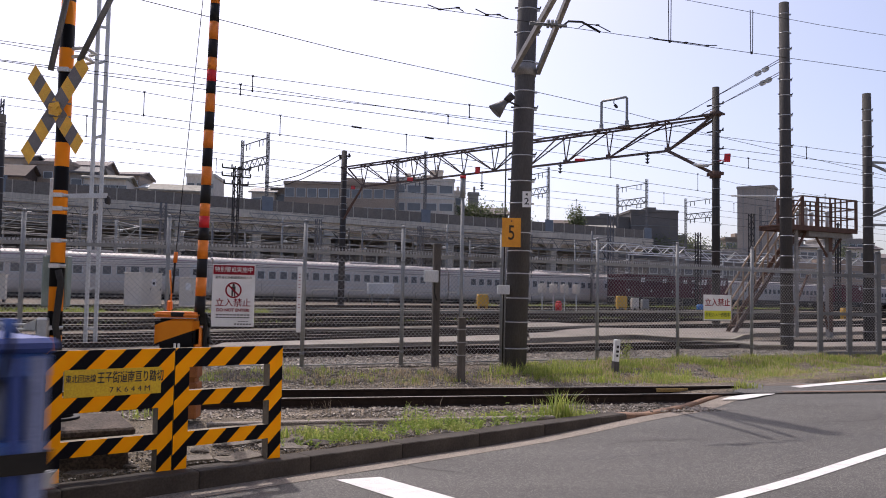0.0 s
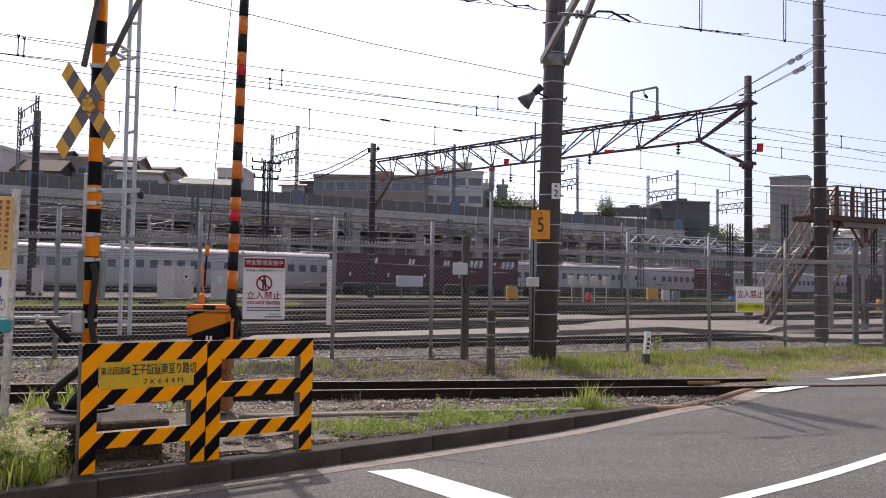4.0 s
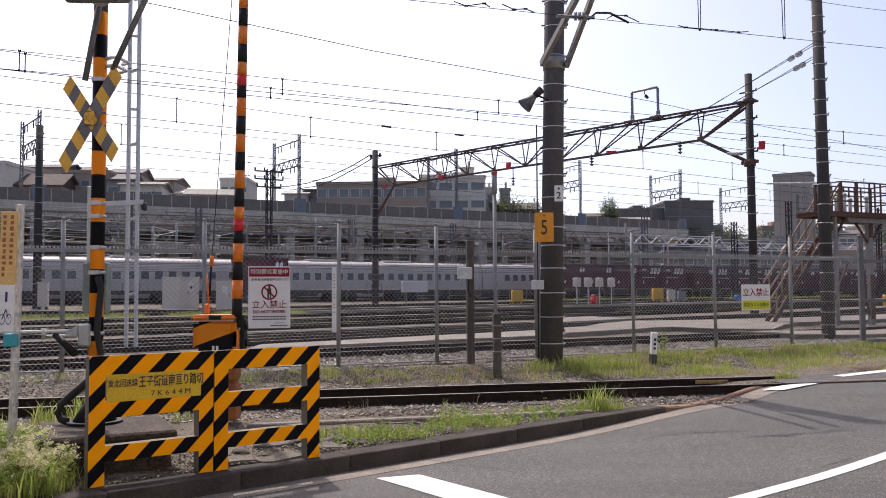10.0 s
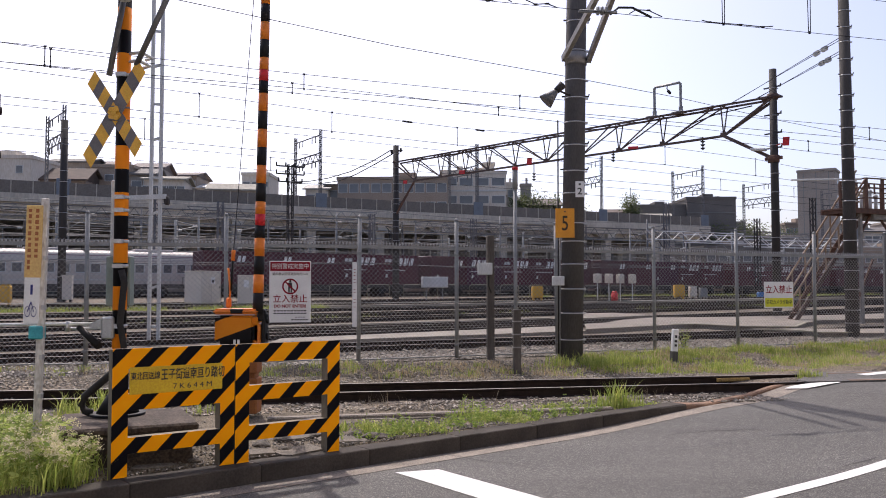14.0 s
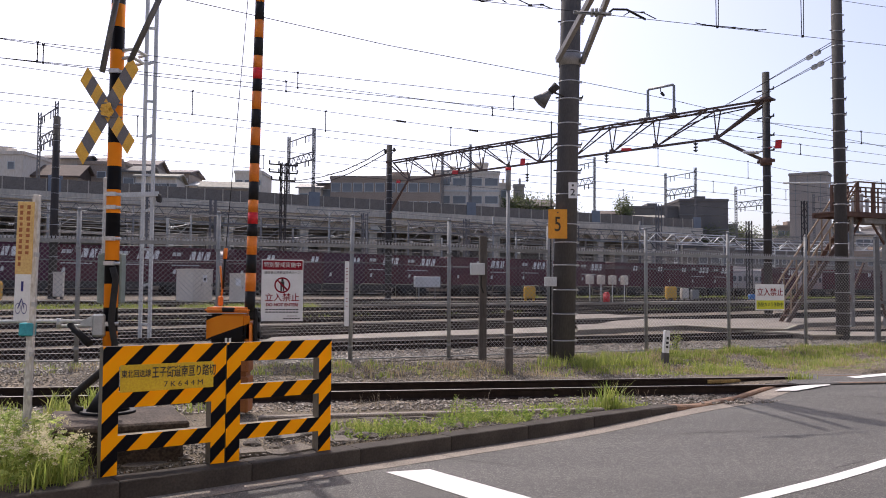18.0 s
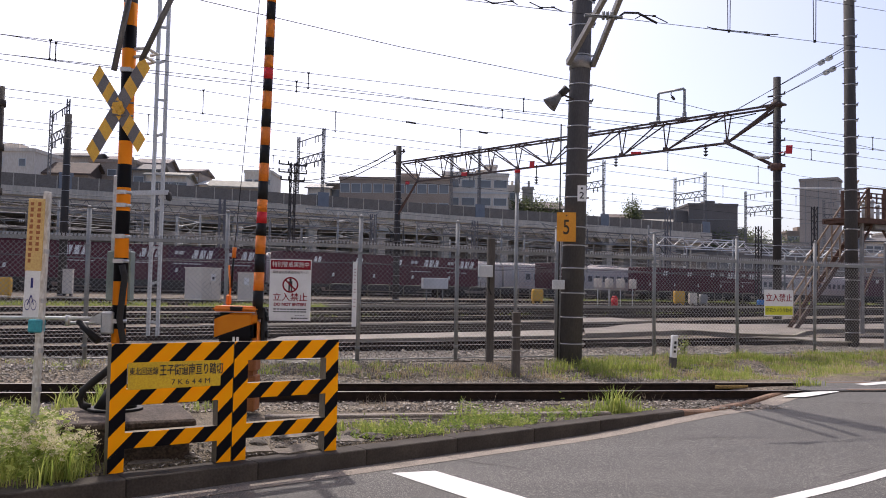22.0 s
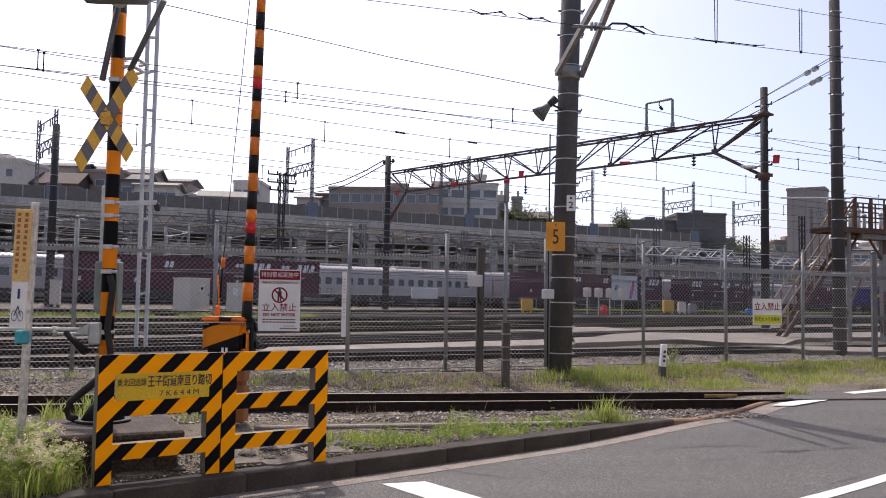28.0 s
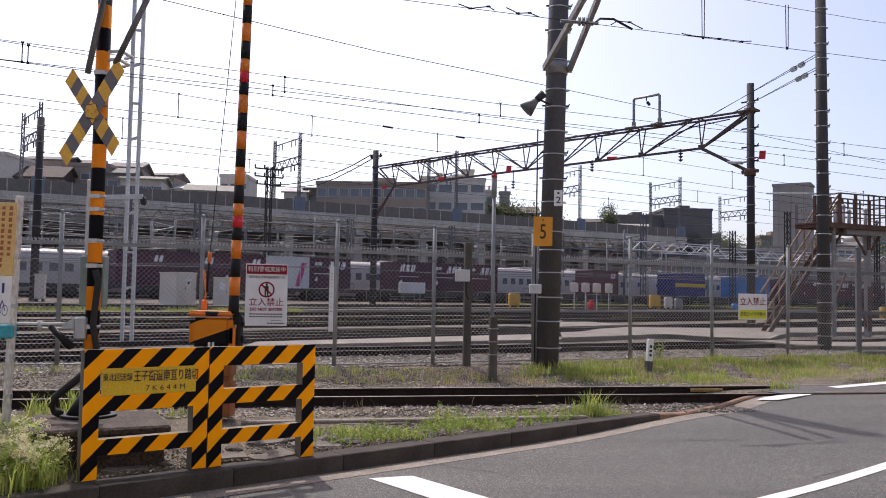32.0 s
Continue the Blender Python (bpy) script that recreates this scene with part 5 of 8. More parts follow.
def flat_bars(parent, mat, rows, y):
    """Plain bars in place of writing too small to read: x, z, width, height each."""
    for x, z, w, h in rows:
        bm = bmesh.new()
        box(bm, (w, 0.003, h), (x, y, z))
        part("text_bar", bm, mat, parent)


DIGITBROWN = material("faded_digit_brown", (0.06, 0.035, 0.015), (0.04, 0.025, 0.012), 0.6, bump=0)
FIVE = material("amber_plate", (0.78, 0.33, 0.02), (0.66, 0.27, 0.02), 0.5, scale=5)
text_plate("number_plate", (2.34, 17.9, 3.02), (0.4, 0.62), FIVE, "amber plate with a black digit strapped to the thick pole", "plate", [("5", 0.0, -0.02, 0.44, DIGITBROWN, 0.72, 0.003), ("■", 0, 0.24, 0.04, SIGNBLACK, 1, 0)])
text_plate("number_plate", (2.66, 17.92, 3.74), (0.18, 0.34), WHITEPAINT, "small white plate with a black digit on the thick pole", "plate", [("2", 0, -0.05, 0.2, SIGNBLACK, 1.1, 0.002), ("■", 0, 0.1, 0.06, SIGNBLACK, 1, 0)])

# keep-out notices on the fence
sg = text_plate("keep_out_sign", (-3.21, 16.55, 1.58), (0.80, 1.20), WHITEPAINT, "white no-entry notice with red heading and pictogram on the fence", "sign",
                [("立入禁止", 0, -0.15, 0.168, SIGNRED, 1.0, 0.0015), ("DO NOT ENTER!", 0, -0.285, 0.078, SIGNRED, 1.05, 0.0035)], rot=11)
bm = bmesh.new()
box(bm, (0.77, 0.004, 0.18), (0, -0.009, 0.49))
part("heading", bm, SIGNRED, sg, "dark red heading band")
lettering("特別警戒実施中", 0.112, WHITEPAINT, sg, pose(0, -0.014, 0.49), sx=0.92)
lettering("関係者以外鉄道用地内への", 0.062, SIGNBLACK, sg, pose(0, -0.01, 0.34), sx=0.93)
flat_bars(sg, SIGNBLACK, [(x, z, 0.05, 0.022) for z in (-0.375, -0.425) for x in (-0.29, -0.225, -0.16, -0.095, -0.03, 0.035, 0.1, 0.165, 0.23, 0.29)] + [(0.12 + 0.05 * k, -0.5, 0.035, 0.012) for k in range(4)] + [(0.05 + 0.055 * k, -0.55, 0.042, 0.022) for k in range(6)], -0.009)
bm = bmesh.new()
for i in range(24):
    a0, a1 = i * math.tau / 24, (i + 1) * math.tau / 24
    poly(bm, [(r * math.cos(a), 0, r * math.sin(a)) for r, a in ((0.155, a0), (0.155, a1), (0.125, a1), (0.125, a0))])
box(bm, (0.27, 0.003, 0.03), (0, 0, 0), Matrix.Rotation(radians(45), 4, "Y"))
part("ring", bm, SIGNRED, sg, "red prohibition ring", m=pose(0, -0.012, 0.1))
bm = bmesh.new()
box(bm, (0.075, 0.003, 0.11), (0, 0, 0.02))
box(bm, (0.03, 0.003, 0.1), (-0.022, 0, -0.07))
box(bm, (0.03, 0.003, 0.1), (0.022, 0, -0.07))
rod(bm, (0, -0.001, 0.1), (0, 0.001, 0.1), 0.024, seg=12)
part("pictogram", bm, SIGNBLACK, sg, m=pose(0, -0.009, 0.1))
s2 = text_plate("keep_out_sign", (8.2, 21.57, 1.48), (0.96, 0.66), WHITEPAINT, "white notice with red lettering over a yellow-green strip", "sign", [("立入禁止", 0, 0.12, 0.215, SIGNRED, 1.03, 0.002)], rot=24)
bm = bmesh.new()
box(bm, (0.91, 0.004, 0.22), (0, -0.009, -0.19))
part("strip", bm, LIMEPLATE, s2)
lettering("防犯カメラ作動中", 0.115, SIGNGREEN, s2, pose(0, -0.013, -0.19), sx=0.92)


# ---- posts and small things along the fence ----
def square_post(name, x, y, z0, z1, w, mat, label, category="post", lean=0.0, chamfer=0.01):
    root = empty(name, Matrix.Translation((x, y, z0)) @ pose(0, 0, 0, 0, lean, 8), label, category)
    bm = bmesh.new()
    box(bm, (w, w, z1 - z0 + 0.2), (0, 0, (z1 - z0) / 2 - 0.1), bevel=chamfer)
    part("shaft", bm, mat, root)
    return root


p1 = square_post("timber_post", 0.76, 17.9, 0.1, 2.75, 0.15, OLDWOOD, "tall weathered timber post with a grey box")
bm = bmesh.new()
box(bm, (0.3, 0.12, 0.25), (-0.14, -0.14, 1.95), bevel=0.01)
part("junction_box", bm, LIGHTGREY, p1, "light grey junction box")
bm = bmesh.new()
pipe(bm, [(-0.05, -0.12, 1.85), (-0.06, -0.12, 1.6), (0.0, -0.1, 1.45)], 0.014)
part("cable", bm, WIRE, p1)
p2 = square_post("timber_post", 1.21, 16.5, 0.0, 1.23, 0.145, OLDWOOD, "short weathered timber stump beside the track")
for z in (0.5, 0.75, 1.0):
    bm = bmesh.new()
    box(bm, (0.16, 0.16, 0.025), (0, 0, z))
    part("band", bm, LIGHTBROWN, p2)
bm = bmesh.new()
rod(bm, (0, 0, 0), (0, 0, 3.6), 0.038, seg=12)
rod(bm, (0, 0, 3.6), (0, 0, 4.0), 0.055, seg=12)
rod(bm, (0, 0, 4.0), (0, 0, 4.06), 0.06, seg=12, mi=1)
tagged(part("vent_pipe", bm, [GREYPAINT, REDPAINT], m=Matrix.Translation((1.24, 17.2, 0.05))), "thin grey steel pipe with a red cap", "pipe")
mk = square_post("marker_stub", 4.74, 18.5, 0.05, 0.76, 0.12, WHITEPAINT, "small white concrete marker post in the grass", lean=4)
bm = bmesh.new()
box(bm, (0.13, 0.13, 0.3), (0, 0, 0.08))
part("base", bm, POLECONC, mk, "dark grey base")
flat_bars(mk, SIGNBLACK, [(0, 0.55, 0.05, 0.06), (0, 0.45, 0.06, 0.05), (0, 0.36, 0.05, 0.05)], -0.073)
bm = bmesh.new()
box(bm, (0.09, 0.012, 1.3), (0, 0, 0), bevel=0.002)
lp = tagged(part("strip_sign", bm, WHITEPAINT, m=pose(-2.0, 16.98, 1.52, 0, 0, 11)), "narrow white upright notice strip on a fence post", "sign")
flat_bars(lp, SIGNRED, [(0, z, 0.035, 0.012) for z in (0.5, 0.44, 0.38, 0.3, 0.24, 0.1, 0.04, -0.1, -0.16, -0.25)], -0.008)


SPEAKERGREY = material("speaker_grey", (0.15, 0.147, 0.142), (0.11, 0.107, 0.104), 0.6, scale=6)


def loudspeaker():
    root = empty("loudspeaker", pose(2.06, 17.9, 5.72, 0, 0, 0), "grey horn loudspeaker bracketed to the thick pole", "loudspeaker")
    d = Vector((-0.72, 0.02, -0.7)).normalized()
    bm = bmesh.new()
    rod(bm, (0.12, 0, 0.12), Vector((0.12, 0, 0.12)) + d * 0.33, 0.055, 0.175, seg=20)
    part("horn", bm, SPEAKERGREY, root)
    bm = bmesh.new()
    rod(bm, Vector((0.12, 0, 0.12)) - d * 0.2, (0.12, 0, 0.12), 0.09, 0.07, seg=14)
    part("driver", bm, DARKPOLE, root)
    bm = bmesh.new()
    rod(bm, (0.16, 0, 0.13), (0.42, 0.1, 0.05), 0.022)
    part("bracket", bm, DARKPOLE, root)


loudspeaker()


# ---- level-crossing warning post ----
def warning_post():
    root = empty("crossing_signal_post", pose(-3.351, 8.462, 0.368) @ Matrix.Scale(0.8216, 4), "orange and black banded crossing signal post with a crossbuck", "crossing signal")
    bm = bmesh.new()
    rod(bm, (0, 0, 0), (0, 0, 5.6), 0.083, seg=20)
    ob = part("shaft", bm, POLEBAND, root)
    ob.matrix_basis = pose(0, 0, 0)
    # crossbuck: each board ends yellow, cut along the other board
    for k, ang, L in ((0, 56.5, 1.075), (1, -61, 1.335)):
        bm = bmesh.new()
        w, n = 0.163, 9
        sk = 0.046 if k else -0.046
        cols = []
        for i in range(n + 1):
            x = -L / 2 + L * i / n
            cols.append([bm.verts.new(c) for c in ((x - sk, 0, -w / 2), (x + sk, 0, w / 2), (x + sk, 0.008, w / 2), (x - sk, 0.008, -w / 2))])
        for i, (a, b) in enumerate(zip(cols, cols[1:])):
            for e in range(4):
                bm.faces.new((a[e], a[(e + 1) % 4], b[(e + 1) % 4], b[e])).material_index = i % 2
        bm.faces.new(cols[0][::-1]), bm.faces.new(cols[-1])
        bmesh.ops.recalc_face_normals(bm, faces=bm.faces)
        part("crossbuck_board", bm, [XYELLOW, XGREY], root, m=pose(-0.049, -0.14 - 0.012 * k, 3.65, 0, ang, 0))
    bm = bmesh.new()
    for px, pz, ry in ((-0.03, 0.05, 20), (0.03, 0.05, -20), (-0.03, -0.05, -20), (0.03, -0.05, 20), (0, 0, 0)):
        box(bm, (0.06, 0.02, 0.07), (-0.049 + px, -0.175, 3.65 + pz), pose(0, 0, 0, 0, ry, 0), bevel=0.008)
    part("hub_plate", bm, XYELLOW, root)
    for z in (3.57, 3.73):
        bm = bmesh.new()
        rod(bm, (-0.1, -0.19, z), (0.12, -0.1, z), 0.012)
        part("bolt", bm, XGREY, root)
    # lamp housing and its arms above
    bm = bmesh.new()
    box(bm, (0.66, 0.5, 0.22), (0.155, -0.5, 5.06), pose(0, 0, 0, 18, 0, 0), bevel=0.05)
    part("lamp_housing", bm, SPEAKERGREY, root, "dark grey lamp housing seen from below")
    bm = bmesh.new()
    rod(bm, (0.2, -0.54, 5.0), (0.2, -0.56, 4.945), 0.13, 0.1, seg=20)
    part("lens", bm, LIGHTGREY, root, "pale domed lens")
    for a, b in (((-0.14, -0.1, 4.13), (0.05, -0.15, 5.1)), ((0.2, -0.12, 4.25), (0.72, -0.5, 5.0))):
        bm = bmesh.new()
        rod(bm, a, b, 0.035, seg=10)
        part("arm", bm, SPEAKERGREY, root)
    for z, x in ((4.42, 0.35), (4.32, 0.32)):
        bm = bmesh.new()
        pipe(bm, [(0.07, -0.02, z), (x - 0.12, -0.05, z + 0.01), (x, 0.02, z - 0.05), (x - 0.1, 0.05, z - 0.06)], 0.022)
        part("clamp_arm", bm, LIGHTGREY, root)
    for z in (4.13, 2.62, 2.46, 2.08, 1.78, 1.05):
        bm = bmesh.new()
        rod(bm, (0, 0, z), (0, 0, z + 0.04), 0.092, seg=20)
        box(bm, (0.12, 0.04, 0.05), (0, -0.09, z + 0.02))
        part("band", bm, BANDSTEEL, root)
    bm = bmesh.new()
    box(bm, (0.3, 0.16, 0.62), (-0.08, 0.2, 1.62), bevel=0.015)
    part("cabinet", bm, GREENGREY, root, "grey-green relay cabinet")
    bm = bmesh.new()
    box(bm, (0.16, 0.12, 0.95), (-0.12, 0.22, 2.4), bevel=0.01)
    part("duct", bm, LIGHTGREY, root)
    bm = bmesh.new()
    pipe(bm, [(0.05, -0.1, 1.75), (0.09, -0.1, 1.6), (0.05, -0.11, 1.1), (0.1, -0.11, 0.85), (0.11, -0.1, 0.6)], 0.04, seg=10)
    part("cable_hose", bm, WIRE, root)
    bm = bmesh.new()
    pipe(bm, [(-0.28, -0.1, 0.03), (-0.36, -0.1, 0.06), (-0.40, -0.1, 0.13), (-0.37, -0.1, 0.23), (-0.24, -0.1, 0.34), (-0.12, -0.1, 0.44), (0.0, -0.1, 0.55)], 0.045, seg=10)
    part("cable_hose", bm, WIRE, root)
    bm = bmesh.new()
    rod(bm, (0.0, 0, 0.0), (0.0, 0, 0.03), 0.32, seg=28)
    rod(bm, (0, 0, 0.03), (0, 0, 0.3), 0.25, 0.09, seg=20)
    part("base_flange", bm, BLACK, root, "black flared base flange")
    bm = bmesh.new()
    rod(bm, (-0.49, -0.02, 1.06), (-0.2, -0.1, 0.83), 0.035, 0.05, seg=8)
    part("strut", bm, BLACK, root)
    bm = bmesh.new()
    box(bm, (0.15, 0.14, 0.27), (-0.1, -0.06, 1.05), bevel=0.02)
    for sy in (-0.13, 0.01):
        pts = [(-0.17, 1.17), (-0.31, 1.1), (-0.31, 1.06), (-0.17, 1.03)]
        face = [bm.verts.new((x, sy, z)) for x, z in pts]
        back = [bm.verts.new((x, sy + 0.012, z)) for x, z in pts]
        bm.faces.new(face), bm.faces.new(back[::-1])
        for i in range(4):
            bm.faces.new((face[i], face[(i + 1) % 4], back[(i + 1) % 4], back[i]))
    bmesh.ops.recalc_face_normals(bm, faces=bm.faces)
    part("terminal_box", bm, STEEL, root, "dull galvanised clamp box")
    for za, zb, xa, r in ((1.085, 1.1, -1.5, 0.02), (1.035, 1.05, -0.62, 0.017)):
        bm = bmesh.new()
        rod(bm, (xa, 0.02, za), (-0.15, -0.05, zb), r, seg=10)
        part("arm_pipe", bm, LIGHTGREY, root, "pale horizontal pipe")
    bm = bmesh.new()
    rod(bm, (-0.62, -0.02, 1.0), (-0.62, -0.02, 1.13), 0.028, seg=10)
    part("collar", bm, BANDSTEEL, root)


FOOTING = material("stained_footing", (0.092, 0.07, 0.054), (0.04, 0.031, 0.025), 0.95, scale=4, fine=40, bump=0.7, grain_amt=0.4)
GREENGREY = material("grey_green_paint", (0.22, 0.27, 0.25), (0.16, 0.2, 0.18), 0.55, scale=5)
warning_post()


def notice_stake():
    """A thin post at the end of the horizontal pipe, with a red notice on it."""
    root = empty("notice_stake", pose(-4.662, 8.5, -0.05), "thin grey post carrying a red notice board", "sign post")
    bm = bmesh.new()
    rod(bm, (0, 0, 0), (0, 0, 1.75), 0.035, seg=12)
    part("shaft", bm, STEEL, root)
    bm = bmesh.new()
    rod(bm, (0, 0, 1.75), (0, 0, 3.66), 0.034, seg=12)
    for z in (2.55, 3.0, 3.45):
        rod(bm, (0, 0, z), (0, 0, z + 0.07), 0.05, seg=12)
    part("upper_shaft", bm, DARKPOLE, root, "dark upper length of the post")
    bm = bmesh.new()
    box(bm, (0.16, 0.01, 0.36), (0, -0.045, 1.9), bevel=0.003)
    board = part("board", bm, REDPAINT, root, "red board with white lettering bars")
    flat_bars(board, WHITEPAINT, [(0.045, 2.04, 0.05, 0.05)] + [(0.045, 1.98 - 0.035 * k, 0.03, 0.018) for k in range(7)], -0.053)


notice_stake()
bm = bmesh.new()
box(bm, (1.12, 1.06, 0.5), (0, 0, 0.05), bevel=0.03)
box(bm, (1.19, 1.13, 0.075), (0, 0, 0.33), bevel=0.02)
bmesh.ops.subdivide_edges(bm, edges=bm.edges[:], cuts=2, use_grid_fill=True)
for v in bm.verts:
    v.co += Vector((noise.noise(v.co * 4), noise.noise(v.co * 4 + Vector((5, 0, 0))), noise.noise(v.co * 5) * 0.3)) * 0.03
tagged(part("footing", bm, FOOTING, m=pose(-3.17, 8.235, 0.0, 0, 0, 24)), "dark stained concrete footing under the signal post", "footing", kind="structure")


def gate_machine():
    root = empty("crossing_gate", pose(-2.85, 11.2, 0.0), "crossing gate with a raised orange and black boom", "crossing gate")
    g = striped("gate_stripes", (0.012, 0.012, 0.014), (0.68, 0.23, 0.02), 0.48, 0.5, rough=0.25, shift=0.09, slope=0.36)
    bm = bmesh.new()
    box(bm, (0.56, 0.4, 0.44), (0, 0, 1.1))
    bmesh.ops.bevel(bm, geom=bm.edges[:], offset=0.07, segments=4, affect="EDGES")
    part("motor_box", bm, g, root, "black motor box with an orange diagonal band")
    bm = bmesh.new()
    box(bm, (0.585, 0.425, 0.075), (0, 0, 1.325))
    bmesh.ops.bevel(bm, geom=bm.edges[:], offset=0.03, segments=3, affect="EDGES")
    lid = part("lid", bm, ORANGE, root, "orange lid with a black patch")
    bm = bmesh.new()
    box(bm, (0.17, 0.43, 0.06), (0.02, 0, 1.332), bevel=0.012)
    part("patch", bm, BLACK, lid)
    bm = bmesh.new()
    pipe(bm, [(-0.26, -0.2, 1.285), (-0.2, -0.212, 1.285), (0.2, -0.212, 1.285), (0.26, -0.2, 1.285)], 0.006)
    part("seal", bm, BANDSTEEL, root)
    bm = bmesh.new()
    box(bm, (0.1, 0.3, 0.3), (0.26, 0.02, 1.03), bevel=0.03)
    part("side_plate", bm, ORANGE, root)
    bm = bmesh.new()
    for z in (0.1, 0.36, 0.62):
        box(bm, (0.32, 0.3, 0.2), (0.12, 0, z), bevel=0.015)
    box(bm, (0.24, 0.24, 0.9), (0.12, 0.02, 0.45))
    part("stand", bm, RUSTORANGE, root, "rusty orange stand")
    bm = bmesh.new()
    box(bm, (0.05, 0.2, 0.42), (0.345, 0.0, 1.1), bevel=0.015)
    box(bm, (0.1, 0.12, 0.16), (0.32, -0.06, 1.28), bevel=0.02)
    rod(bm, (0.37, 0, 1.0), (0.4, 0, 1.0), 0.05, seg=10)
    rod(bm, (0.37, 0, 1.2), (0.4, 0, 1.2), 0.035, seg=10)
    part("boom_clamp", bm, BLACK, root)
    # boom, nearly upright
    arm = empty("boom", pose(0.275, -0.1, 1.31, 0, 0.9, 0))
    arm.parent = root
    z, k = 0.0, 0
    cols = [(0.26, BLACK), (0.24, ORANGE), (0.24, BLACK), (0.24, ORANGE), (0.165, BLACK), (0.15, REDPAINT), (0.165, ORANGE), (0.24, BLACK), (0.24, ORANGE), (0.24, BLACK), (0.24, ORANGE), (0.24, BLACK), (0.24, ORANGE), (0.165, BLACK), (0.15, REDPAINT), (0.165, ORANGE), (0.24, BLACK), (0.24, ORANGE), (0.24, BLACK), (0.24, ORANGE), (0.24, BLACK), (0.24, ORANGE)]
    for h, c in cols:
        bm = bmesh.new()
        r0, r1 = 0.068 - 0.002 * z, 0.068 - 0.002 * (z + h)
        rod(bm, (0, 0, z), (0, 0, z + h), r0, r1, seg=14)
        part("band", bm, c, arm)
        z += h
    bm = bmesh.new()
    pipe(bm, [(-0.15, 0.05, 1.37), (-0.13, 0.05, 1.6), (-0.16, 0.05, 1.9)], 0.013)
    box(bm, (0.07, 0.06, 0.14), (-0.15, 0.05, 1.44), bevel=0.02)
    part("lamp_stick", bm, ORANGE, root, "orange stick")
    bm = bmesh.new()
    pipe(bm, [(-0.12, 0.05, 1.6), (-0.1, 0.05, 2.02)], 0.014)
    part("insulator", bm, BLACK, root)
    bm = bmesh.new()
    pipe(bm, [(-0.1, 0.05, 2.02), (0.14, 0.05, 5.48), (0.24, 0.05, 6.9)], 0.005)
    part("guy_wire", bm, WIRE, root)
    bm = bmesh.new()
    rod(bm, (-0.1, 0.05, 2.0), (-0.09, 0.05, 2.14), 0.028)
    part("insulator", bm, ORANGE, root)
    flat_bars(root, WHITEPAINT, [(0.0, 0.93, 0.03, 0.07), (0.05, 0.93, 0.03, 0.07)], -0.204)


RUSTORANGE = material("rusty_orange", (0.34, 0.12, 0.03), (0.2, 0.07, 0.025), 0.8, scale=6)
gate_machine()


def lattice_mast():
    root = empty("ladder_mast", pose(-7.64, 21.5, 0.1), "pale galvanised ladder-like steel mast", "mast")
    for x in (-0.12, 0.12):
        bm = bmesh.new()
        beam(bm, (x, 0, 0), (x, 0, 11), 0.08, 0.08)
        part("upright", bm, LIGHTGREY, root)
    z = 0.6
    k = 0
    while z < 10.8:
        bm = bmesh.new()
        beam(bm, (-0.12, 0, z), (0.12, 0, z + (0.08 if k % 2 else -0.02)), 0.05, 0.06)
        part("rung", bm, LIGHTGREY, root)
        z += 0.95
        k += 1
    bm = bmesh.new()
    beam(bm, (-1.0, -0.09, 3.85), (0.3, -0.09, 3.9), 0.06, 0.12)
    part("cross_arm", bm, LIGHTGREY, root)
    bm = bmesh.new()
    rod(bm, (0.27, -0.1, 3.8), (0.31, 0.1, 3.8), 0.11, seg=14)
    bmesh.ops.scale(bm, vec=(0.45, 1, 1), space=Matrix.Translation((-0.29, 0, 0)), verts=bm.verts)
    part("weight", bm, DARKPOLE, root)


lattice_mast()


POSTWHITE = material("weathered_white_post", (0.66, 0.63, 0.58), (0.46, 0.43, 0.38), 0.7, scale=7, fine=50, streak=0.35, grain_amt=0.25)


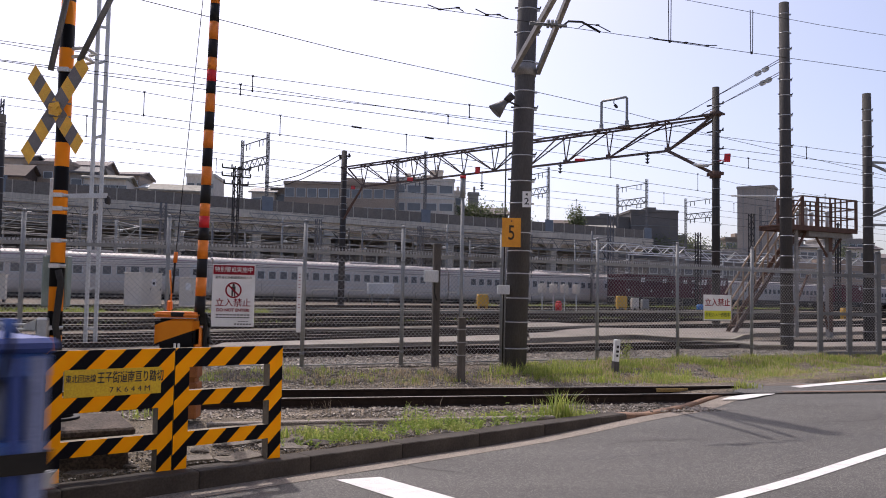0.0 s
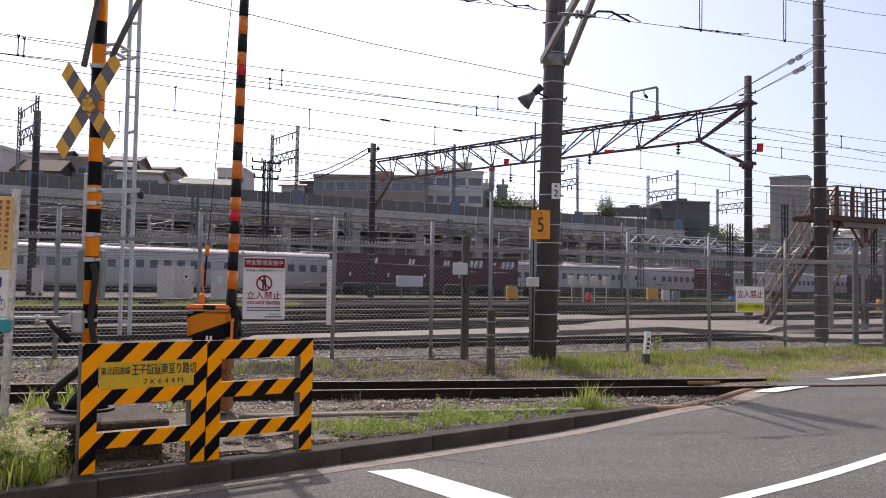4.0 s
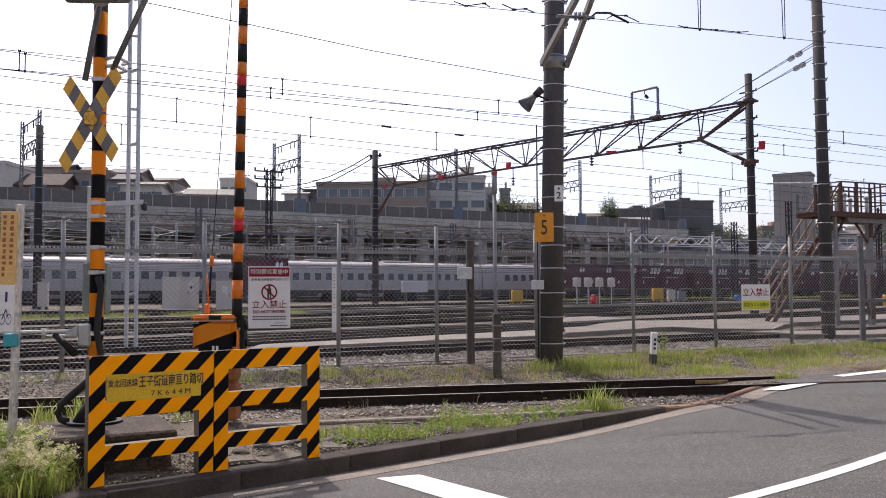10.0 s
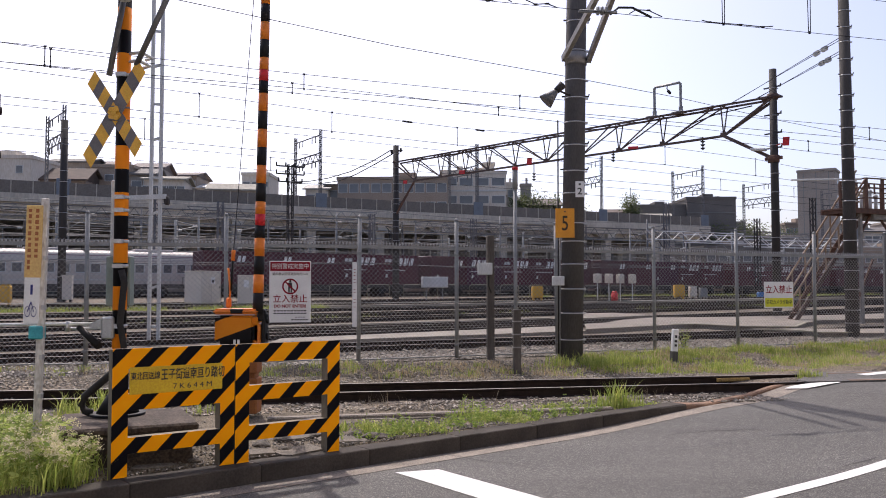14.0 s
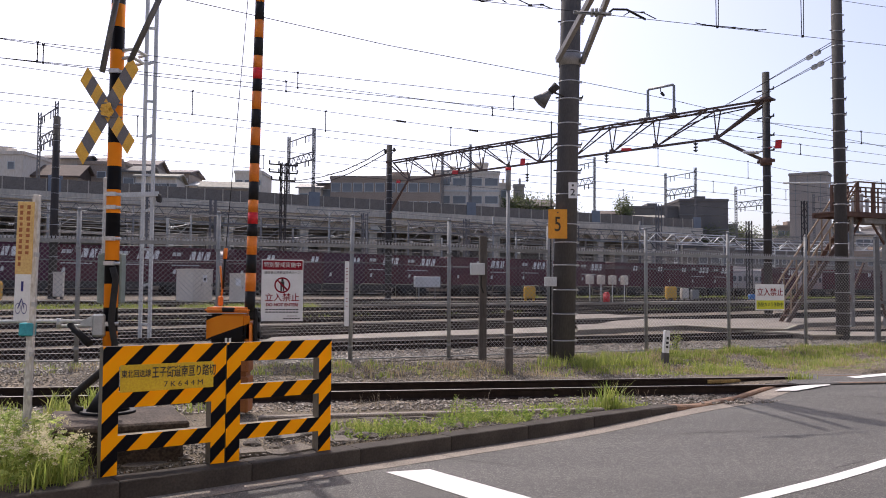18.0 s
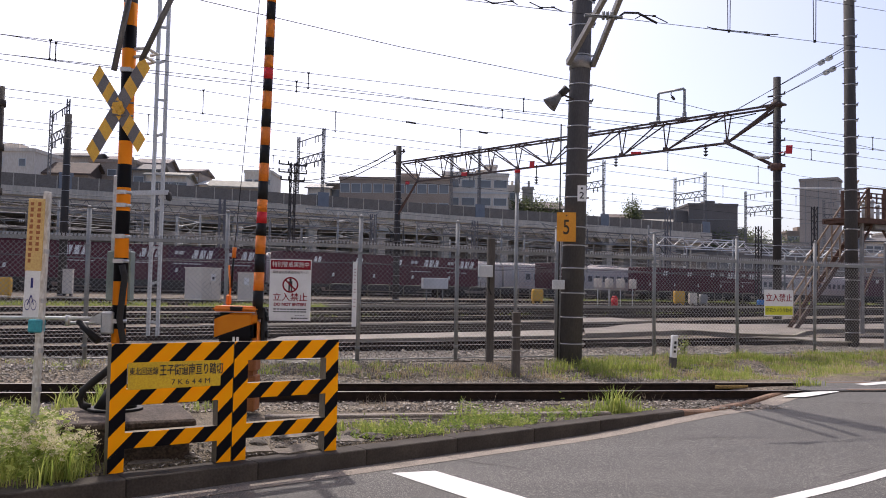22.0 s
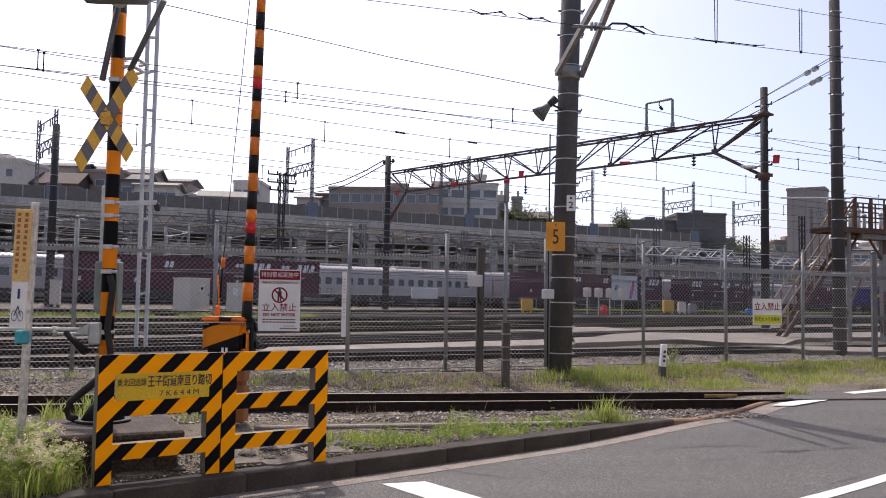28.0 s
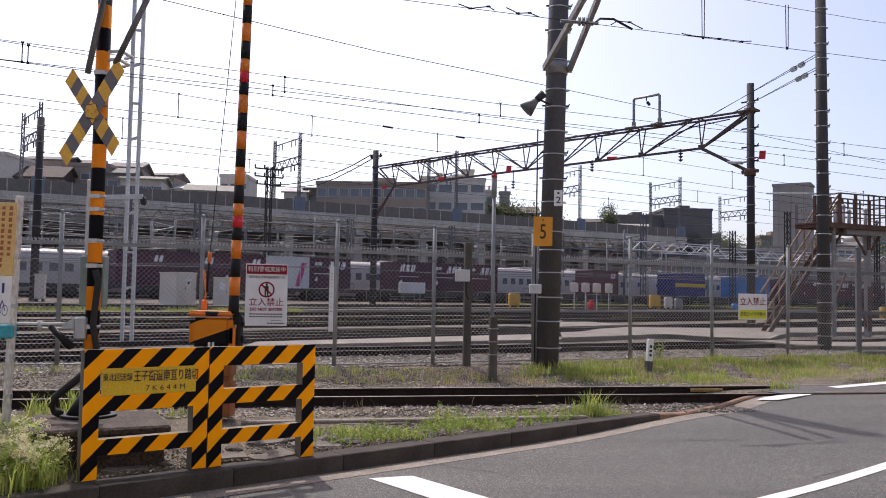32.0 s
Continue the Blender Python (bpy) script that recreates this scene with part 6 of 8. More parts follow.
def notice_post():
    root = empty("notice_post", pose(-3.8, 7.72, -0.05, 0, 0.9, 6), "white square post with yellow and white notice boards", "sign post")
    bm = bmesh.new()
    box(bm, (0.06, 0.06, 2.7), (0, 0, 1.15), bevel=0.006)
    part("shaft", bm, POSTWHITE, root)
    bm = bmesh.new()
    box(bm, (0.145, 0.012, 0.66), (-0.072, -0.05, 2.1), bevel=0.003)
    part("board", bm, BUFF, root, "buff yellow board with red lettering bars")
    bm = bmesh.new()
    box(bm, (0.135, 0.012, 0.42), (-0.072, -0.05, 1.56), bevel=0.003)
    part("board", bm, WHITEPAINT, root, "white board with a bicycle picture")
    for k, x in enumerate((-0.107, -0.045)):
        for i in range(11 - 2 * k):
            z = 2.38 - 0.052 * i
            r = random.Random(60 + i * 3 + k)
            flat_bars(root, NOTICERED, [(x + r.uniform(-0.003, 0.003), z, r.uniform(0.022, 0.034), r.uniform(0.026, 0.038))], -0.058)
    bm = bmesh.new()
    for x in (-0.13, -0.075):
        for i in range(14):
            a0, a1 = i * math.tau / 14, (i + 1) * math.tau / 14
            poly(bm, [(x + r * math.cos(a) * 0.5, 0, 1.46 + r * math.sin(a)) for r, a in ((0.05, a0), (0.05, a1), (0.042, a1), (0.042, a0))])
    beam(bm, (-0.13, 0, 1.46), (-0.1, 0, 1.55), 0.004, 0.008)
    beam(bm, (-0.075, 0, 1.46), (-0.1, 0, 1.55), 0.004, 0.008)
    box(bm, (0.02, 0.003, 0.09), (-0.1, 0, 1.66))
    part("picture", bm, NAVY, root, m=pose(0.028, -0.06, 0))
    bm = bmesh.new()
    box(bm, (0.12, 0.11, 0.12), (-0.03, 0, 1.27), bevel=0.01)
    part("band_label", bm, TEAL, root, "teal wrap-round label")
    for z in (1.95, 1.5, 1.05, 0.7, 0.4):
        bm = bmesh.new()
        box(bm, (0.03, 0.06, 0.04), (0.03, -0.03, z))
        part("bracket", bm, BANDSTEEL, root)


NOTICERED = material("faded_notice_red", (0.40, 0.13, 0.04), (0.33, 0.11, 0.04), 0.6, bump=0)
BUFF = material("buff_board", (0.74, 0.50, 0.19), (0.62, 0.41, 0.15), 0.6, scale=6)
notice_post()


# ---- gate in the fence, far end ----
GATEGREY = material("gate_grey_paint", (0.15, 0.155, 0.1581), (0.11, 0.113, 0.1163), 0.55, scale=5)


def fence_gate():
    root = empty("yard_gate", Matrix(), "grey steel double gate in the chain-link fence", "gate")
    for x, y in ((11.79, 23.3), (12.79, 23.6), (13.79, 23.85)):
        bm = bmesh.new()
        box(bm, (0.125, 0.125, 3.0), (x, y, 1.62), bevel=0.01)
        rod(bm, (x, y, 3.12), (x, y, 3.18), 0.09, 0.05, seg=8)
        part("post", bm, GATEGREY, root)
    for a, b in (((11.79, 23.3), (12.79, 23.6)), ((12.79, 23.6), (13.79, 23.85))):
        for z in (0.25, 1.35, 2.45):
            bm = bmesh.new()
            beam(bm, (*a, z), (*b, z), 0.06, 0.09)
            part("rail", bm, GATEGREY, root)
        ang = math.atan2(b[1] - a[1], b[0] - a[0])
        part("mesh_panel", chain_link(math.hypot(b[0] - a[0], b[1] - a[1]), 2.1), LINK, root, m=Matrix.Translation((*a, 0.3)) @ Matrix.Rotation(ang, 4, "Z"))


fence_gate()


# ---- things in the yard ----
CABGREY = material("cabinet_grey", (0.70, 0.64, 0.545), (0.57, 0.52, 0.445), 0.65, scale=3, streak=0.3, grain_amt=0.2, spec=0.2)


def cabinet(x, y, z, w, d, h, mat, label, rot=12, legs=True):
    root = empty("equipment_cabinet", pose(x, y, z, 0, 0, rot), label, "cabinet", "trackside cabinets")
    bm = bmesh.new()
    box(bm, (w, d, h), (0, 0, h / 2 + (0.15 if legs else 0)), bevel=0.02)
    part("body", bm, mat, root)
    bm = bmesh.new()
    box(bm, (w + 0.08, d + 0.08, 0.05), (0, 0, h + (0.17 if legs else 0.02)), bevel=0.01)
    part("roof", bm, mat, root)
    n = max(1, round(w / 0.6))
    for i in range(n):
        bm = bmesh.new()
        box(bm, (w / n - 0.04, 0.02, h - 0.08), (-w / 2 + (i + 0.5) * w / n, -d / 2 - 0.008, h / 2 + (0.15 if legs else 0)))
        dr = part("door", bm, mat, root)
        bm = bmesh.new()
        box(bm, (0.03, 0.03, 0.12), (-w / 2 + (i + 0.85) * w / n, -d / 2 - 0.03, h / 2 + 0.15))
        part("handle", bm, DARKPOLE, dr)
    if legs:
        for sx in (-1, 1):
            bm = bmesh.new()
            box(bm, (0.1, d * 0.9, 0.3), (sx * (w / 2 - 0.1), 0, 0.02))
            part("leg", bm, DARKPOLE, root)
    return root


c = cabinet(-14.3, 48.0, yard_z(-14.3, 48.0), 1.3, 1.6, 1.75, CABGREY, "light grey trackside cabinet set askew beyond the fence", rot=52)
flat_bars(c, WHITEPAINT, [(0.1, 1.4, 0.28, 0.4)], -0.83)
flat_bars(c, SIGNBLACK, [(0.1, 1.36, 0.15, 0.16)], -0.834)
c = cabinet(-11.8, 47.8, yard_z(-11.8, 47.8), 0.85, 0.8, 1.55, CABGREY, "light grey narrow trackside cabinet beyond the fence")
flat_bars(c, WHITEPAINT, [(0.05, 1.25, 0.28, 0.4)], -0.43)
cabinet(-22.6, 49.3, yard_z(-22.6, 49.3) + 0.0, 0.55, 0.4, 1.4, CABGREY, "light grey junction cabinet by a dark pole")
AMBER = material("amber_paint", (0.72, 0.42, 0.06), (0.58, 0.33, 0.05), 0.6, scale=4)
for x, y, w, h, mat, lab in ((5.85, 60.0, 0.8, 1.0, AMBER, "amber yellow box on the ballast"), (17.4, 66.0, 0.85, 1.08, AMBER, "amber yellow box on the ballast"), (32.2, 60.0, 0.6, 0.75, AMBER, "amber yellow crate by the tower leg"), (-23.55, 44.0, 0.78, 1.1, AMBER, "amber yellow box near the fence"),
                            (11.1, 59.0, 0.45, 0.8, REDPAINT, "bright red canister on the ballast"), (18.6, 66.5, 0.6, 0.95, CABGREY, "pale grey switch machine beside the track"), (19.5, 66.8, 0.6, 0.85, GREYPAINT, "grey switch machine beside the track"), (25.3, 70.0, 0.9, 0.5, BLUEPAINT, "blue bundle lying on the ballast")):
    z = yard_z(x, y)
    bm = bmesh.new()
    if mat is REDPAINT:
        rod(bm, (0, 0, 0.1), (0, 0, h * 0.8), w / 2, seg=16)
        rod(bm, (0, 0, h * 0.8), (0, 0, h), w / 2, w * 0.25, seg=16)
        for k in (-1, 1):
            rod(bm, (k * w * 0.42, 0, -0.03), (k * w * 0.3, 0, 0.15), 0.03, seg=6)
    else:
        box(bm, (w, 0.4, h * 0.8), (0, 0, h * 0.6), bevel=0.05)
        box(bm, (w * 0.9, 0.36, 0.06), (0, 0, h + 0.02), bevel=0.02)
        for k in (-1, 1):
            box(bm, (0.1, 0.3, h * 0.25), (k * w * 0.36, 0, h * 0.12))
    tagged(part("trackside_box", bm, mat, m=pose(x, y, z, 0, 0, 10)), lab, "box", "trackside boxes")
for i, x in enumerate((10.1, 10.9, 11.7, 12.55)):
    root = empty("relay_box", pose(x, 60.0, yard_z(x, 60.0)), "white relay box on a thin post", "relay box", "relay boxes in a row")
    bm = bmesh.new()
    rod(bm, (0, 0, -0.05), (0, 0, 1.35), 0.04)
    part("post", bm, LIGHTGREY, root)
    bm = bmesh.new()
    box(bm, (0.46 if i < 3 else 0.4, 0.4, 0.62), (0, 0, 1.62), bevel=0.02)
    bmesh.ops.rotate(bm, matrix=Matrix.Rotation(radians(38), 3, "Z"), verts=bm.verts)
    box(bm, (0.3, 0.3, 0.05), (0, 0, 1.955), bevel=0.01)
    part("box", bm, CABGREY, root)
bm = bmesh.new()
box(bm, (1.85, 0.5, 0.76), (0, 0, 0.38), bevel=0.03)
tagged(part("trackside_box", bm, CONTWHITE, m=pose(-1.4, 60.0, 1.8, 0, 0, 20)), "long white box on posts beside the freight line", "box", "trackside boxes")
stand = empty("box_stand", pose(-1.4, 60.0, 1.8, 0, 0, 20), "grey steel stand under the long white box", "stand")
for x in (-0.6, 0.6):
    bm = bmesh.new()
    rod(bm, (x, 0, -1.1), (x, 0, 0.0), 0.05)
    part("leg", bm, GREYPAINT, stand)


def hoop_rail(x, y, z, rot):
    root = empty("hoop_rail", pose(x, y, z, 0, 0, rot), "low pale steel hoop barrier beside the freight line", "barrier", "hoop barriers")
    bm = bmesh.new()
    pipe(bm, [(-0.95, 0, -0.2), (-0.95, 0, 0.75), (-0.8, 0, 0.9), (0.8, 0, 0.9), (0.95, 0, 0.75), (0.95, 0, -0.2)], 0.026)
    part("hoop", bm, PALEPIPE, root)


PALEPIPE = material("pale_yellow_pipe", (0.36, 0.335, 0.25), (0.26, 0.24, 0.18), 0.6, scale=6)
for i in range(16):
    s = -14 + i * 3.1
    p = F_P0 + F_DIR * s - F_NRM * 6.0
    hoop_rail(p.x, p.y, yard_z(p.x, p.y) + 0.1, F_ANG)
WALKWAY = material("walkway_concrete", (0.28, 0.25, 0.21), (0.16, 0.14, 0.117), 0.9, scale=1.2, fine=30, bump=0.4, grain_amt=0.4)
# flat walkways between the yard tracks
def sheet(name, pairs, lift, mat, label, category, across=5):
    """A thin paved sheet over the yard between a near and a far edge, with a skirt at its near side."""
    bm = bmesh.new()
    rows = []
    for (a, b), (c, d) in zip(pairs, pairs[1:]):
        for i in range(4):
            p, q = Vector(a).lerp(Vector(c), i / 4), Vector(b).lerp(Vector(d), i / 4)
            rows.append((p, q))
    rows.append((Vector(pairs[-1][0]), Vector(pairs[-1][1])))
    grid = []
    for p, q in rows:
        line = [bm.verts.new((p.x, p.y, yard_z(p.x, p.y) - 0.05))]
        for k in range(across + 1):
            v = p.lerp(q, k / across)
            line.append(bm.verts.new((v.x, v.y, yard_z(v.x, v.y) + lift)))
        line.append(bm.verts.new((q.x, q.y, yard_z(q.x, q.y) - 0.05)))
        grid.append(line)
    for a, b in zip(grid, grid[1:]):
        for k in range(len(a) - 1):
            bm.faces.new((a[k], b[k], b[k + 1], a[k + 1]))
    bmesh.ops.recalc_face_normals(bm, faces=bm.faces)
    tagged(part(name, bm, mat), label, category, kind="structure")


sheet("walkway", [((x, 24.05 + 0.63 * x), (x, 26.2 + 0.8 * x)) for x in (-4.6, -3.4, -1.5, 0.5, 2.5, 4.12)], 0.1, WALKWAY, "pale concrete walkway between yard tracks", "walkway")
sheet("cable_trough", [((x, 51.0 + 0.66 * x), (x, 51.6 + 0.66 * x)) for x in (-9.0, -2.0, 6.0, 14.0, 24.0, 36.0)], 0.12, WALKWAY, "pale concrete cable trough between yard tracks", "trough", 1)
sheet("cable_trough", [((x, 32.6 + 0.76 * x), (x, 33.0 + 0.76 * x)) for x in (-8.0, -4.0, 0.0, 4.0)], 0.12, WALKWAY, "narrow pale cable trough between yard tracks", "trough", 1)
# brown paved service way across the yard tracks, with a pale worn edge
PAVING = material("yard_paving", (0.245, 0.215, 0.18), (0.15, 0.13, 0.108), 0.92, scale=0.9, fine=30, bump=0.5, grain_amt=0.45)
WAY = [((4.12, 26.65), (4.5, 29.5)), ((5.6, 27.8), (5.5, 30.7)), ((6.3, 28.4), (6.7, 33.6)), ((6.9, 28.9), (8.4, 35.9)), ((8.4, 30.0), (9.6, 36.0)), ((9.56, 28.81), (12.2, 36.9)), ((11.41, 28.71), (15.25, 38.34)), ((12.89, 31.38), (16.3, 38.8)), ((14.38, 33.41), (16.84, 39.1)), ((17.72, 35.24), (20.96, 41.68)), ((26.0, 41.0), (30.0, 47.5))]
sheet("yard_paving", WAY, 0.15, PAVING, "brown paved service way laid across the yard tracks", "paving", 8)
sheet("yard_paving", [((9.6, 27.5), (9.8, 27.6)), ((10.69, 26.89), (11.29, 28.3)), ((11.11, 25.82), (12.13, 28.18)), ((13.24, 26.05), (14.49, 28.52)), ((18.0, 28.0), (19.5, 31.0))], 0.13, PAVING, "worn paved verge of the yard behind the fence", "paving", 3)
sheet("yard_paving", [((4.2, 34.2), (4.4, 36.0)), ((5.4, 34.9), (6.1, 39.3)), ((6.7, 36.1), (7.5, 40.2)), ((7.9, 37.1), (8.1, 39.2)), ((8.9, 38.0), (8.92, 38.2))], 0.15, PAVING, "brown paved patch tapering between two yard tracks", "paving", 4)
for line in (((7.5, 29.4), (8.4, 29.95), (9.56, 28.76), (10.4, 28.72)), ((10.5, 28.66), (11.41, 28.66), (12.7, 31.0)), ((9.6, 27.44), (10.69, 26.84), (11.11, 25.76), (12.0, 25.85))):
    bm = bmesh.new()
    for (xa, ya), (xb, yb) in zip(line, line[1:]):
        beam(bm, (xa, ya, yard_z(xa, ya) + 0.155), (xb, yb, yard_z(xb, yb) + 0.155), 0.1, 0.03)
    tagged(part("paving_edge", bm, PALEPIPE), "pale yellow worn edge line of the service way", "road marking", kind="structure")
# low concrete edging between kerb and track
bm = bmesh.new()
box(bm, (4.6, 0.14, 0.3), (0, 0, -0.1), bevel=0.015)
tagged(part("track_edging", bm, GUTTER, m=Matrix.Translation((-0.1, 11.18, -0.035)) @ Matrix.Rotation(math.atan(0.22), 4, "Z")), "low worn concrete edging along the track", "edging", kind="structure")


def platform_tower():
    root = empty("platform_tower", pose(15.78, 33.0, 0.2, 0, 0, 23.3), "rusty steel lookout platform with railings and a steep stair", "platform")
    dk = 4.55
    L, W = 3.54, 1.3
    bm = bmesh.new()
    box(bm, (L + 0.7, W, 0.06), (L / 2 - 0.35, W / 2, dk))
    part("deck", bm, RUST, root)
    for y in (0.03, W - 0.03):
        bm = bmesh.new()
        beam(bm, (-0.7, y, dk - 0.09), (L, y, dk - 0.09), 0.08, 0.16)
        part("frame", bm, RUST, root)
    for k in range(6):
        bm = bmesh.new()
        beam(bm, (-0.6 + k * 0.8, 0, dk - 0.1), (-0.6 + k * 0.8, W, dk - 0.1), 0.06, 0.12)
        part("joist", bm, RUST, root)
    for y in (0.25, 0.95):
        bm = bmesh.new()
        beam(bm, (0.9, y, dk - 0.27), (L - 0.05, y, dk - 0.27), 0.12, 0.2)
        part("underbeam", bm, LIGHTBROWN, root, "pale steel underbeam")
    posts = (0.35, 1.22, 1.95, 2.25, 2.58, 2.95, 3.5)
    for k, x in enumerate(posts):
        for y in (0.03, W - 0.03):
            w = 0.095 if k in (0, 1, 6) else 0.05
            bm = bmesh.new()
            beam(bm, (x, y, dk), (x, y, dk + 1.22), w, w)
            part("baluster", bm, RUST, root)
    for z in (0.45, 0.85, 1.22):
        for a, b in (((0.35, 0.03), (L, 0.03)), ((0.35, W - 0.03), (L, W - 0.03)), ((L - 0.03, 0), (L - 0.03, W)), ((0.35, 0.05), (0.35, W))):
            bm = bmesh.new()
            beam(bm, (*a, dk + z), (*b, dk + z), 0.05, 0.05)
            part("rail", bm, RUST, root)
    for a, b in (((0.35, 0.03, dk + 1.22), (-0.25, 0.03, dk + 0.55)), ((-0.25, 0.03, dk + 0.55), (-0.25, 0.03, dk))):
        bm = bmesh.new()
        beam(bm, a, b, 0.05, 0.05)
        part("rail", bm, RUST, root)
    bm = bmesh.new()
    rod(bm, (-2.6, 0.9, dk + 1.1), (0.3, 0.2, dk + 1.2), 0.035)
    part("pipe_rail", bm, LIGHTGREY, root, "pale pipe rail reaching out from the deck")
    for x, y, h in ((0.55, 0.85, 0.75), (0.85, 0.7, 0.6), (1.55, 0.9, 0.8), (1.75, 0.8, 0.6), (2.7, 0.8, 0.7)):
        bm = bmesh.new()
        rod(bm, (x, y, dk), (x, y, dk + h), 0.07, seg=10)
        rod(bm, (x, y, dk + h), (x, y, dk + h + 0.12), 0.12, 0.05, seg=10)
        part("floodlight", bm, LIGHTGREY, root, "small grey lamp on the deck")
    leg = (2.35, 0.45)
    bm = bmesh.new()
    beam(bm, (*leg, -0.2), (*leg, dk - 0.3), 0.2, 0.2)
    part("leg", bm, LIGHTBROWN, root, "pale leg with rust patches")
    for z0, z1 in ((0.3, 2.1), (3.6, 4.2)):
        bm = bmesh.new()
        beam(bm, (leg[0], leg[1] - 0.1, z0), (leg[0], leg[1] - 0.1, z1), 0.205, 0.03)
        part("rust_patch", bm, RUST, root)
    bm = bmesh.new()
    beam(bm, (0.35, 0.35, -0.2), (0.35, 0.35, dk - 0.1), 0.12, 0.12)
    part("leg", bm, LIGHTBROWN, root, "thin pale leg")
    for a, b in (((*leg, 3.3), (1.6, 0.45, dk - 0.36)), ((*leg, 3.3), (3.1, 0.45, dk - 0.36)), ((0.35, 0.35, 3.6), (0.95, 0.35, dk - 0.12)), ((-0.1, 0.35, 0.6), (1.1, 0.45, 2.6)), ((*leg, 0.2), (1.7, 0.45, 2.3))):
        bm = bmesh.new()
        beam(bm, a, b, 0.07, 0.07)
        part("brace", bm, RUST, root)
    # steep stair rising from the yard to the landing
    back = Matrix.Rotation(radians(-23.3), 4, "Z")
    lo, hi = back @ Vector((-2.45, 0.5, 0.1)), back @ Vector((0.45, 0.5, dk))
    side = back @ Vector((0.1, 0.95, 0))
    for y, rails in ((0, (1.05,)), (1, (1.05, 1.7))):
        bm = bmesh.new()
        beam(bm, lo + side * y, hi + side * y, 0.06, 0.16)
        part("stringer", bm, RUST if y else TRUSSDARK, root)
        for h in rails:
            bm = bmesh.new()
            beam(bm, lo + side * y + Vector((0, 0, h)), hi + side * y + Vector((0, 0, h)), 0.05, 0.06)
            part("handrail", bm, TANPAINT, root, "tan painted handrail")
        for k in (0.08, 0.26, 0.44, 0.62, 0.8, 0.97):
            bm = bmesh.new()
            c = lo + (hi - lo) * k + side * y
            beam(bm, c, c + Vector((0, 0, rails[-1])), 0.045, 0.045)
            part("stanchion", bm, TANPAINT, root)
    for k in range(17):
        c = lo + (hi - lo) * (k + 0.5) / 17
        bm = bmesh.new()
        box(bm, (0.22, 0.92, 0.03), c + side * 0.5, back)
        part("tread", bm, RUST, root)


TANPAINT = material("tan_paint", (0.34, 0.26, 0.18), (0.25, 0.17, 0.11), 0.7, scale=5)
platform_tower()


FADEDBEAM = material("dull_beam_steel", (0.2, 0.195, 0.19), (0.13, 0.127, 0.123), 0.7, 0.2, scale=1.5)


def lattice_beam(name, a, b, depth, mat, label, n=24, r=0.05):
    a, b = Vector(a), Vector(b)
    d = b - a
    root = empty(name, Matrix.Translation(a) @ Matrix.Rotation(math.atan2(d.y, d.x), 4, "Z"), label, "lattice beam", "lattice beams over the yard")
    L = d.length
    for z in (0, depth):
        bm = bmesh.new()
        beam(bm, (0, 0, z), (L, 0, z), r * 1.6, r * 1.6)
        part("chord", bm, mat, root)
    bm = bmesh.new()
    for i in range(n):
        x0, x1 = L * i / n, L * (i + 1) / n
        beam(bm, (x0, 0, 0 if i % 2 else depth), (x1, 0, depth if i % 2 else 0), r, r)
    part("lacing", bm, mat, root)


lattice_beam("lattice_beam", (-1.31, 88.0, 7.64), (11.11, 92.0, 8.38), 0.7, FADEDBEAM, "grey lattice beam before the viaduct", 26, 0.05)
lattice_beam("lattice_beam", (-38.56, 84.0, 8.98), (-36.29, 90.0, 10.52), 0.7, FADEDBEAM, "dark lattice catwalk before the viaduct", 10, 0.06)
lattice_beam("lattice_beam", (-28.51, 88.0, 9.43), (-21.82, 92.0, 10.22), 0.7, FADEDBEAM, "grey lattice beam before the viaduct", 10, 0.05)


def mast(name, x, y, z0, z1, w, mat, label, arms=()):
    root = empty(name, pose(x, y, z0, 0, 0, 30), label, "mast", "masts behind the yard")
    bm = bmesh.new()
    for sx in (-1, 1):
        for sy in (-1, 1):
            beam(bm, (sx * w / 2, sy * w / 2, 0), (sx * w / 2, sy * w / 2, z1 - z0), w * 0.22, w * 0.22)
    n = int((z1 - z0) / (w * 1.6))
    for i in range(n):
        za, zb = (z1 - z0) * i / n, (z1 - z0) * (i + 1) / n
        s = 1 if i % 2 else -1
        beam(bm, (-s * w / 2, -w / 2, za), (s * w / 2, -w / 2, zb), w * 0.13, w * 0.13)
        beam(bm, (-w / 2, -s * w / 2, za), (-w / 2, s * w / 2, zb), w * 0.13, w * 0.13)
    part("lattice", bm, mat, root)
    for z, l in arms:
        bm = bmesh.new()
        beam(bm, (-l / 2, 0, z - z0), (l / 2, 0, z - z0), 0.1, 0.12)
        for k in range(4):
            rod(bm, (-l / 2 + l * k / 3, 0, z - z0), (-l / 2 + l * k / 3, 0, z - z0 + 0.35), 0.07)
        part("cross_arm", bm, mat, root)


FADED = material("weathered_mast_steel", (0.17, 0.17, 0.175), (0.11, 0.11, 0.115), 0.7, 0.2, scale=1.5)
lattice_beam("lattice_beam", (-36, 66, 7.6), (-22, 72, 8.0), 0.9, FADED, "grey lattice beam over the tracks before the viaduct")
lattice_beam("lattice_beam", (-22, 74, 7.4), (-8, 82, 7.2), 1.0, FADED, "grey lattice beam over the tracks before the viaduct")
lattice_beam("lattice_beam", (-4.0, 84, 7.4), (26, 99, 7.6), 1.1, FADED, "grey lattice beam over the tracks before the viaduct", 40)
lattice_beam("lattice_beam", (20, 88, 6.9), (32, 94, 6.4), 0.9, WHITEPAINT, "white tubular lattice beam over the far tracks", 12, 0.06)
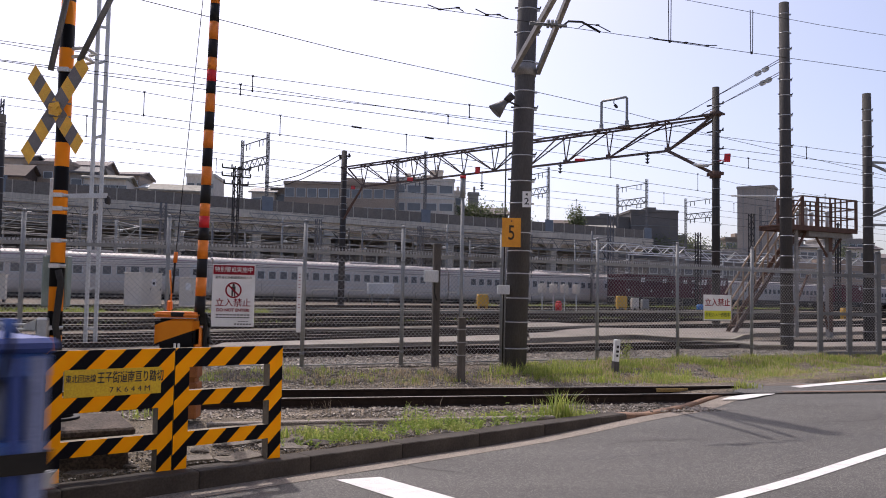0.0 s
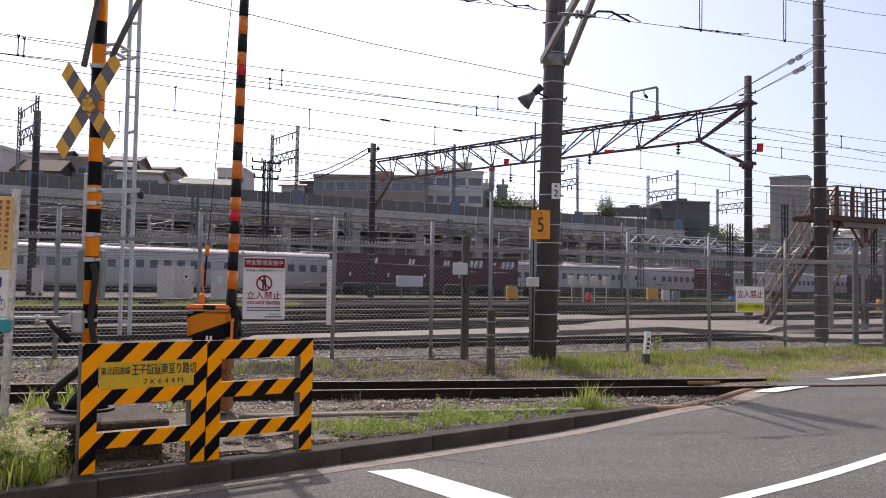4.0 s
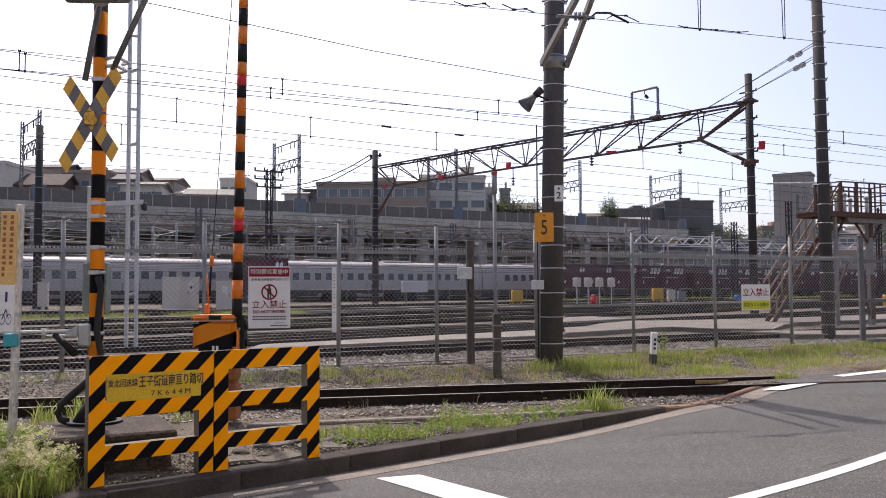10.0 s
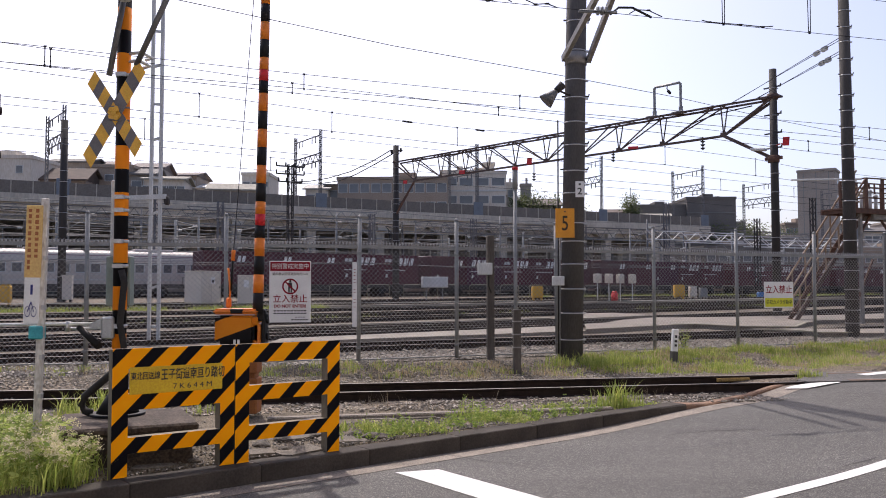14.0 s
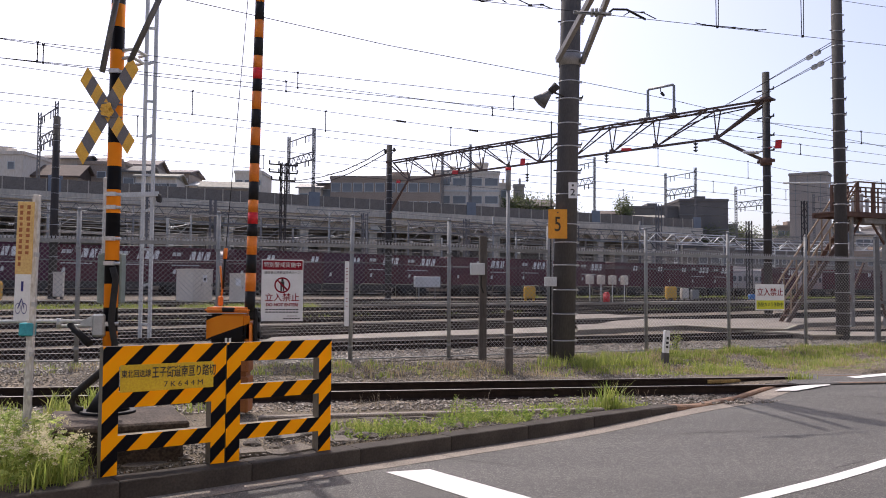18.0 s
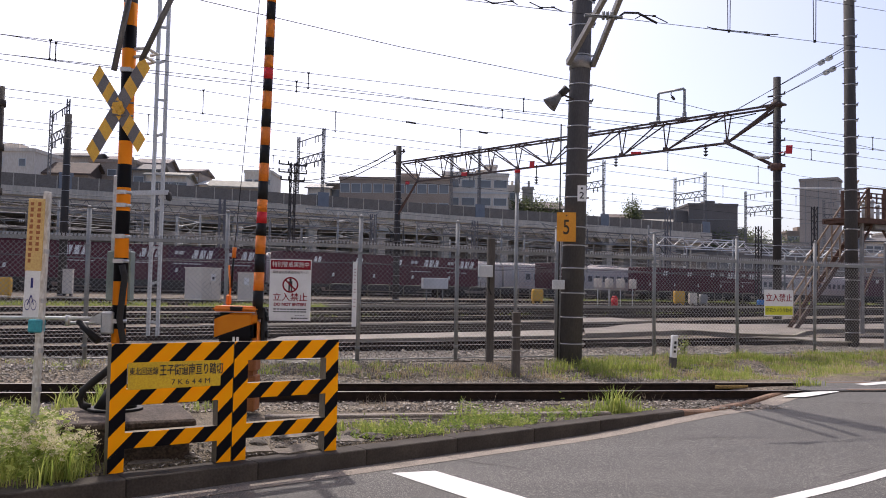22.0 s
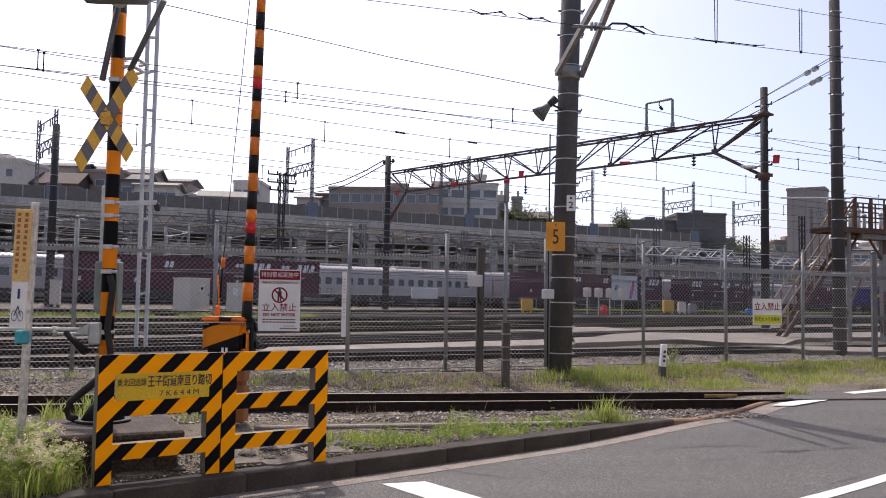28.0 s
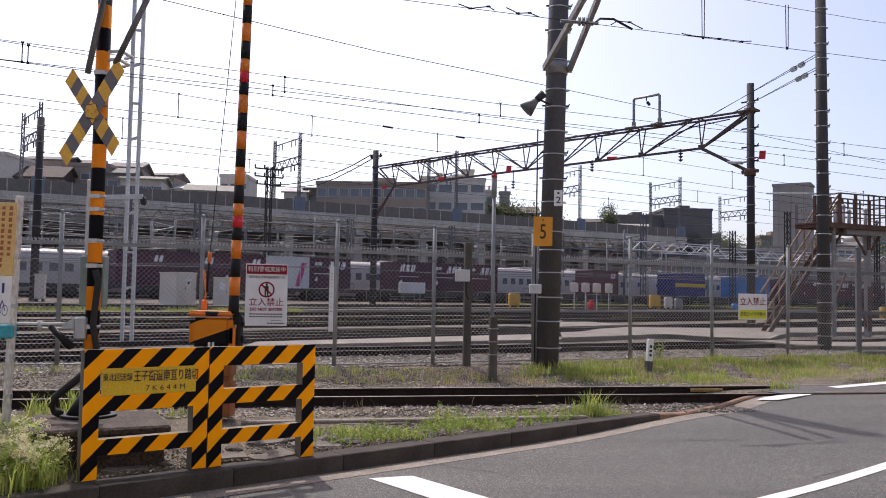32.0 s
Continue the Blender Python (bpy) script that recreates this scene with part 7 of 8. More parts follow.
lattice_beam("lattice_beam", (32, 94, 6.4), (48, 101, 5.6), 0.8, WHITEPAINT, "white tubular lattice beam over the far tracks", 14, 0.06)
lattice_beam("lattice_beam", (26, 96, 7.0), (64, 112, 6.6), 0.9, WHITEPAINT, "white tubular lattice beam over the far tracks", 30, 0.05)
for x, y, z1, arms in ((-24.0, 68, 9.5, ()), (-20.0, 72, 9.2, ()), (-14.8, 76, 13.0, ((12.8, 2.6), (12.1, 2.6), (11.4, 2.2))), (-8.0, 82, 9.0, ()), (2.0, 88, 9.0, ()), (14, 92, 9.0, ()), (24.0, 96, 11.5, ()), (33.5, 94, 9.5, ()), (40.5, 96, 12.0, ()), (55, 104, 12, ())):
    mast("lattice_mast", x, y, 0.8, z1, 0.42, DARKPOLE if arms or x > 30 else FADED, "slender lattice steel mast before the viaduct", arms)


for k in range(16):
    y0 = 70 + (k * 7 % 30)
    z0 = 3.8 + (k * 0.41 % 5.2)
    bm = bmesh.new()
    pts = []
    for i in range(25):
        x = -60 + i * 7.5
        pts.append((x, y0 + V_M * x * 0.95, z0 - 0.35 * abs(math.sin(i * 0.9 + k)) + 0.004 * x))
    pipe(bm, pts, 0.022, 4)
    tagged(part("overhead_wire", bm, FADED), "thin grey overhead wire before the viaduct", "overhead wire", "overhead wires")


def cantilever_mast(x, y, h, reach, mat):
    root = empty("cantilever_mast", pose(x, y, 0.6, 0, 0, V_ANG + (180 if reach < 0 else 0)), "thin grey steel mast with a bracket arm for the wires", "mast", "cantilever masts")
    reach = abs(reach)
    bm = bmesh.new()
    rod(bm, (0, 0, 0), (0, 0, h), 0.13, 0.1, seg=8)
    part("shaft", bm, mat, root)
    for a, b, r in (((0, 0, h - 1.0), (reach, 0, h - 0.5), 0.05), ((0, 0, h - 2.6), (reach * 0.92, 0, h - 0.6), 0.05), ((0, 0, h - 2.7), (reach * 1.1, 0, h - 2.2), 0.035), ((reach * 0.75, 0, h - 1.0), (reach * 0.8, 0, h - 2.3), 0.03)):
        bm = bmesh.new()
        rod(bm, a, b, r, seg=6)
        part("arm", bm, mat, root)
    for z in (h - 1.0, h - 2.6):
        bm = bmesh.new()
        for k in range(3):
            rod(bm, (0.2 + 0.14 * k, 0, z + 0.05), (0.28 + 0.14 * k, 0, z + 0.07), 0.12, seg=8)
        part("insulator", bm, LIGHTGREY, root, "pale ribbed insulator")
    bm = bmesh.new()
    box(bm, (0.5, 0.3, 0.6), (-0.05, -0.2, h * 0.42), bevel=0.03)
    part("switch_box", bm, GREYPAINT, root)


rc = random.Random(17)
for k in range(34):
    x = -50 + k * 2.9 + rc.uniform(-0.9, 0.9)
    y = 84 + V_M * x + rc.uniform(0, 17)
    cantilever_mast(x, y, rc.uniform(6.6, 9.3), rc.choice((-1, 1)) * rc.uniform(2.0, 3.4), rc.choice((FADED, FADED, GREYPAINT, DARKPOLE)))


for k in range(14):
    y0, z0 = 82 + (k * 5 % 17), 4.6 + (k * 0.83 % 4.6)
    bm = bmesh.new()
    pts = [(-60 + i * 6.5, y0 + V_M * (-60 + i * 6.5), z0 + 0.25 * math.cos(i * 1.1 + k) + 0.003 * i) for i in range(22)]
    pipe(bm, pts, 0.022, 4)
    tagged(part("overhead_wire", bm, GREYPAINT if k % 3 == 0 else FADED), "pale grey overhead wire before the viaduct", "overhead wire", "overhead wires")
for k in range(9):
    x = -44 + k * 10.5 + rc.uniform(-2, 2)
    y = 86 + V_M * x + rc.uniform(0, 8)
    z = rc.uniform(6.2, 8.8)
    lattice_beam("lattice_beam", (x, y, z), (x + rc.uniform(6, 10), y + rc.uniform(2.5, 6), z + rc.uniform(-0.3, 0.3)), 0.7, rc.choice((FADEDBEAM, FADED, GREYPAINT)), "small lattice beam between masts before the viaduct", 12, 0.05)


# masts and portal frames on the viaduct
def portal(sx, turn):
    root = empty("catenary_portal", Matrix.Translation((0, 109, 0)) @ pose(0, 0, 0, 0, 0, V_ANG) @ pose(sx, 0, 10.7 if sx < 45 else 9.6, 0, 0, turn) @ Matrix.Diagonal((1, 1, 1.14, 1)), "pale steel portal frame carrying wires on the viaduct", "portal frame", "portal frames")
    for y in (0.1, 7.4):
        bm = bmesh.new()
        for dx, dy in ((-0.13, -0.13), (0.13, -0.13), (0.13, 0.13), (-0.13, 0.13)):
            beam(bm, (dx, y + dy, 0), (dx, y + dy, 8.9), 0.07, 0.07)
        for k in range(22):
            sgn = 1 if k % 2 else -1
            for dy in (-0.13, 0.13):
                beam(bm, (-0.13 * sgn, y + dy, 0.4 * k), (0.13 * sgn, y + dy, 0.4 * k + 0.4), 0.045, 0.045)
        part("post", bm, FADED, root)
    bm = bmesh.new()
    for z in (5.6, 6.4):
        beam(bm, (0, 0, z), (0, 7.4, z), 0.1, 0.12)
    for i in range(10):
        beam(bm, (0, i * 0.74, 5.6 if i % 2 else 6.4), (0, (i + 1) * 0.74, 6.4 if i % 2 else 5.6), 0.07, 0.07)
    part("beam", bm, FADED, root)
    bm = bmesh.new()
    beam(bm, (0, 0, 8.3), (0, 7.4, 8.3), 0.08, 0.1)
    part("upper_beam", bm, FADED, root)
    for y in (1.5, 2.5, 5.2, 6.2):
        for za, zb, r in ((8.3, 7.6, 0.06), (5.6, 5.0, 0.08)):
            bm = bmesh.new()
            rod(bm, (0, y, za), (0, y, zb), r)
            part("insulator", bm, FADED, root)
    bm = bmesh.new()
    box(bm, (1.4, 0.12, 1.85), (0, -0.2, 1.2))
    part("bracket_panel", bm, BLUEGREY, root, "pale blue-grey panel at the post's foot")


BLUEGREY = material("blue_grey_panel", (0.20, 0.225, 0.26), (0.15, 0.175, 0.205), 0.7, scale=1)
for sx, turn in ((-46.2, 9), (-18.2, 5), (3.5, 1), (24.2, -2), (44.0, -6), (60.0, -7), (80.0, -8)):
    portal(sx, turn)
building("depot_shed", (41, 139, 0), 12, (26, 14, 8.5), BLDG_DARK, "long low grey depot shed beyond the viaduct's end", 2, 12, win=(1.4, 1.0))
building("depot_shed", (68, 146, 0), 8, (22, 14, 8.5), BLDG_TAN, "long low pale depot shed beside the tracks", 2, 10, win=(1.4, 1.0))
building("depot_shed", (92, 150, 0), 8, (40, 14, 9.0), BLDG_GREY, "long low grey depot shed beside the tracks", 2, 16, win=(1.4, 1.0))

REDTILE = material("brown_roof_tile", (0.115, 0.085, 0.07), (0.075, 0.057, 0.049), 0.85, scale=1, fine=9, streak=1)
SLATE = material("grey_roof_slate", (0.15, 0.143, 0.138), (0.105, 0.1, 0.097), 0.8, scale=0.8, fine=9)
building("apartment_block", (-20.8, 150, 8), -2, (19.6, 10, 13.4), BLDG_TAN, "low brown flat-roofed building behind the viaduct", 3, 10, win=(1.5, 1.5))
building("apartment_block", (-2.2, 156, 6), 0, (11.8, 12, 17.3), BLDG_CREAM, "cream apartment block with banded windows", 4, 4, win=(2.3, 1.3), bands=True)
building("stair_tower", (5.4, 157.5, 23.3), 0, (2.1, 3, 1.8), BLDG_CREAM, "cream rooftop stair tower on the apartment block", 0, 1)
building("apartment_block", (-2.6, 161, 6), 0, (6.2, 10, 18.2), BLDG_CREAM, "cream rear wing of the apartment block", 4, 3, win=(1.4, 1.3))
building("apartment_block", (9.7, 158, 6), 0, (1.7, 9, 15.4), BLDG_CREAM, "narrow cream end wing of the apartment block", 4, 1, win=(0.9, 1.2))
building("house", (-26.5, 150, 10), 0, (4.0, 9, 9.6), BLDG_CREAM, "small pale house with a hipped roof", 1, 2, gable=1.1, roof=LIGHTBROWN)
building("house", (-23.2, 152, 10), 0, (3.0, 9, 10.6), BLDG_TAN, "small tan house beside the brown building", 1, 1, gable=0.6, roof=SLATE)
building("apartment_block", (-74.0, 120, 8), -2, (13.6, 9, 12.6), BLDG_CREAM, "pale flat-roofed apartment block beyond the viaduct", 3, 4, win=(0.9, 1.0))
building("house", (-66.4, 136, 0.5), 0, (7.0, 8.0, 21.9), BLDG_GREY, "grey house with a shallow roof line", 1, 3, gable=1.0, roof=SLATE)
building("house", (-60.4, 122, 0.5), 4, (6.6, 7.0, 17.2), BLDG_TAN, "tan house with a dark tiled gable roof", 1, 3, gable=2.0, roof=REDTILE)
building("house", (-61.8, 140, 0.5), 0, (5.4, 7.0, 21.8), BLDG_GREY, "grey house wall behind the tiled gable", 1, 2, gable=1.2, roof=ROOFTILE)
building("house", (-56.2, 128, 0.5), 3, (7.0, 9.0, 20.0), BLDG_TAN, "tan flat-roofed house above the viaduct", 1, 3, win=(1.2, 0.9))
building("house", (-51.6, 135, 0.5), 6, (4.6, 8.0, 20.8), BLDG_GREY, "grey house stepping down the slope", 1, 2, gable=1.2, roof=ROOFTILE)
building("house", (-49.4, 128, 0.5), 6, (3.6, 7.0, 18.8), BLDG_GREY, "grey house with a low slate roof", 1, 2, gable=1.2, roof=SLATE)
building("house", (-46.6, 126, 0.5), 8, (5.8, 8.0, 17.8), BLDG_CREAM, "long low house with a pale sheet roof", 1, 5, gable=0.8, roof=CONCRETE)
building("house", (-50.0, 150, 0.5), 0, (4.0, 8.0, 21.6), BLDG_TAN, "small tan house far behind the viaduct", 1, 2, gable=0.9, roof=ROOFTILE)
building("house", (-47.2, 150, 0.5), 0, (3.0, 8.0, 19.4), BLDG_CREAM, "small white house far behind the viaduct", 1, 2, gable=1.0, roof=LIGHTGREY)
building("warehouse", (-38.6, 132, 0.5), 10, (7.6, 8.0, 16.9), BLDG_GREY, "grey shed with a pale metal roof", 1, 3, gable=1.3, roof=CONCRETE, win=(1.2, 0.8))
building("house", (-36.1, 143, 0.5), 0, (4.6, 8.0, 20.8), BLDG_CREAM, "white house with banded windows", 2, 3, win=(1.1, 0.8))
building("house", (13.1, 160, 6), 4, (7.2, 9, 11.6), BLDG_GREY, "grey house with a hipped roof among trees", 1, 3, gable=1.6, roof=ROOFTILE)
building("stair_tower", (12.9, 163, 0.5), 0, (1.9, 2.0, 21.3), BLDG_GREY, "narrow grey chimney block behind the house", 0, 1)
building("house", (25.9, 170, 6), 5, (5.4, 9, 9.6), BLDG_GREY, "low grey house among trees", 1, 3, gable=1.2, roof=ROOFTILE)
building("house", (31.6, 172, 6), 0, (4.0, 9, 11.2), BLDG_TAN, "low tan house with a brown roof", 1, 2, gable=1.0, roof=REDTILE)
building("net_wrapped_building", (48.9, 178, 4), 0, (10.2, 16, 16.8), BLDG_DARK, "large building wrapped in dark scaffold netting", 0, 1, bands=True)
building("net_wrapped_building", (38.3, 179, 4), 0, (10.8, 16, 15.3), BLDG_DARK, "lower part of the netted building", 0, 1, bands=True)
building("house", (36.0, 171, 4), 0, (8.4, 9, 11.6), BLDG_GREY, "low house with a pale gable roof before the netting", 1, 4, gable=1.6, roof=CONCRETE)
building("tower_block", (71.2, 176, 0.5), -32, (7.2, 6.0, 25.5), TOWERGREY, "plain grey tower block with upright joints", 0, 1, joints=3)
building("house", (46.7, 186.0, 0.5), 0, (6.8, 10.0, 15.3), BLDG_GREY, "grey flat-roofed building beyond the yard", 2, 4)
building("house", (55.1, 196.0, 0.5), 0, (7.5, 9.0, 16.2), BLDG_CREAM, "distant pale house beyond the yard", 2, 4, gable=1.2, roof=ROOFTILE)
building("house", (61.8, 204.0, 0.5), 0, (8.1, 9.0, 17.2), BLDG_GREY, "grey block far beyond the yard", 2, 3)
building("house", (78.0, 200.0, 0.5), 0, (7.2, 9.0, 16.6), BLDG_TAN, "tan flat-roofed building far beyond the yard", 2, 4)
building("house", (85.4, 188.0, 0.5), 0, (6.0, 9.0, 15.5), BLDG_GREY, "distant grey house beyond the yard", 2, 4, gable=1.0, roof=ROOFTILE)
building("house", (89.6, 186.0, 0.5), 0, (6.8, 9.0, 13.8), BLDG_CREAM, "distant pale house beyond the yard", 2, 4, gable=1.0, roof=SLATE)
building("house", (101.1, 198.0, 0.5), 0, (12.2, 9.0, 16.7), BLDG_GREY, "grey flat-roofed building beyond the yard", 2, 6)
building("house", (69.8, 205.0, 0.5), 0, (4.6, 9.0, 14.6), BLDG_GREY, "distant grey flat-roofed house beyond the yard", 2, 3)
building("house", (75.0, 202.0, 0.5), 0, (4.4, 9.0, 13.2), BLDG_TAN, "small distant tan house among trees", 2, 2, gable=1.0, roof=SLATE)
building("depot_shed", (55.0, 168.0, 0.0), 6, (24.0, 10, 11.2), BLDG_GREY, "long grey depot shed below the far houses", 3, 12, win=(1.4, 1.0))
for i, (x, w, h, mt) in enumerate(((95, 10, 11, BLDG_GREY), (106, 8, 14, BLDG_CREAM), (116, 14, 12, BLDG_TAN))):
    building("house", (x, 193 + i * 3, 1), 0, (w, 9, h), mt, "distant pale house beyond the yard", 2, 3, gable=1.2, roof=ROOFTILE)


# ---- trees ----
def tree(x, y, z, h, spread, seed):
    rnd = random.Random(seed)
    crown, h, z = h, h + z - 1.0, 1.0
    root = empty("tree", pose(x, y, z), "leafy green tree behind the viaduct", "tree", "trees")
    bm = bmesh.new()
    rod(bm, (0, 0, 0), (0, 0, h * 0.5), 0.25, 0.15, seg=8)
    tips = []
    for i in range(7):
        a = rnd.uniform(0, math.tau)
        tip = Vector((math.cos(a) * spread * 0.6, math.sin(a) * spread * 0.6, h - crown * rnd.uniform(0.05, 0.5)))
        rod(bm, (0, 0, h * 0.5), tip, 0.1, 0.03, seg=6)
        tips.append(tip)
    part("trunk", bm, BARK, root)
    verts, faces = [], []
    for i in range(1500):
        c = rnd.choice(tips) + Vector((rnd.gauss(0, spread * 0.32), rnd.gauss(0, spread * 0.32), rnd.gauss(0, crown * 0.12)))
        u = Vector((rnd.gauss(0, 1), rnd.gauss(0, 1), rnd.gauss(0, 1))).normalized() * rnd.uniform(0.12, 0.3)
        v = u.orthogonal().normalized() * u.length * 0.6
        k = len(verts)
        verts += [tuple(c - u), tuple(c + v), tuple(c + u), tuple(c - v)]
        faces.append((k, k + 1, k + 2, k + 3))
    me = bpy.data.meshes.new("crown")
    me.from_pydata(verts, [], faces)
    me.materials.append(LEAVES)
    part("crown", me, LEAVES, root)


for i, (x, y, z, h, sp) in enumerate(((14.5, 160, 11, 9.0, 2.6), (18.5, 162, 10, 8.0, 2.6), (22.5, 160, 9, 8, 2.4), (11.8, 158, 11, 7.5, 2.0), (36, 172, 10, 9.6, 1.8), (-62, 124, 8, 9, 2.5), (56, 178, 6, 9.5, 2.5), (62, 180, 6, 9.0, 2.5), (68, 192, 4, 11.5, 2.8), (73, 194, 4, 11.0, 2.6), (77.5, 193, 4, 10.0, 2.4), (82, 186, 3, 12, 3), (100, 188, 3, 12, 3))):
    tree(x, y, z, h, sp, i)
# wooded rise behind the houses
bm = bmesh.new()
for i in range(60):
    x = -230 + i * 8
    h = 9 + 3.5 * noise.noise((i * 0.4, 0, 0))
    box(bm, (8.2, 10, h), (x, 215 + 0.1 * x + 4 * noise.noise((i, 1, 1)), h / 2))
tagged(part("backdrop", bm, BLDG_GREY), "hazy grey row of distant low buildings", "backdrop", kind="structure")


# ---- grass, weeds and stones ----
def blades(name, spots, mat, label, seed, width=0.006):
    """spots: x, y, z, height, spread, count."""
    rnd = random.Random(seed)
    verts, faces = [], []
    for x, y, z, h, sp, n in spots:
        for i in range(n):
            bx, by = x + rnd.gauss(0, sp), y + rnd.gauss(0, sp)
            hh = h * rnd.uniform(0.4, 1.15)
            a, lean = rnd.uniform(0, math.tau), rnd.uniform(0.1, 0.95) * hh
            dx, dy = math.cos(a), math.sin(a)
            w = width * rnd.uniform(0.6, 1.4)
            px, py = -dy * w, dx * w
            k = len(verts)
            mx, my = bx + dx * lean * 0.35, by + dy * lean * 0.35
            verts += [(bx - px, by - py, z - 0.02), (bx + px, by + py, z - 0.02), (mx + px * 0.8, my + py * 0.8, z + hh * 0.6), (mx - px * 0.8, my - py * 0.8, z + hh * 0.6), (bx + dx * lean, by + dy * lean, z + hh)]
            faces += [(k, k + 1, k + 2, k + 3), (k + 3, k + 2, k + 4)]
    me = bpy.data.meshes.new(name)
    me.from_pydata(verts, [], faces)
    me.materials.append(mat)
    return tagged(new(name, me), label, "grass", kind="stuff")


rnd = random.Random(5)
kerbside, fenceside, dry, tall = [], [], [], []
for i in range(420):
    q, off = rnd.uniform(4.9, 10.0), rnd.uniform(0.2, 1.25)
    if rnd.random() > 0.02 + 0.75 * smooth(-0.1, 0.3, noise.noise((q * 1.3, off * 1.5, 7)) - 0.22 * smooth(0.5, 1.0, off)):
        continue
    v = ROAD_U * q + ROAD_N * (KERB_P - off)
    kerbside.append((v.x, v.y, ground_z(v.x, v.y) + 0.01, rnd.uniform(0.025, 0.08), 0.08, 30))
for i in range(2300):
    x = rnd.uniform(2.6, 16.5)
    lo, hi = 15.55 + 0.2 * x + 0.7 * smooth(5.5, 3.5, x), 17.9 + 0.46 * x
    y = rnd.uniform(lo, hi)
    if x < 5 and rnd.random() > 0.55:
        continue
    g = noise.noise((x * 0.8, y * 0.8, 3))
    if g < -0.22:
        continue
    (dry if rnd.random() < 0.26 else fenceside).append((x, y, ground_z(x, y) + 0.01, rnd.uniform(0.05, 0.15) * (1.0 + 0.6 * noise.noise((x * 1.5, y * 1.5, 8))), 0.1, 26))
for i in range(260):
    x = rnd.uniform(-9, 2.6)
    y = rnd.uniform(15.7 + 0.2 * x, 17.0 + 0.2 * x)
    (dry if rnd.random() < 0.5 else fenceside).append((x, y, ground_z(x, y), rnd.uniform(0.05, 0.16), 0.08, 14))
for i in range(75):
    x = rnd.uniform(1.9, 4.2)
    fenceside.append((x, 17.6 + rnd.uniform(-0.35, 0.35) + 0.25 * (x - 2.4), 0.1, rnd.uniform(0.08, 0.26), 0.12, 10))
for i in range(90):
    x = rnd.uniform(-9, -3.2)
    kerbside.append((x, rnd.uniform(8.5, 11.2) + 0.2 * (x + 4), 0.0, rnd.uniform(0.06, 0.2), 0.08, 20))
for cx, cy, h, n in ((2.25, 11.85, 0.34, 90), (2.05, 11.78, 0.24, 40), (2.45, 11.93, 0.2, 40), (-4.5, 10.9, 0.4, 70), (-5.0, 11.0, 0.3, 60), (-1.35, 9.75, 0.12, 60), (6.05, 14.72, 0.16, 70), (6.25, 14.8, 0.12, 50), (5.5, 14.2, 0.06, 30), (0.1, 10.7, 0.25, 14), (-0.95, 9.6, 0.16, 40)):
    tall.append((cx, cy, 0.1 if cx > 5.8 else 0.0, h, 0.07, n))
for i in range(110):
    x = rnd.uniform(-25, 24)
    y = 38.6 + 0.75 * x + rnd.uniform(-0.5, 0.8)
    if noise.noise((x * 0.3, 0, 0)) > -0.1:
        fenceside.append((x, y, yard_z(x, y), rnd.uniform(0.1, 0.25), 0.2, 14))
for i in range(420):
    x = rnd.uniform(-25, -7)
    y = 50.0 + 0.6 * x + rnd.uniform(-0.5, 0.5)
    if noise.noise((x * 0.4, 2, 0)) > -0.25:
        fenceside.append((x, y, yard_z(x, y), rnd.uniform(0.12, 0.3), 0.2, 16))
for i in range(420):
    x = rnd.uniform(6, 42)
    y = 63.6 + 0.45 * x + rnd.uniform(-0.5, 0.5)
    if noise.noise((x * 0.3, 5, 0)) > -0.2:
        fenceside.append((x, y, yard_z(x, y), rnd.uniform(0.15, 0.35), 0.25, 16))
blades("grass", kerbside, GRASS, "short bright green grass along the kerb", 1, 0.0055)
blades("grass", fenceside, GRASS, "long green grass growing along the fence", 2, 0.0065)
blades("dry_grass", dry, DRYGRASS, "dry straw-coloured grass among the green", 3, 0.006)
blades("tall_grass", tall, GRASS, "tall grass tufts beside the track", 4, 0.007)


WEEDLEAF = leafy("weed_leaves", (0.18, 0.27, 0.045), (0.54, 0.60, 0.19), 0.5)


def clover(spots):
    """Low broad-leaved plants: many small leaves near the ground."""
    r = random.Random(41)
    vs, fs = [], []
    for x, y, z, h, sp, n in spots:
        tall_one = r.random() < 0.05
        for i in range(26):
            c = Vector((x + r.gauss(0, sp), y + r.gauss(0, sp), z + abs(r.gauss(0, 0.11 if tall_one else 0.04))))
            if tall_one:
                c.x, c.y = x + r.gauss(0, 0.03), y + r.gauss(0, 0.03)
            u = Vector((r.gauss(0, 1), r.gauss(0, 1), r.gauss(0, 0.5))).normalized() * r.uniform(0.01, 0.026)
            v = u.orthogonal().normalized() * u.length * 0.55
            j = len(vs)
            vs.extend((tuple(c - u), tuple(c + v), tuple(c + u), tuple(c - v)))
            fs.append((j, j + 1, j + 2, j + 3))
    me = bpy.data.meshes.new("ground_weeds")
    me.from_pydata(vs, [], fs)
    me.materials.append(GRASS)
    tagged(new("ground_weeds", me), "low broad-leaved green weeds along the kerb", "weeds", kind="stuff")


clover(kerbside)


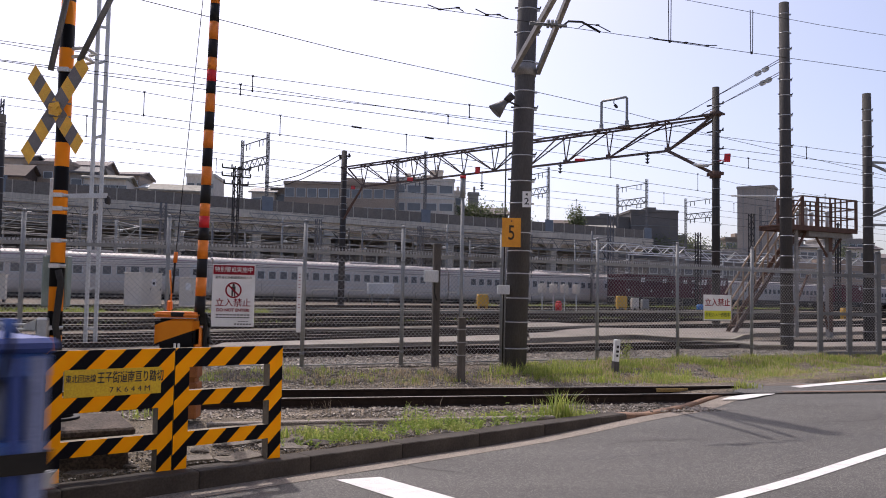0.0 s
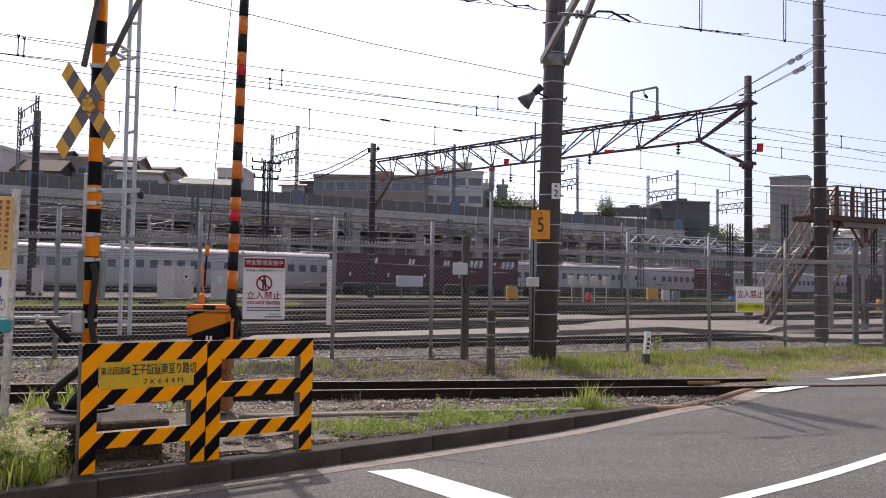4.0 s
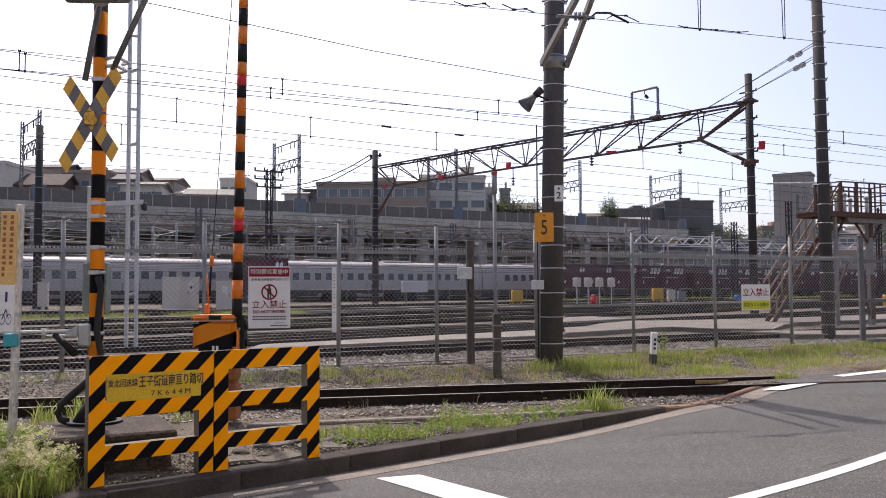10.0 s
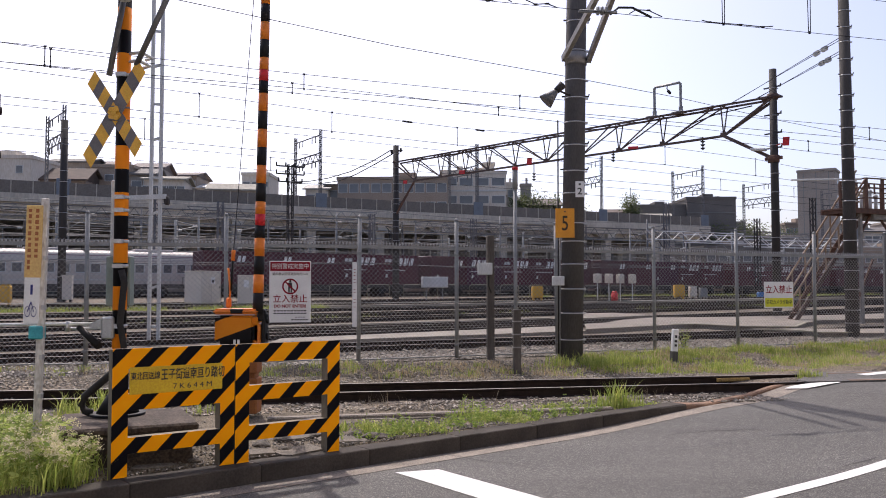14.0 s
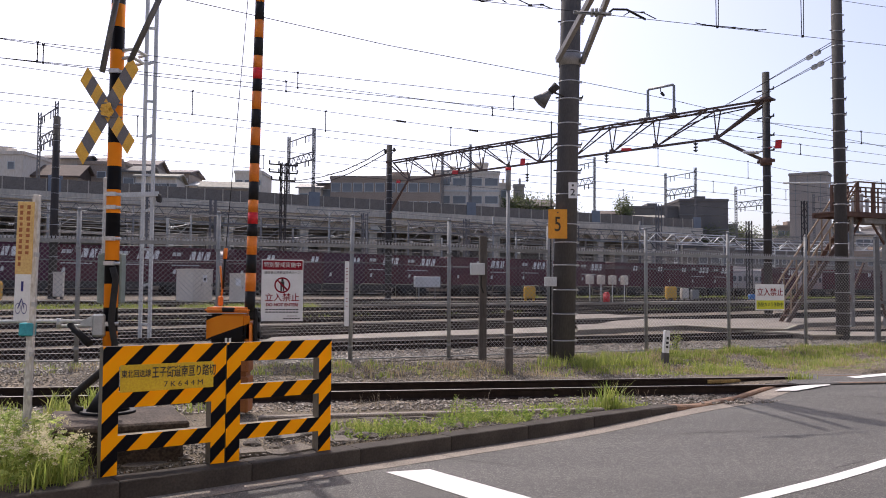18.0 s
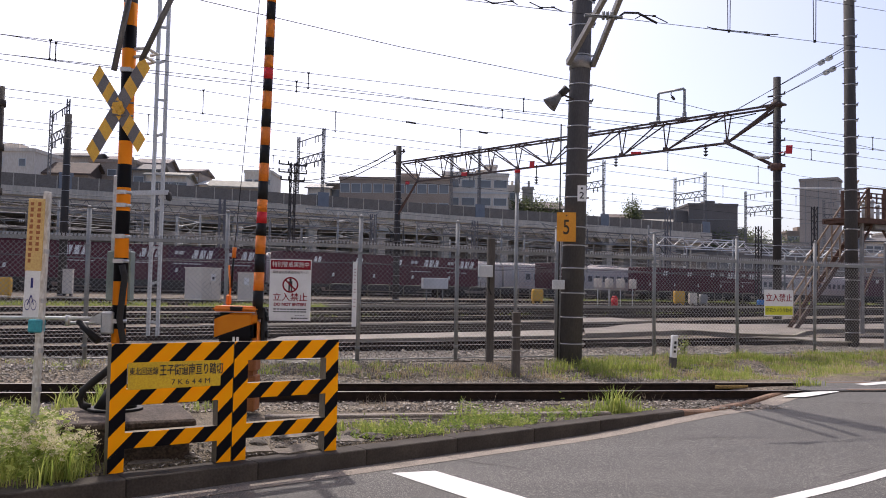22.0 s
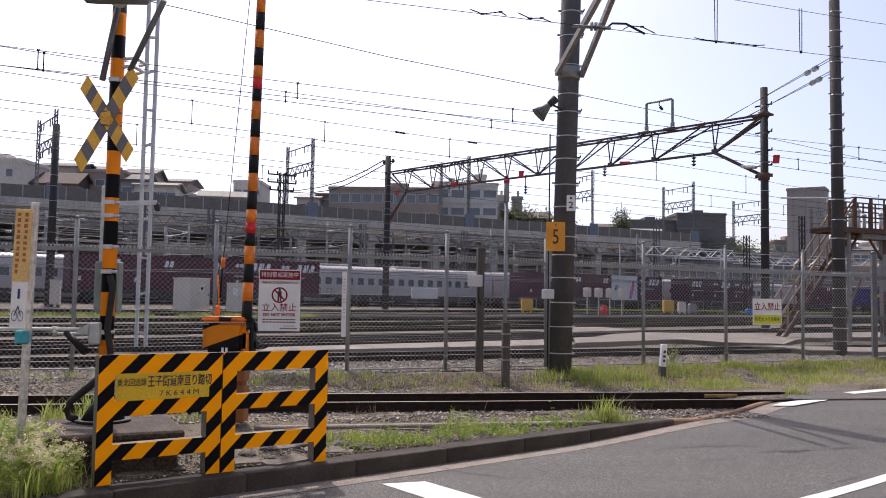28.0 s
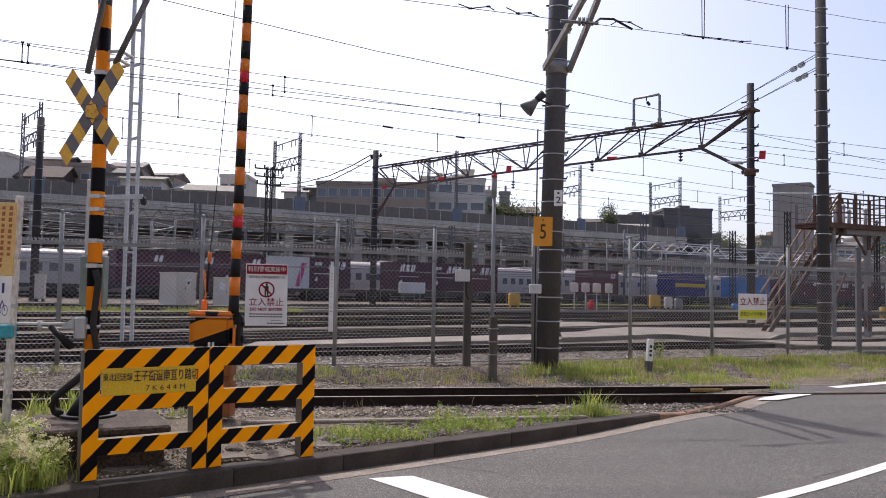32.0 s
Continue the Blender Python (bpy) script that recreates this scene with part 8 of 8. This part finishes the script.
def leafy_plants():
    """Upright weeds with narrow leaves, in loose clumps between the kerb and the track."""
    r = random.Random(53)
    vs, fs = [], []
    clumps = [(7.43, 1.2, 0.26), (6.78, 0.66, 0.2), (7.09, 0.56, 0.22), (7.82, 0.54, 0.2), (8.02, 0.3, 0.17), (6.13, 0.82, 0.16), (5.55, 0.4, 0.15), (5.95, 0.34, 0.14), (6.4, 0.5, 0.16), (7.3, 0.5, 0.2), (8.4, 0.45, 0.17), (8.75, 0.35, 0.14), (7.6, 0.35, 0.15), (5.2, 0.35, 0.1), (5.75, 0.6, 0.16), (6.6, 0.3, 0.13), (6.95, 0.9, 0.14), (9.2, 0.4, 0.12)]
    for q, off, h in clumps:
        for k in range(r.randint(7, 12)):
            qq, oo = q + r.gauss(0, 0.12), max(0.14, off + r.gauss(0, 0.09))
            v = ROAD_U * qq + ROAD_N * (KERB_P - oo)
            foot = Vector((v.x, v.y, ground_z(v.x, v.y)))
            hh = h * r.uniform(0.45, 1.1)
            tip = foot + Vector((r.gauss(0, 0.03), r.gauss(0, 0.03), hh))
            for i in range(int(16 + hh * 60)):
                t = r.uniform(0.08, 1.0)
                a = r.uniform(0, math.tau)
                d = Vector((math.cos(a), math.sin(a), r.uniform(0.1, 1.1))).normalized()
                ln = r.uniform(0.025, 0.055) * (1.15 - 0.5 * t)
                c = foot.lerp(tip, t)
                w = d.orthogonal().normalized() * ln * 0.17
                j = len(vs)
                vs.extend((tuple(c), tuple(c + d * ln * 0.5 + w), tuple(c + d * ln), tuple(c + d * ln * 0.5 - w)))
                fs.append((j, j + 1, j + 2, j + 3))
    me = bpy.data.meshes.new("verge_weeds")
    me.from_pydata(vs, [], fs)
    me.materials.append(VERGELEAF)
    tagged(new("verge_weeds", me), "bright green narrow-leaved weeds in clumps on the verge", "weeds", kind="stuff")


VERGELEAF = leafy("verge_leaves", (0.12, 0.21, 0.03), (0.36, 0.44, 0.09), 0.5)
leafy_plants()
stalks = []
rs = random.Random(8)
for cx, cy, n in ((-1.05, 11.9, 5), (-0.75, 11.6, 6), (-1.3, 12.1, 4), (0.4, 11.9, 3), (2.0, 12.0, 5), (2.9, 12.6, 4), (-0.2, 11.4, 3)):
    for k in range(n):
        stalks.append((cx + rs.gauss(0, 0.12), cy + rs.gauss(0, 0.1), 0.0, rs.uniform(0.12, 0.26), 0.03, 2))
blades("dry_stalks", stalks, DRYSTALK, "thin grey-brown dry stalks beside the rail", 15, 0.003)


def shrub(x, y, z, h):
    r = random.Random(77)
    vs, fs = [], []
    bm = bmesh.new()
    for k in range(7):
        a = r.uniform(0, math.tau)
        tip = Vector((x + math.cos(a) * 0.14, y + math.sin(a) * 0.14, z + h * r.uniform(0.6, 1.0)))
        foot = Vector((x, y, z))
        rod(bm, foot, tip, 0.006, 0.003, seg=4, caps=False)
        for i in range(26):
            c = foot.lerp(tip, r.uniform(0.25, 1.0)) + Vector((r.gauss(0, 0.04), r.gauss(0, 0.04), r.gauss(0, 0.03)))
            u = Vector((r.gauss(0, 1), r.gauss(0, 1), r.gauss(0, 0.6))).normalized() * r.uniform(0.02, 0.045)
            v = u.orthogonal().normalized() * u.length * 0.45
            j = len(vs)
            vs.extend((tuple(c - u), tuple(c + v), tuple(c + u), tuple(c - v)))
            fs.append((j, j + 1, j + 2, j + 3))
    root = tagged(part("shrub", bm, BARK), "small leafy shrub growing beside the white stake", "shrub")
    me = bpy.data.meshes.new("leaves")
    me.from_pydata(vs, [], fs)
    me.materials.append(GRASS)
    part("leaves", me, GRASS, root)


shrub(5.56, 20.70, 0.08, 0.62)


def weeds():
    r = random.Random(11)
    stems, leaves, heads = [], ([], []), ([], [])
    bm = bmesh.new()
    for i in range(560):
        x, y = r.uniform(-5.6, -3.0), r.uniform(6.2, 9.6)
        if y < 6.98 + 0.8 * (x + 3.3) or (x > -3.45 and y > 7.75) or (x > -3.75 and y > 8.3):
            continue
        if x > -0.432 * y:
            continue
        pale = x > -3.75 and y < 7.6          # the seeded plants stand by the fence
        h = (0.46 + 0.2 * noise.noise((x * 1.6, y * 1.6, 4)) + r.gauss(0, 0.07)) * (0.82 if pale else 1.0)
        h = max(0.07, min(h, 1.56 - y * (0.172 - 0.028 * smooth(-0.44, -0.49, x / y))) + r.gauss(0, 0.025))   # lower towards the track
        lx, ly = r.gauss(0, 0.08), r.gauss(0, 0.08)
        rod(bm, (x, y, -0.02), (x + lx, y + ly, h), 0.004, 0.002, seg=4, caps=False)
        if y < 7.5 + 0.84 * (x + 3.3):
            lx, ly = lx + 0.05, ly - 0.07
        for k in range(56):
            t = r.uniform(0.08, 1.0)
            a = r.uniform(0, math.tau)
            reach = r.uniform(0.02, 0.075) * (1.3 - t * 0.6)
            c = Vector((x + lx * t + math.cos(a) * reach, y + ly * t + math.sin(a) * reach, h * t + r.gauss(0, 0.012)))
            u = Vector((math.cos(a), math.sin(a), r.uniform(-0.5, 0.7))).normalized() * r.uniform(0.016, 0.046)
            v = u.orthogonal().normalized() * u.length * 0.36
            j = len(leaves[0])
            leaves[0].extend((tuple(c - u), tuple(c + v), tuple(c + u), tuple(c - v)))
            leaves[1].append((j, j + 1, j + 2, j + 3))
        umbels = [Vector((x + lx + r.gauss(0, 0.05), y + ly + r.gauss(0, 0.05), h * (1 - abs(r.gauss(0, 0.16))) + 0.02)) for k in range(10 if pale else r.choice((0, 1, 2)))]
        for k in range(len(umbels) * 13):
            c = umbels[k // 13] + Vector((r.gauss(0, 0.017), r.gauss(0, 0.017), r.gauss(0, 0.009)))
            u = Vector((r.gauss(0, 1), r.gauss(0, 1), r.gauss(0, 1))).normalized() * r.uniform(0.004, 0.009)
            v = u.orthogonal().normalized() * u.length
            j = len(heads[0])
            heads[0].extend((tuple(c - u), tuple(c + v), tuple(c + u), tuple(c - v)))
            heads[1].append((j, j + 1, j + 2, j + 3))
    root = tagged(part("weeds", bm, GRASS), "tall flowering weeds with pale seed heads by the kerb", "weeds", kind="stuff")
    for nm, (vs, fs), mat in (("leaves", leaves, WEEDLEAF), ("flower_heads", heads, FLOWER)):
        me = bpy.data.meshes.new(nm)
        me.from_pydata(vs, [], fs)
        me.materials.append(mat)
        part(nm, me, mat, root)
    spots = [(r.uniform(-5.4, -3.0), r.uniform(6.6, 8.2), 0, r.uniform(0.12, 0.34), 0.07, 34) for i in range(150)]
    blades("grass", [s for s in spots if s[1] > 6.95 + 0.8 * (s[0] + 3.1) and s[0] < -0.43 * s[1]], GRASS, "rank green grass among the weeds", 12, 0.0045)


weeds()


def stones(name, count, place, size, mat, label, seed):
    r = random.Random(seed)
    base = [(1, 0, 0), (-1, 0, 0), (0, 1, 0), (0, -1, 0), (0, 0, 1), (0, 0, -1)]
    tri = [(0, 2, 4), (2, 1, 4), (1, 3, 4), (3, 0, 4), (2, 0, 5), (1, 2, 5), (3, 1, 5), (0, 3, 5)]
    verts, faces = [], []
    for i in range(count):
        x, y, z = place(r)
        s = r.uniform(*size)
        m = Euler((r.uniform(0, 6), r.uniform(0, 6), r.uniform(0, 6))).to_matrix()
        k = len(verts)
        for b in base:
            v = m @ (Vector(b) * s * r.uniform(0.6, 1.1))
            verts.append((x + v.x, y + v.y, z + v.z * 0.8))
        faces += [(a + k, b + k, c + k) for a, b, c in tri]
    me = bpy.data.meshes.new(name)
    me.from_pydata(verts, [], faces)
    me.materials.append(mat)
    return tagged(new(name, me), label, "gravel", kind="stuff")


def pebble(name, a, b_col):
    m = leafy(name, a, b_col, 0.0)
    return m


DARKSTONE = pebble("dull_gravel", (0.07, 0.06, 0.05), (0.2, 0.175, 0.145))
STONE = pebble("ballast_stones", (0.125, 0.107, 0.084), (0.28, 0.245, 0.195))


def at_track(r):
    s, t = r.uniform(-9, 8), r.uniform(-1.6, 1.6)
    p = T_MID + T_DIR * s + T_NRM * t
    return p.x, p.y, ground_z(p.x, p.y) + 0.01


def at_yard(r):
    x = r.uniform(-11, 14)
    y = 17.7 + abs(r.gauss(0, 1.3)) + 0.45 * x
    return x, y, yard_z(x, y) + 0.015


def at_barrier(r):
    q, off = r.uniform(2.2, 13.0), abs(r.gauss(0, 1.0)) + 0.2
    v = ROAD_U * q + ROAD_N * (KERB_P - off)
    return v.x, v.y, ground_z(v.x, v.y) + 0.005


stones("ballast_gravel", 9000, at_track, (0.015, 0.04), STONE, "pale track ballast stones between the rails", 21)
stones("ballast_gravel", 16000, at_yard, (0.025, 0.06), STONE, "pale track ballast stones inside the fence", 22)
def at_verge(r):
    x = r.uniform(-10, 13)
    y = 14.9 + 0.2 * x + r.uniform(0, 2.4) + max(0, x) * 0.12
    return x, y, ground_z(x, y) + 0.01


stones("gravel", 12000, at_verge, (0.012, 0.035), STONE, "loose grey gravel between the track and the fence", 24)
stones("gravel", 8000, at_barrier, (0.006, 0.022), DARKSTONE, "loose gravel on the earth by the kerb", 23)
SLABDARK = material("broken_dark_concrete", (0.12, 0.105, 0.088), (0.055, 0.048, 0.04), 0.95, scale=8, fine=60, bump=0.8, grain_amt=0.4)
for i in range(8):
    r = random.Random(100 + i)
    bm = bmesh.new()
    bmesh.ops.create_icosphere(bm, subdivisions=2, radius=1)
    for v in bm.verts:
        v.co *= 1 + 0.35 * noise.noise(v.co * 1.3 + Vector((i * 3.1, 0, 0)))
        v.co = Vector((v.co.x * 1.3, v.co.y, v.co.z * 0.42)) * r.uniform(0.95, 1.05)
    s = r.uniform(0.04, 0.11)
    bmesh.ops.scale(bm, vec=(s, s, s), verts=bm.verts)
    q, off = r.uniform(3.2, 5.3), r.uniform(0.3, 0.95)
    v = ROAD_U * q + ROAD_N * (KERB_P - off)
    tagged(part("rubble", bm, SLABDARK, m=pose(v.x, v.y, ground_z(v.x, v.y) + 0.02, 0, 0, r.uniform(0, 360))), "broken lump of dark concrete on the earth", "rubble", "rubble by the barrier")


# flat broken concrete slabs on the earth under the guard fence
SLABGREY = material("broken_slab_concrete", (0.17, 0.148, 0.12), (0.08, 0.07, 0.058), 0.95, scale=5, fine=50, bump=0.6, grain_amt=0.35)
for i, (x, y, w, d, rot) in enumerate(((-2.05, 8.35, 0.62, 0.34, 30), (-1.55, 8.5, 0.5, 0.3, 48), (-2.72, 7.72, 0.42, 0.2, 38), (-1.2, 9.1, 0.55, 0.3, 20), (-1.8, 9.3, 0.6, 0.35, 25), (-0.5, 11.0, 0.55, 0.18, 12), (-0.95, 10.9, 0.4, 0.16, 14))):
    r = random.Random(300 + i)
    bm = bmesh.new()
    pts = []
    for k in range(9):
        a = k * math.tau / 9 + r.uniform(-0.2, 0.2)
        pts.append((max(-1, min(1, 1.3 * math.cos(a))) * w / 2 * r.uniform(0.85, 1.0), max(-1, min(1, 1.3 * math.sin(a))) * d / 2 * r.uniform(0.85, 1.0)))
    top = [bm.verts.new((px, py, 0.014 + r.uniform(-0.006, 0.006))) for px, py in pts]
    low = [bm.verts.new((px * 1.06, py * 1.06, -0.05)) for px, py in pts]
    bm.faces.new(top)
    for k in range(9):
        bm.faces.new((top[k], low[k], low[(k + 1) % 9], top[(k + 1) % 9]))
    bmesh.ops.recalc_face_normals(bm, faces=bm.faces)
    tagged(part("concrete_slab", bm, SLABGREY, m=pose(x, y, ground_z(x, y) + 0.005, r.uniform(-3, 3), r.uniform(-3, 3), rot)), "flat broken concrete slab lying on the earth", "slab", "slabs by the guard fence")


# ---- the passing truck ----
def blue_truck():
    ang = math.degrees(math.atan2(ROAD_U.y, ROAD_U.x))
    v = ROAD_U * 1.64 + ROAD_N * (-5.6)
    at = Matrix.Translation((v.x, v.y, road_z(1.64))) @ pose(0, 0, 0, 0, 0, ang + 180)   # its tail at the origin, front along +x
    at = at @ pose(0.03, 0, 0)
    root = empty("pickup_truck", at, "small blue truck with a strapped blue cargo body", "truck")
    bm = bmesh.new()
    box(bm, (2.0, 1.40, 0.98), (1.05, 0, 0.89), bevel=0.03)
    part("cargo_body", bm, TRUCKBLUE, root)
    for y in (-0.72, 0.72):
        for z, h, nm in ((1.345, 0.14, "top_rail"), (0.9, 0.1, "mid_rail"), (0.45, 0.1, "bottom_rail")):
            bm = bmesh.new()
            box(bm, (2.05, 0.06, h), (1.02, y, z), bevel=0.02)
            part(nm, bm, TRUCKBLUE, root)
        for x, w, mat, lab in ((0.06, 0.1, TRUCKGREY, "pale blue-grey corner post"), (0.17, 0.06, TRUCKDEEP, ""), (0.72, 0.06, TRUCKDEEP, ""), (1.35, 0.06, TRUCKDEEP, ""), (1.98, 0.1, TRUCKGREY, "pale blue-grey corner post")):
            bm = bmesh.new()
            box(bm, (w, 0.075, 1.0), (x, y, 0.9), bevel=0.012)
            part("stake", bm, mat, root, lab)
        for x in (0.445, 1.035, 1.66):
            bm = bmesh.new()
            box(bm, (0.46, 0.03, 0.31), (x, y * 0.985, 1.115), bevel=0.02)
            part("side_panel", bm, TRUCKPANEL, root, "dull blue-grey side panel")
    for y in (-0.45, 0.0, 0.45):
        bm = bmesh.new()
        box(bm, (0.05, 0.09, 0.9), (0.03, y, 0.86), bevel=0.01)
        part("stake", bm, TRUCKDEEP, root)
    bm = bmesh.new()
    box(bm, (2.12, 1.54, 0.08), (1.03, 0, 1.455), bevel=0.025)
    part("rim", bm, TRUCKDEEP, root)
    bm = bmesh.new()
    for j in range(5):
        box(bm, (1.55, 1.2 - 0.18 * j, 0.035), (1.2, 0, 1.51 + 0.025 * j), bevel=0.015)
    part("tarpaulin", bm, TRUCKPALE, root, "shiny pale blue tarpaulin")
    for y in (-0.68, 0.68):
        bm = bmesh.new()
        rod(bm, (0.21, y, 1.46), (0.2, y, 1.6), 0.03, 0.045, seg=10)
        part("socket", bm, TRUCKBLUE, root)
    bm = bmesh.new()
    for y in (-0.775, 0.775):
        beam(bm, (0.0, y, 0.83), (2.05, y, 0.87), 0.012, 0.11)
        beam(bm, (0.21, y, 1.5), (0.25, y, 1.3), 0.012, 0.07)
        beam(bm, (0.25, y, 1.31), (0.42, y, 0.85), 0.012, 0.03)
    beam(bm, (-0.01, -0.77, 0.84), (-0.01, 0.77, 0.84), 0.012, 0.11)
    part("strap", bm, BLACK, root)
    bm = bmesh.new()
    box(bm, (3.2, 1.35, 0.14), (1.6, 0, 0.5))
    part("chassis", bm, UNDERGEAR, root)
    bm = bmesh.new()
    box(bm, (1.15, 1.45, 1.25), (2.75, 0, 1.1), bevel=0.12)
    part("cab", bm, TRUCKBLUE, root)
    bm = bmesh.new()
    box(bm, (0.75, 1.47, 0.45), (2.8, 0, 1.42), bevel=0.04)
    part("window", bm, BLDGPANE, root)
    for x in (0.7, 2.75):
        for y in (-0.62, 0.62):
            bm = bmesh.new()
            rod(bm, (0, -0.09, 0), (0, 0.09, 0), 0.28, seg=20)
            w = part("wheel", bm, BLACK, root, m=pose(x, y, 0.28))
            bm = bmesh.new()
            rod(bm, (0, -0.095, 0), (0, 0.095, 0), 0.16, seg=14)
            part("rim", bm, LIGHTGREY, w)
    for y in (-0.6, 0.6):
        bm = bmesh.new()
        box(bm, (0.05, 0.22, 0.12), (-0.03, y, 0.52), bevel=0.01)
        part("tail_lamp", bm, REDPAINT, root)
        bm = bmesh.new()
        box(bm, (0.06, 0.05, 0.1), (-0.03, y * 1.15, 0.72), bevel=0.01)
        part("latch", bm, BANDSTEEL, root)
    rows = []
    for t, d in ((0.0, 0.0), (0.5, 4.5), (32.0, 288.0)):
        rows.append((t, Matrix.Translation((v.x - ROAD_U.x * d, v.y - ROAD_U.y * d, -0.15)) @ pose(0, 0, 0, 0, 0, ang + 180) @ pose(0.03, 0, 0)))
    return root, rows


TRUCKBLUE = material("truck_blue", (0.035, 0.09, 0.30), (0.025, 0.065, 0.23), 0.4, scale=3, bump=0.05)
TRUCKDEEP = material("truck_deep_blue", (0.03, 0.06, 0.25), (0.02, 0.045, 0.2), 0.4, scale=3, bump=0.05)
TRUCKGREY = material("truck_post_grey", (0.17, 0.21, 0.36), (0.12, 0.15, 0.28), 0.4, scale=3, bump=0.05)
TRUCKPANEL = material("truck_panel_blue_grey", (0.13, 0.155, 0.23), (0.09, 0.115, 0.19), 0.45, scale=3, bump=0.05)
TRUCKPALE = material("truck_tarpaulin", (0.25, 0.38, 0.55), (0.18, 0.3, 0.46), 0.3, scale=3, bump=0.3)
TRUCK, TRUCK_ROWS = blue_truck()


motions()
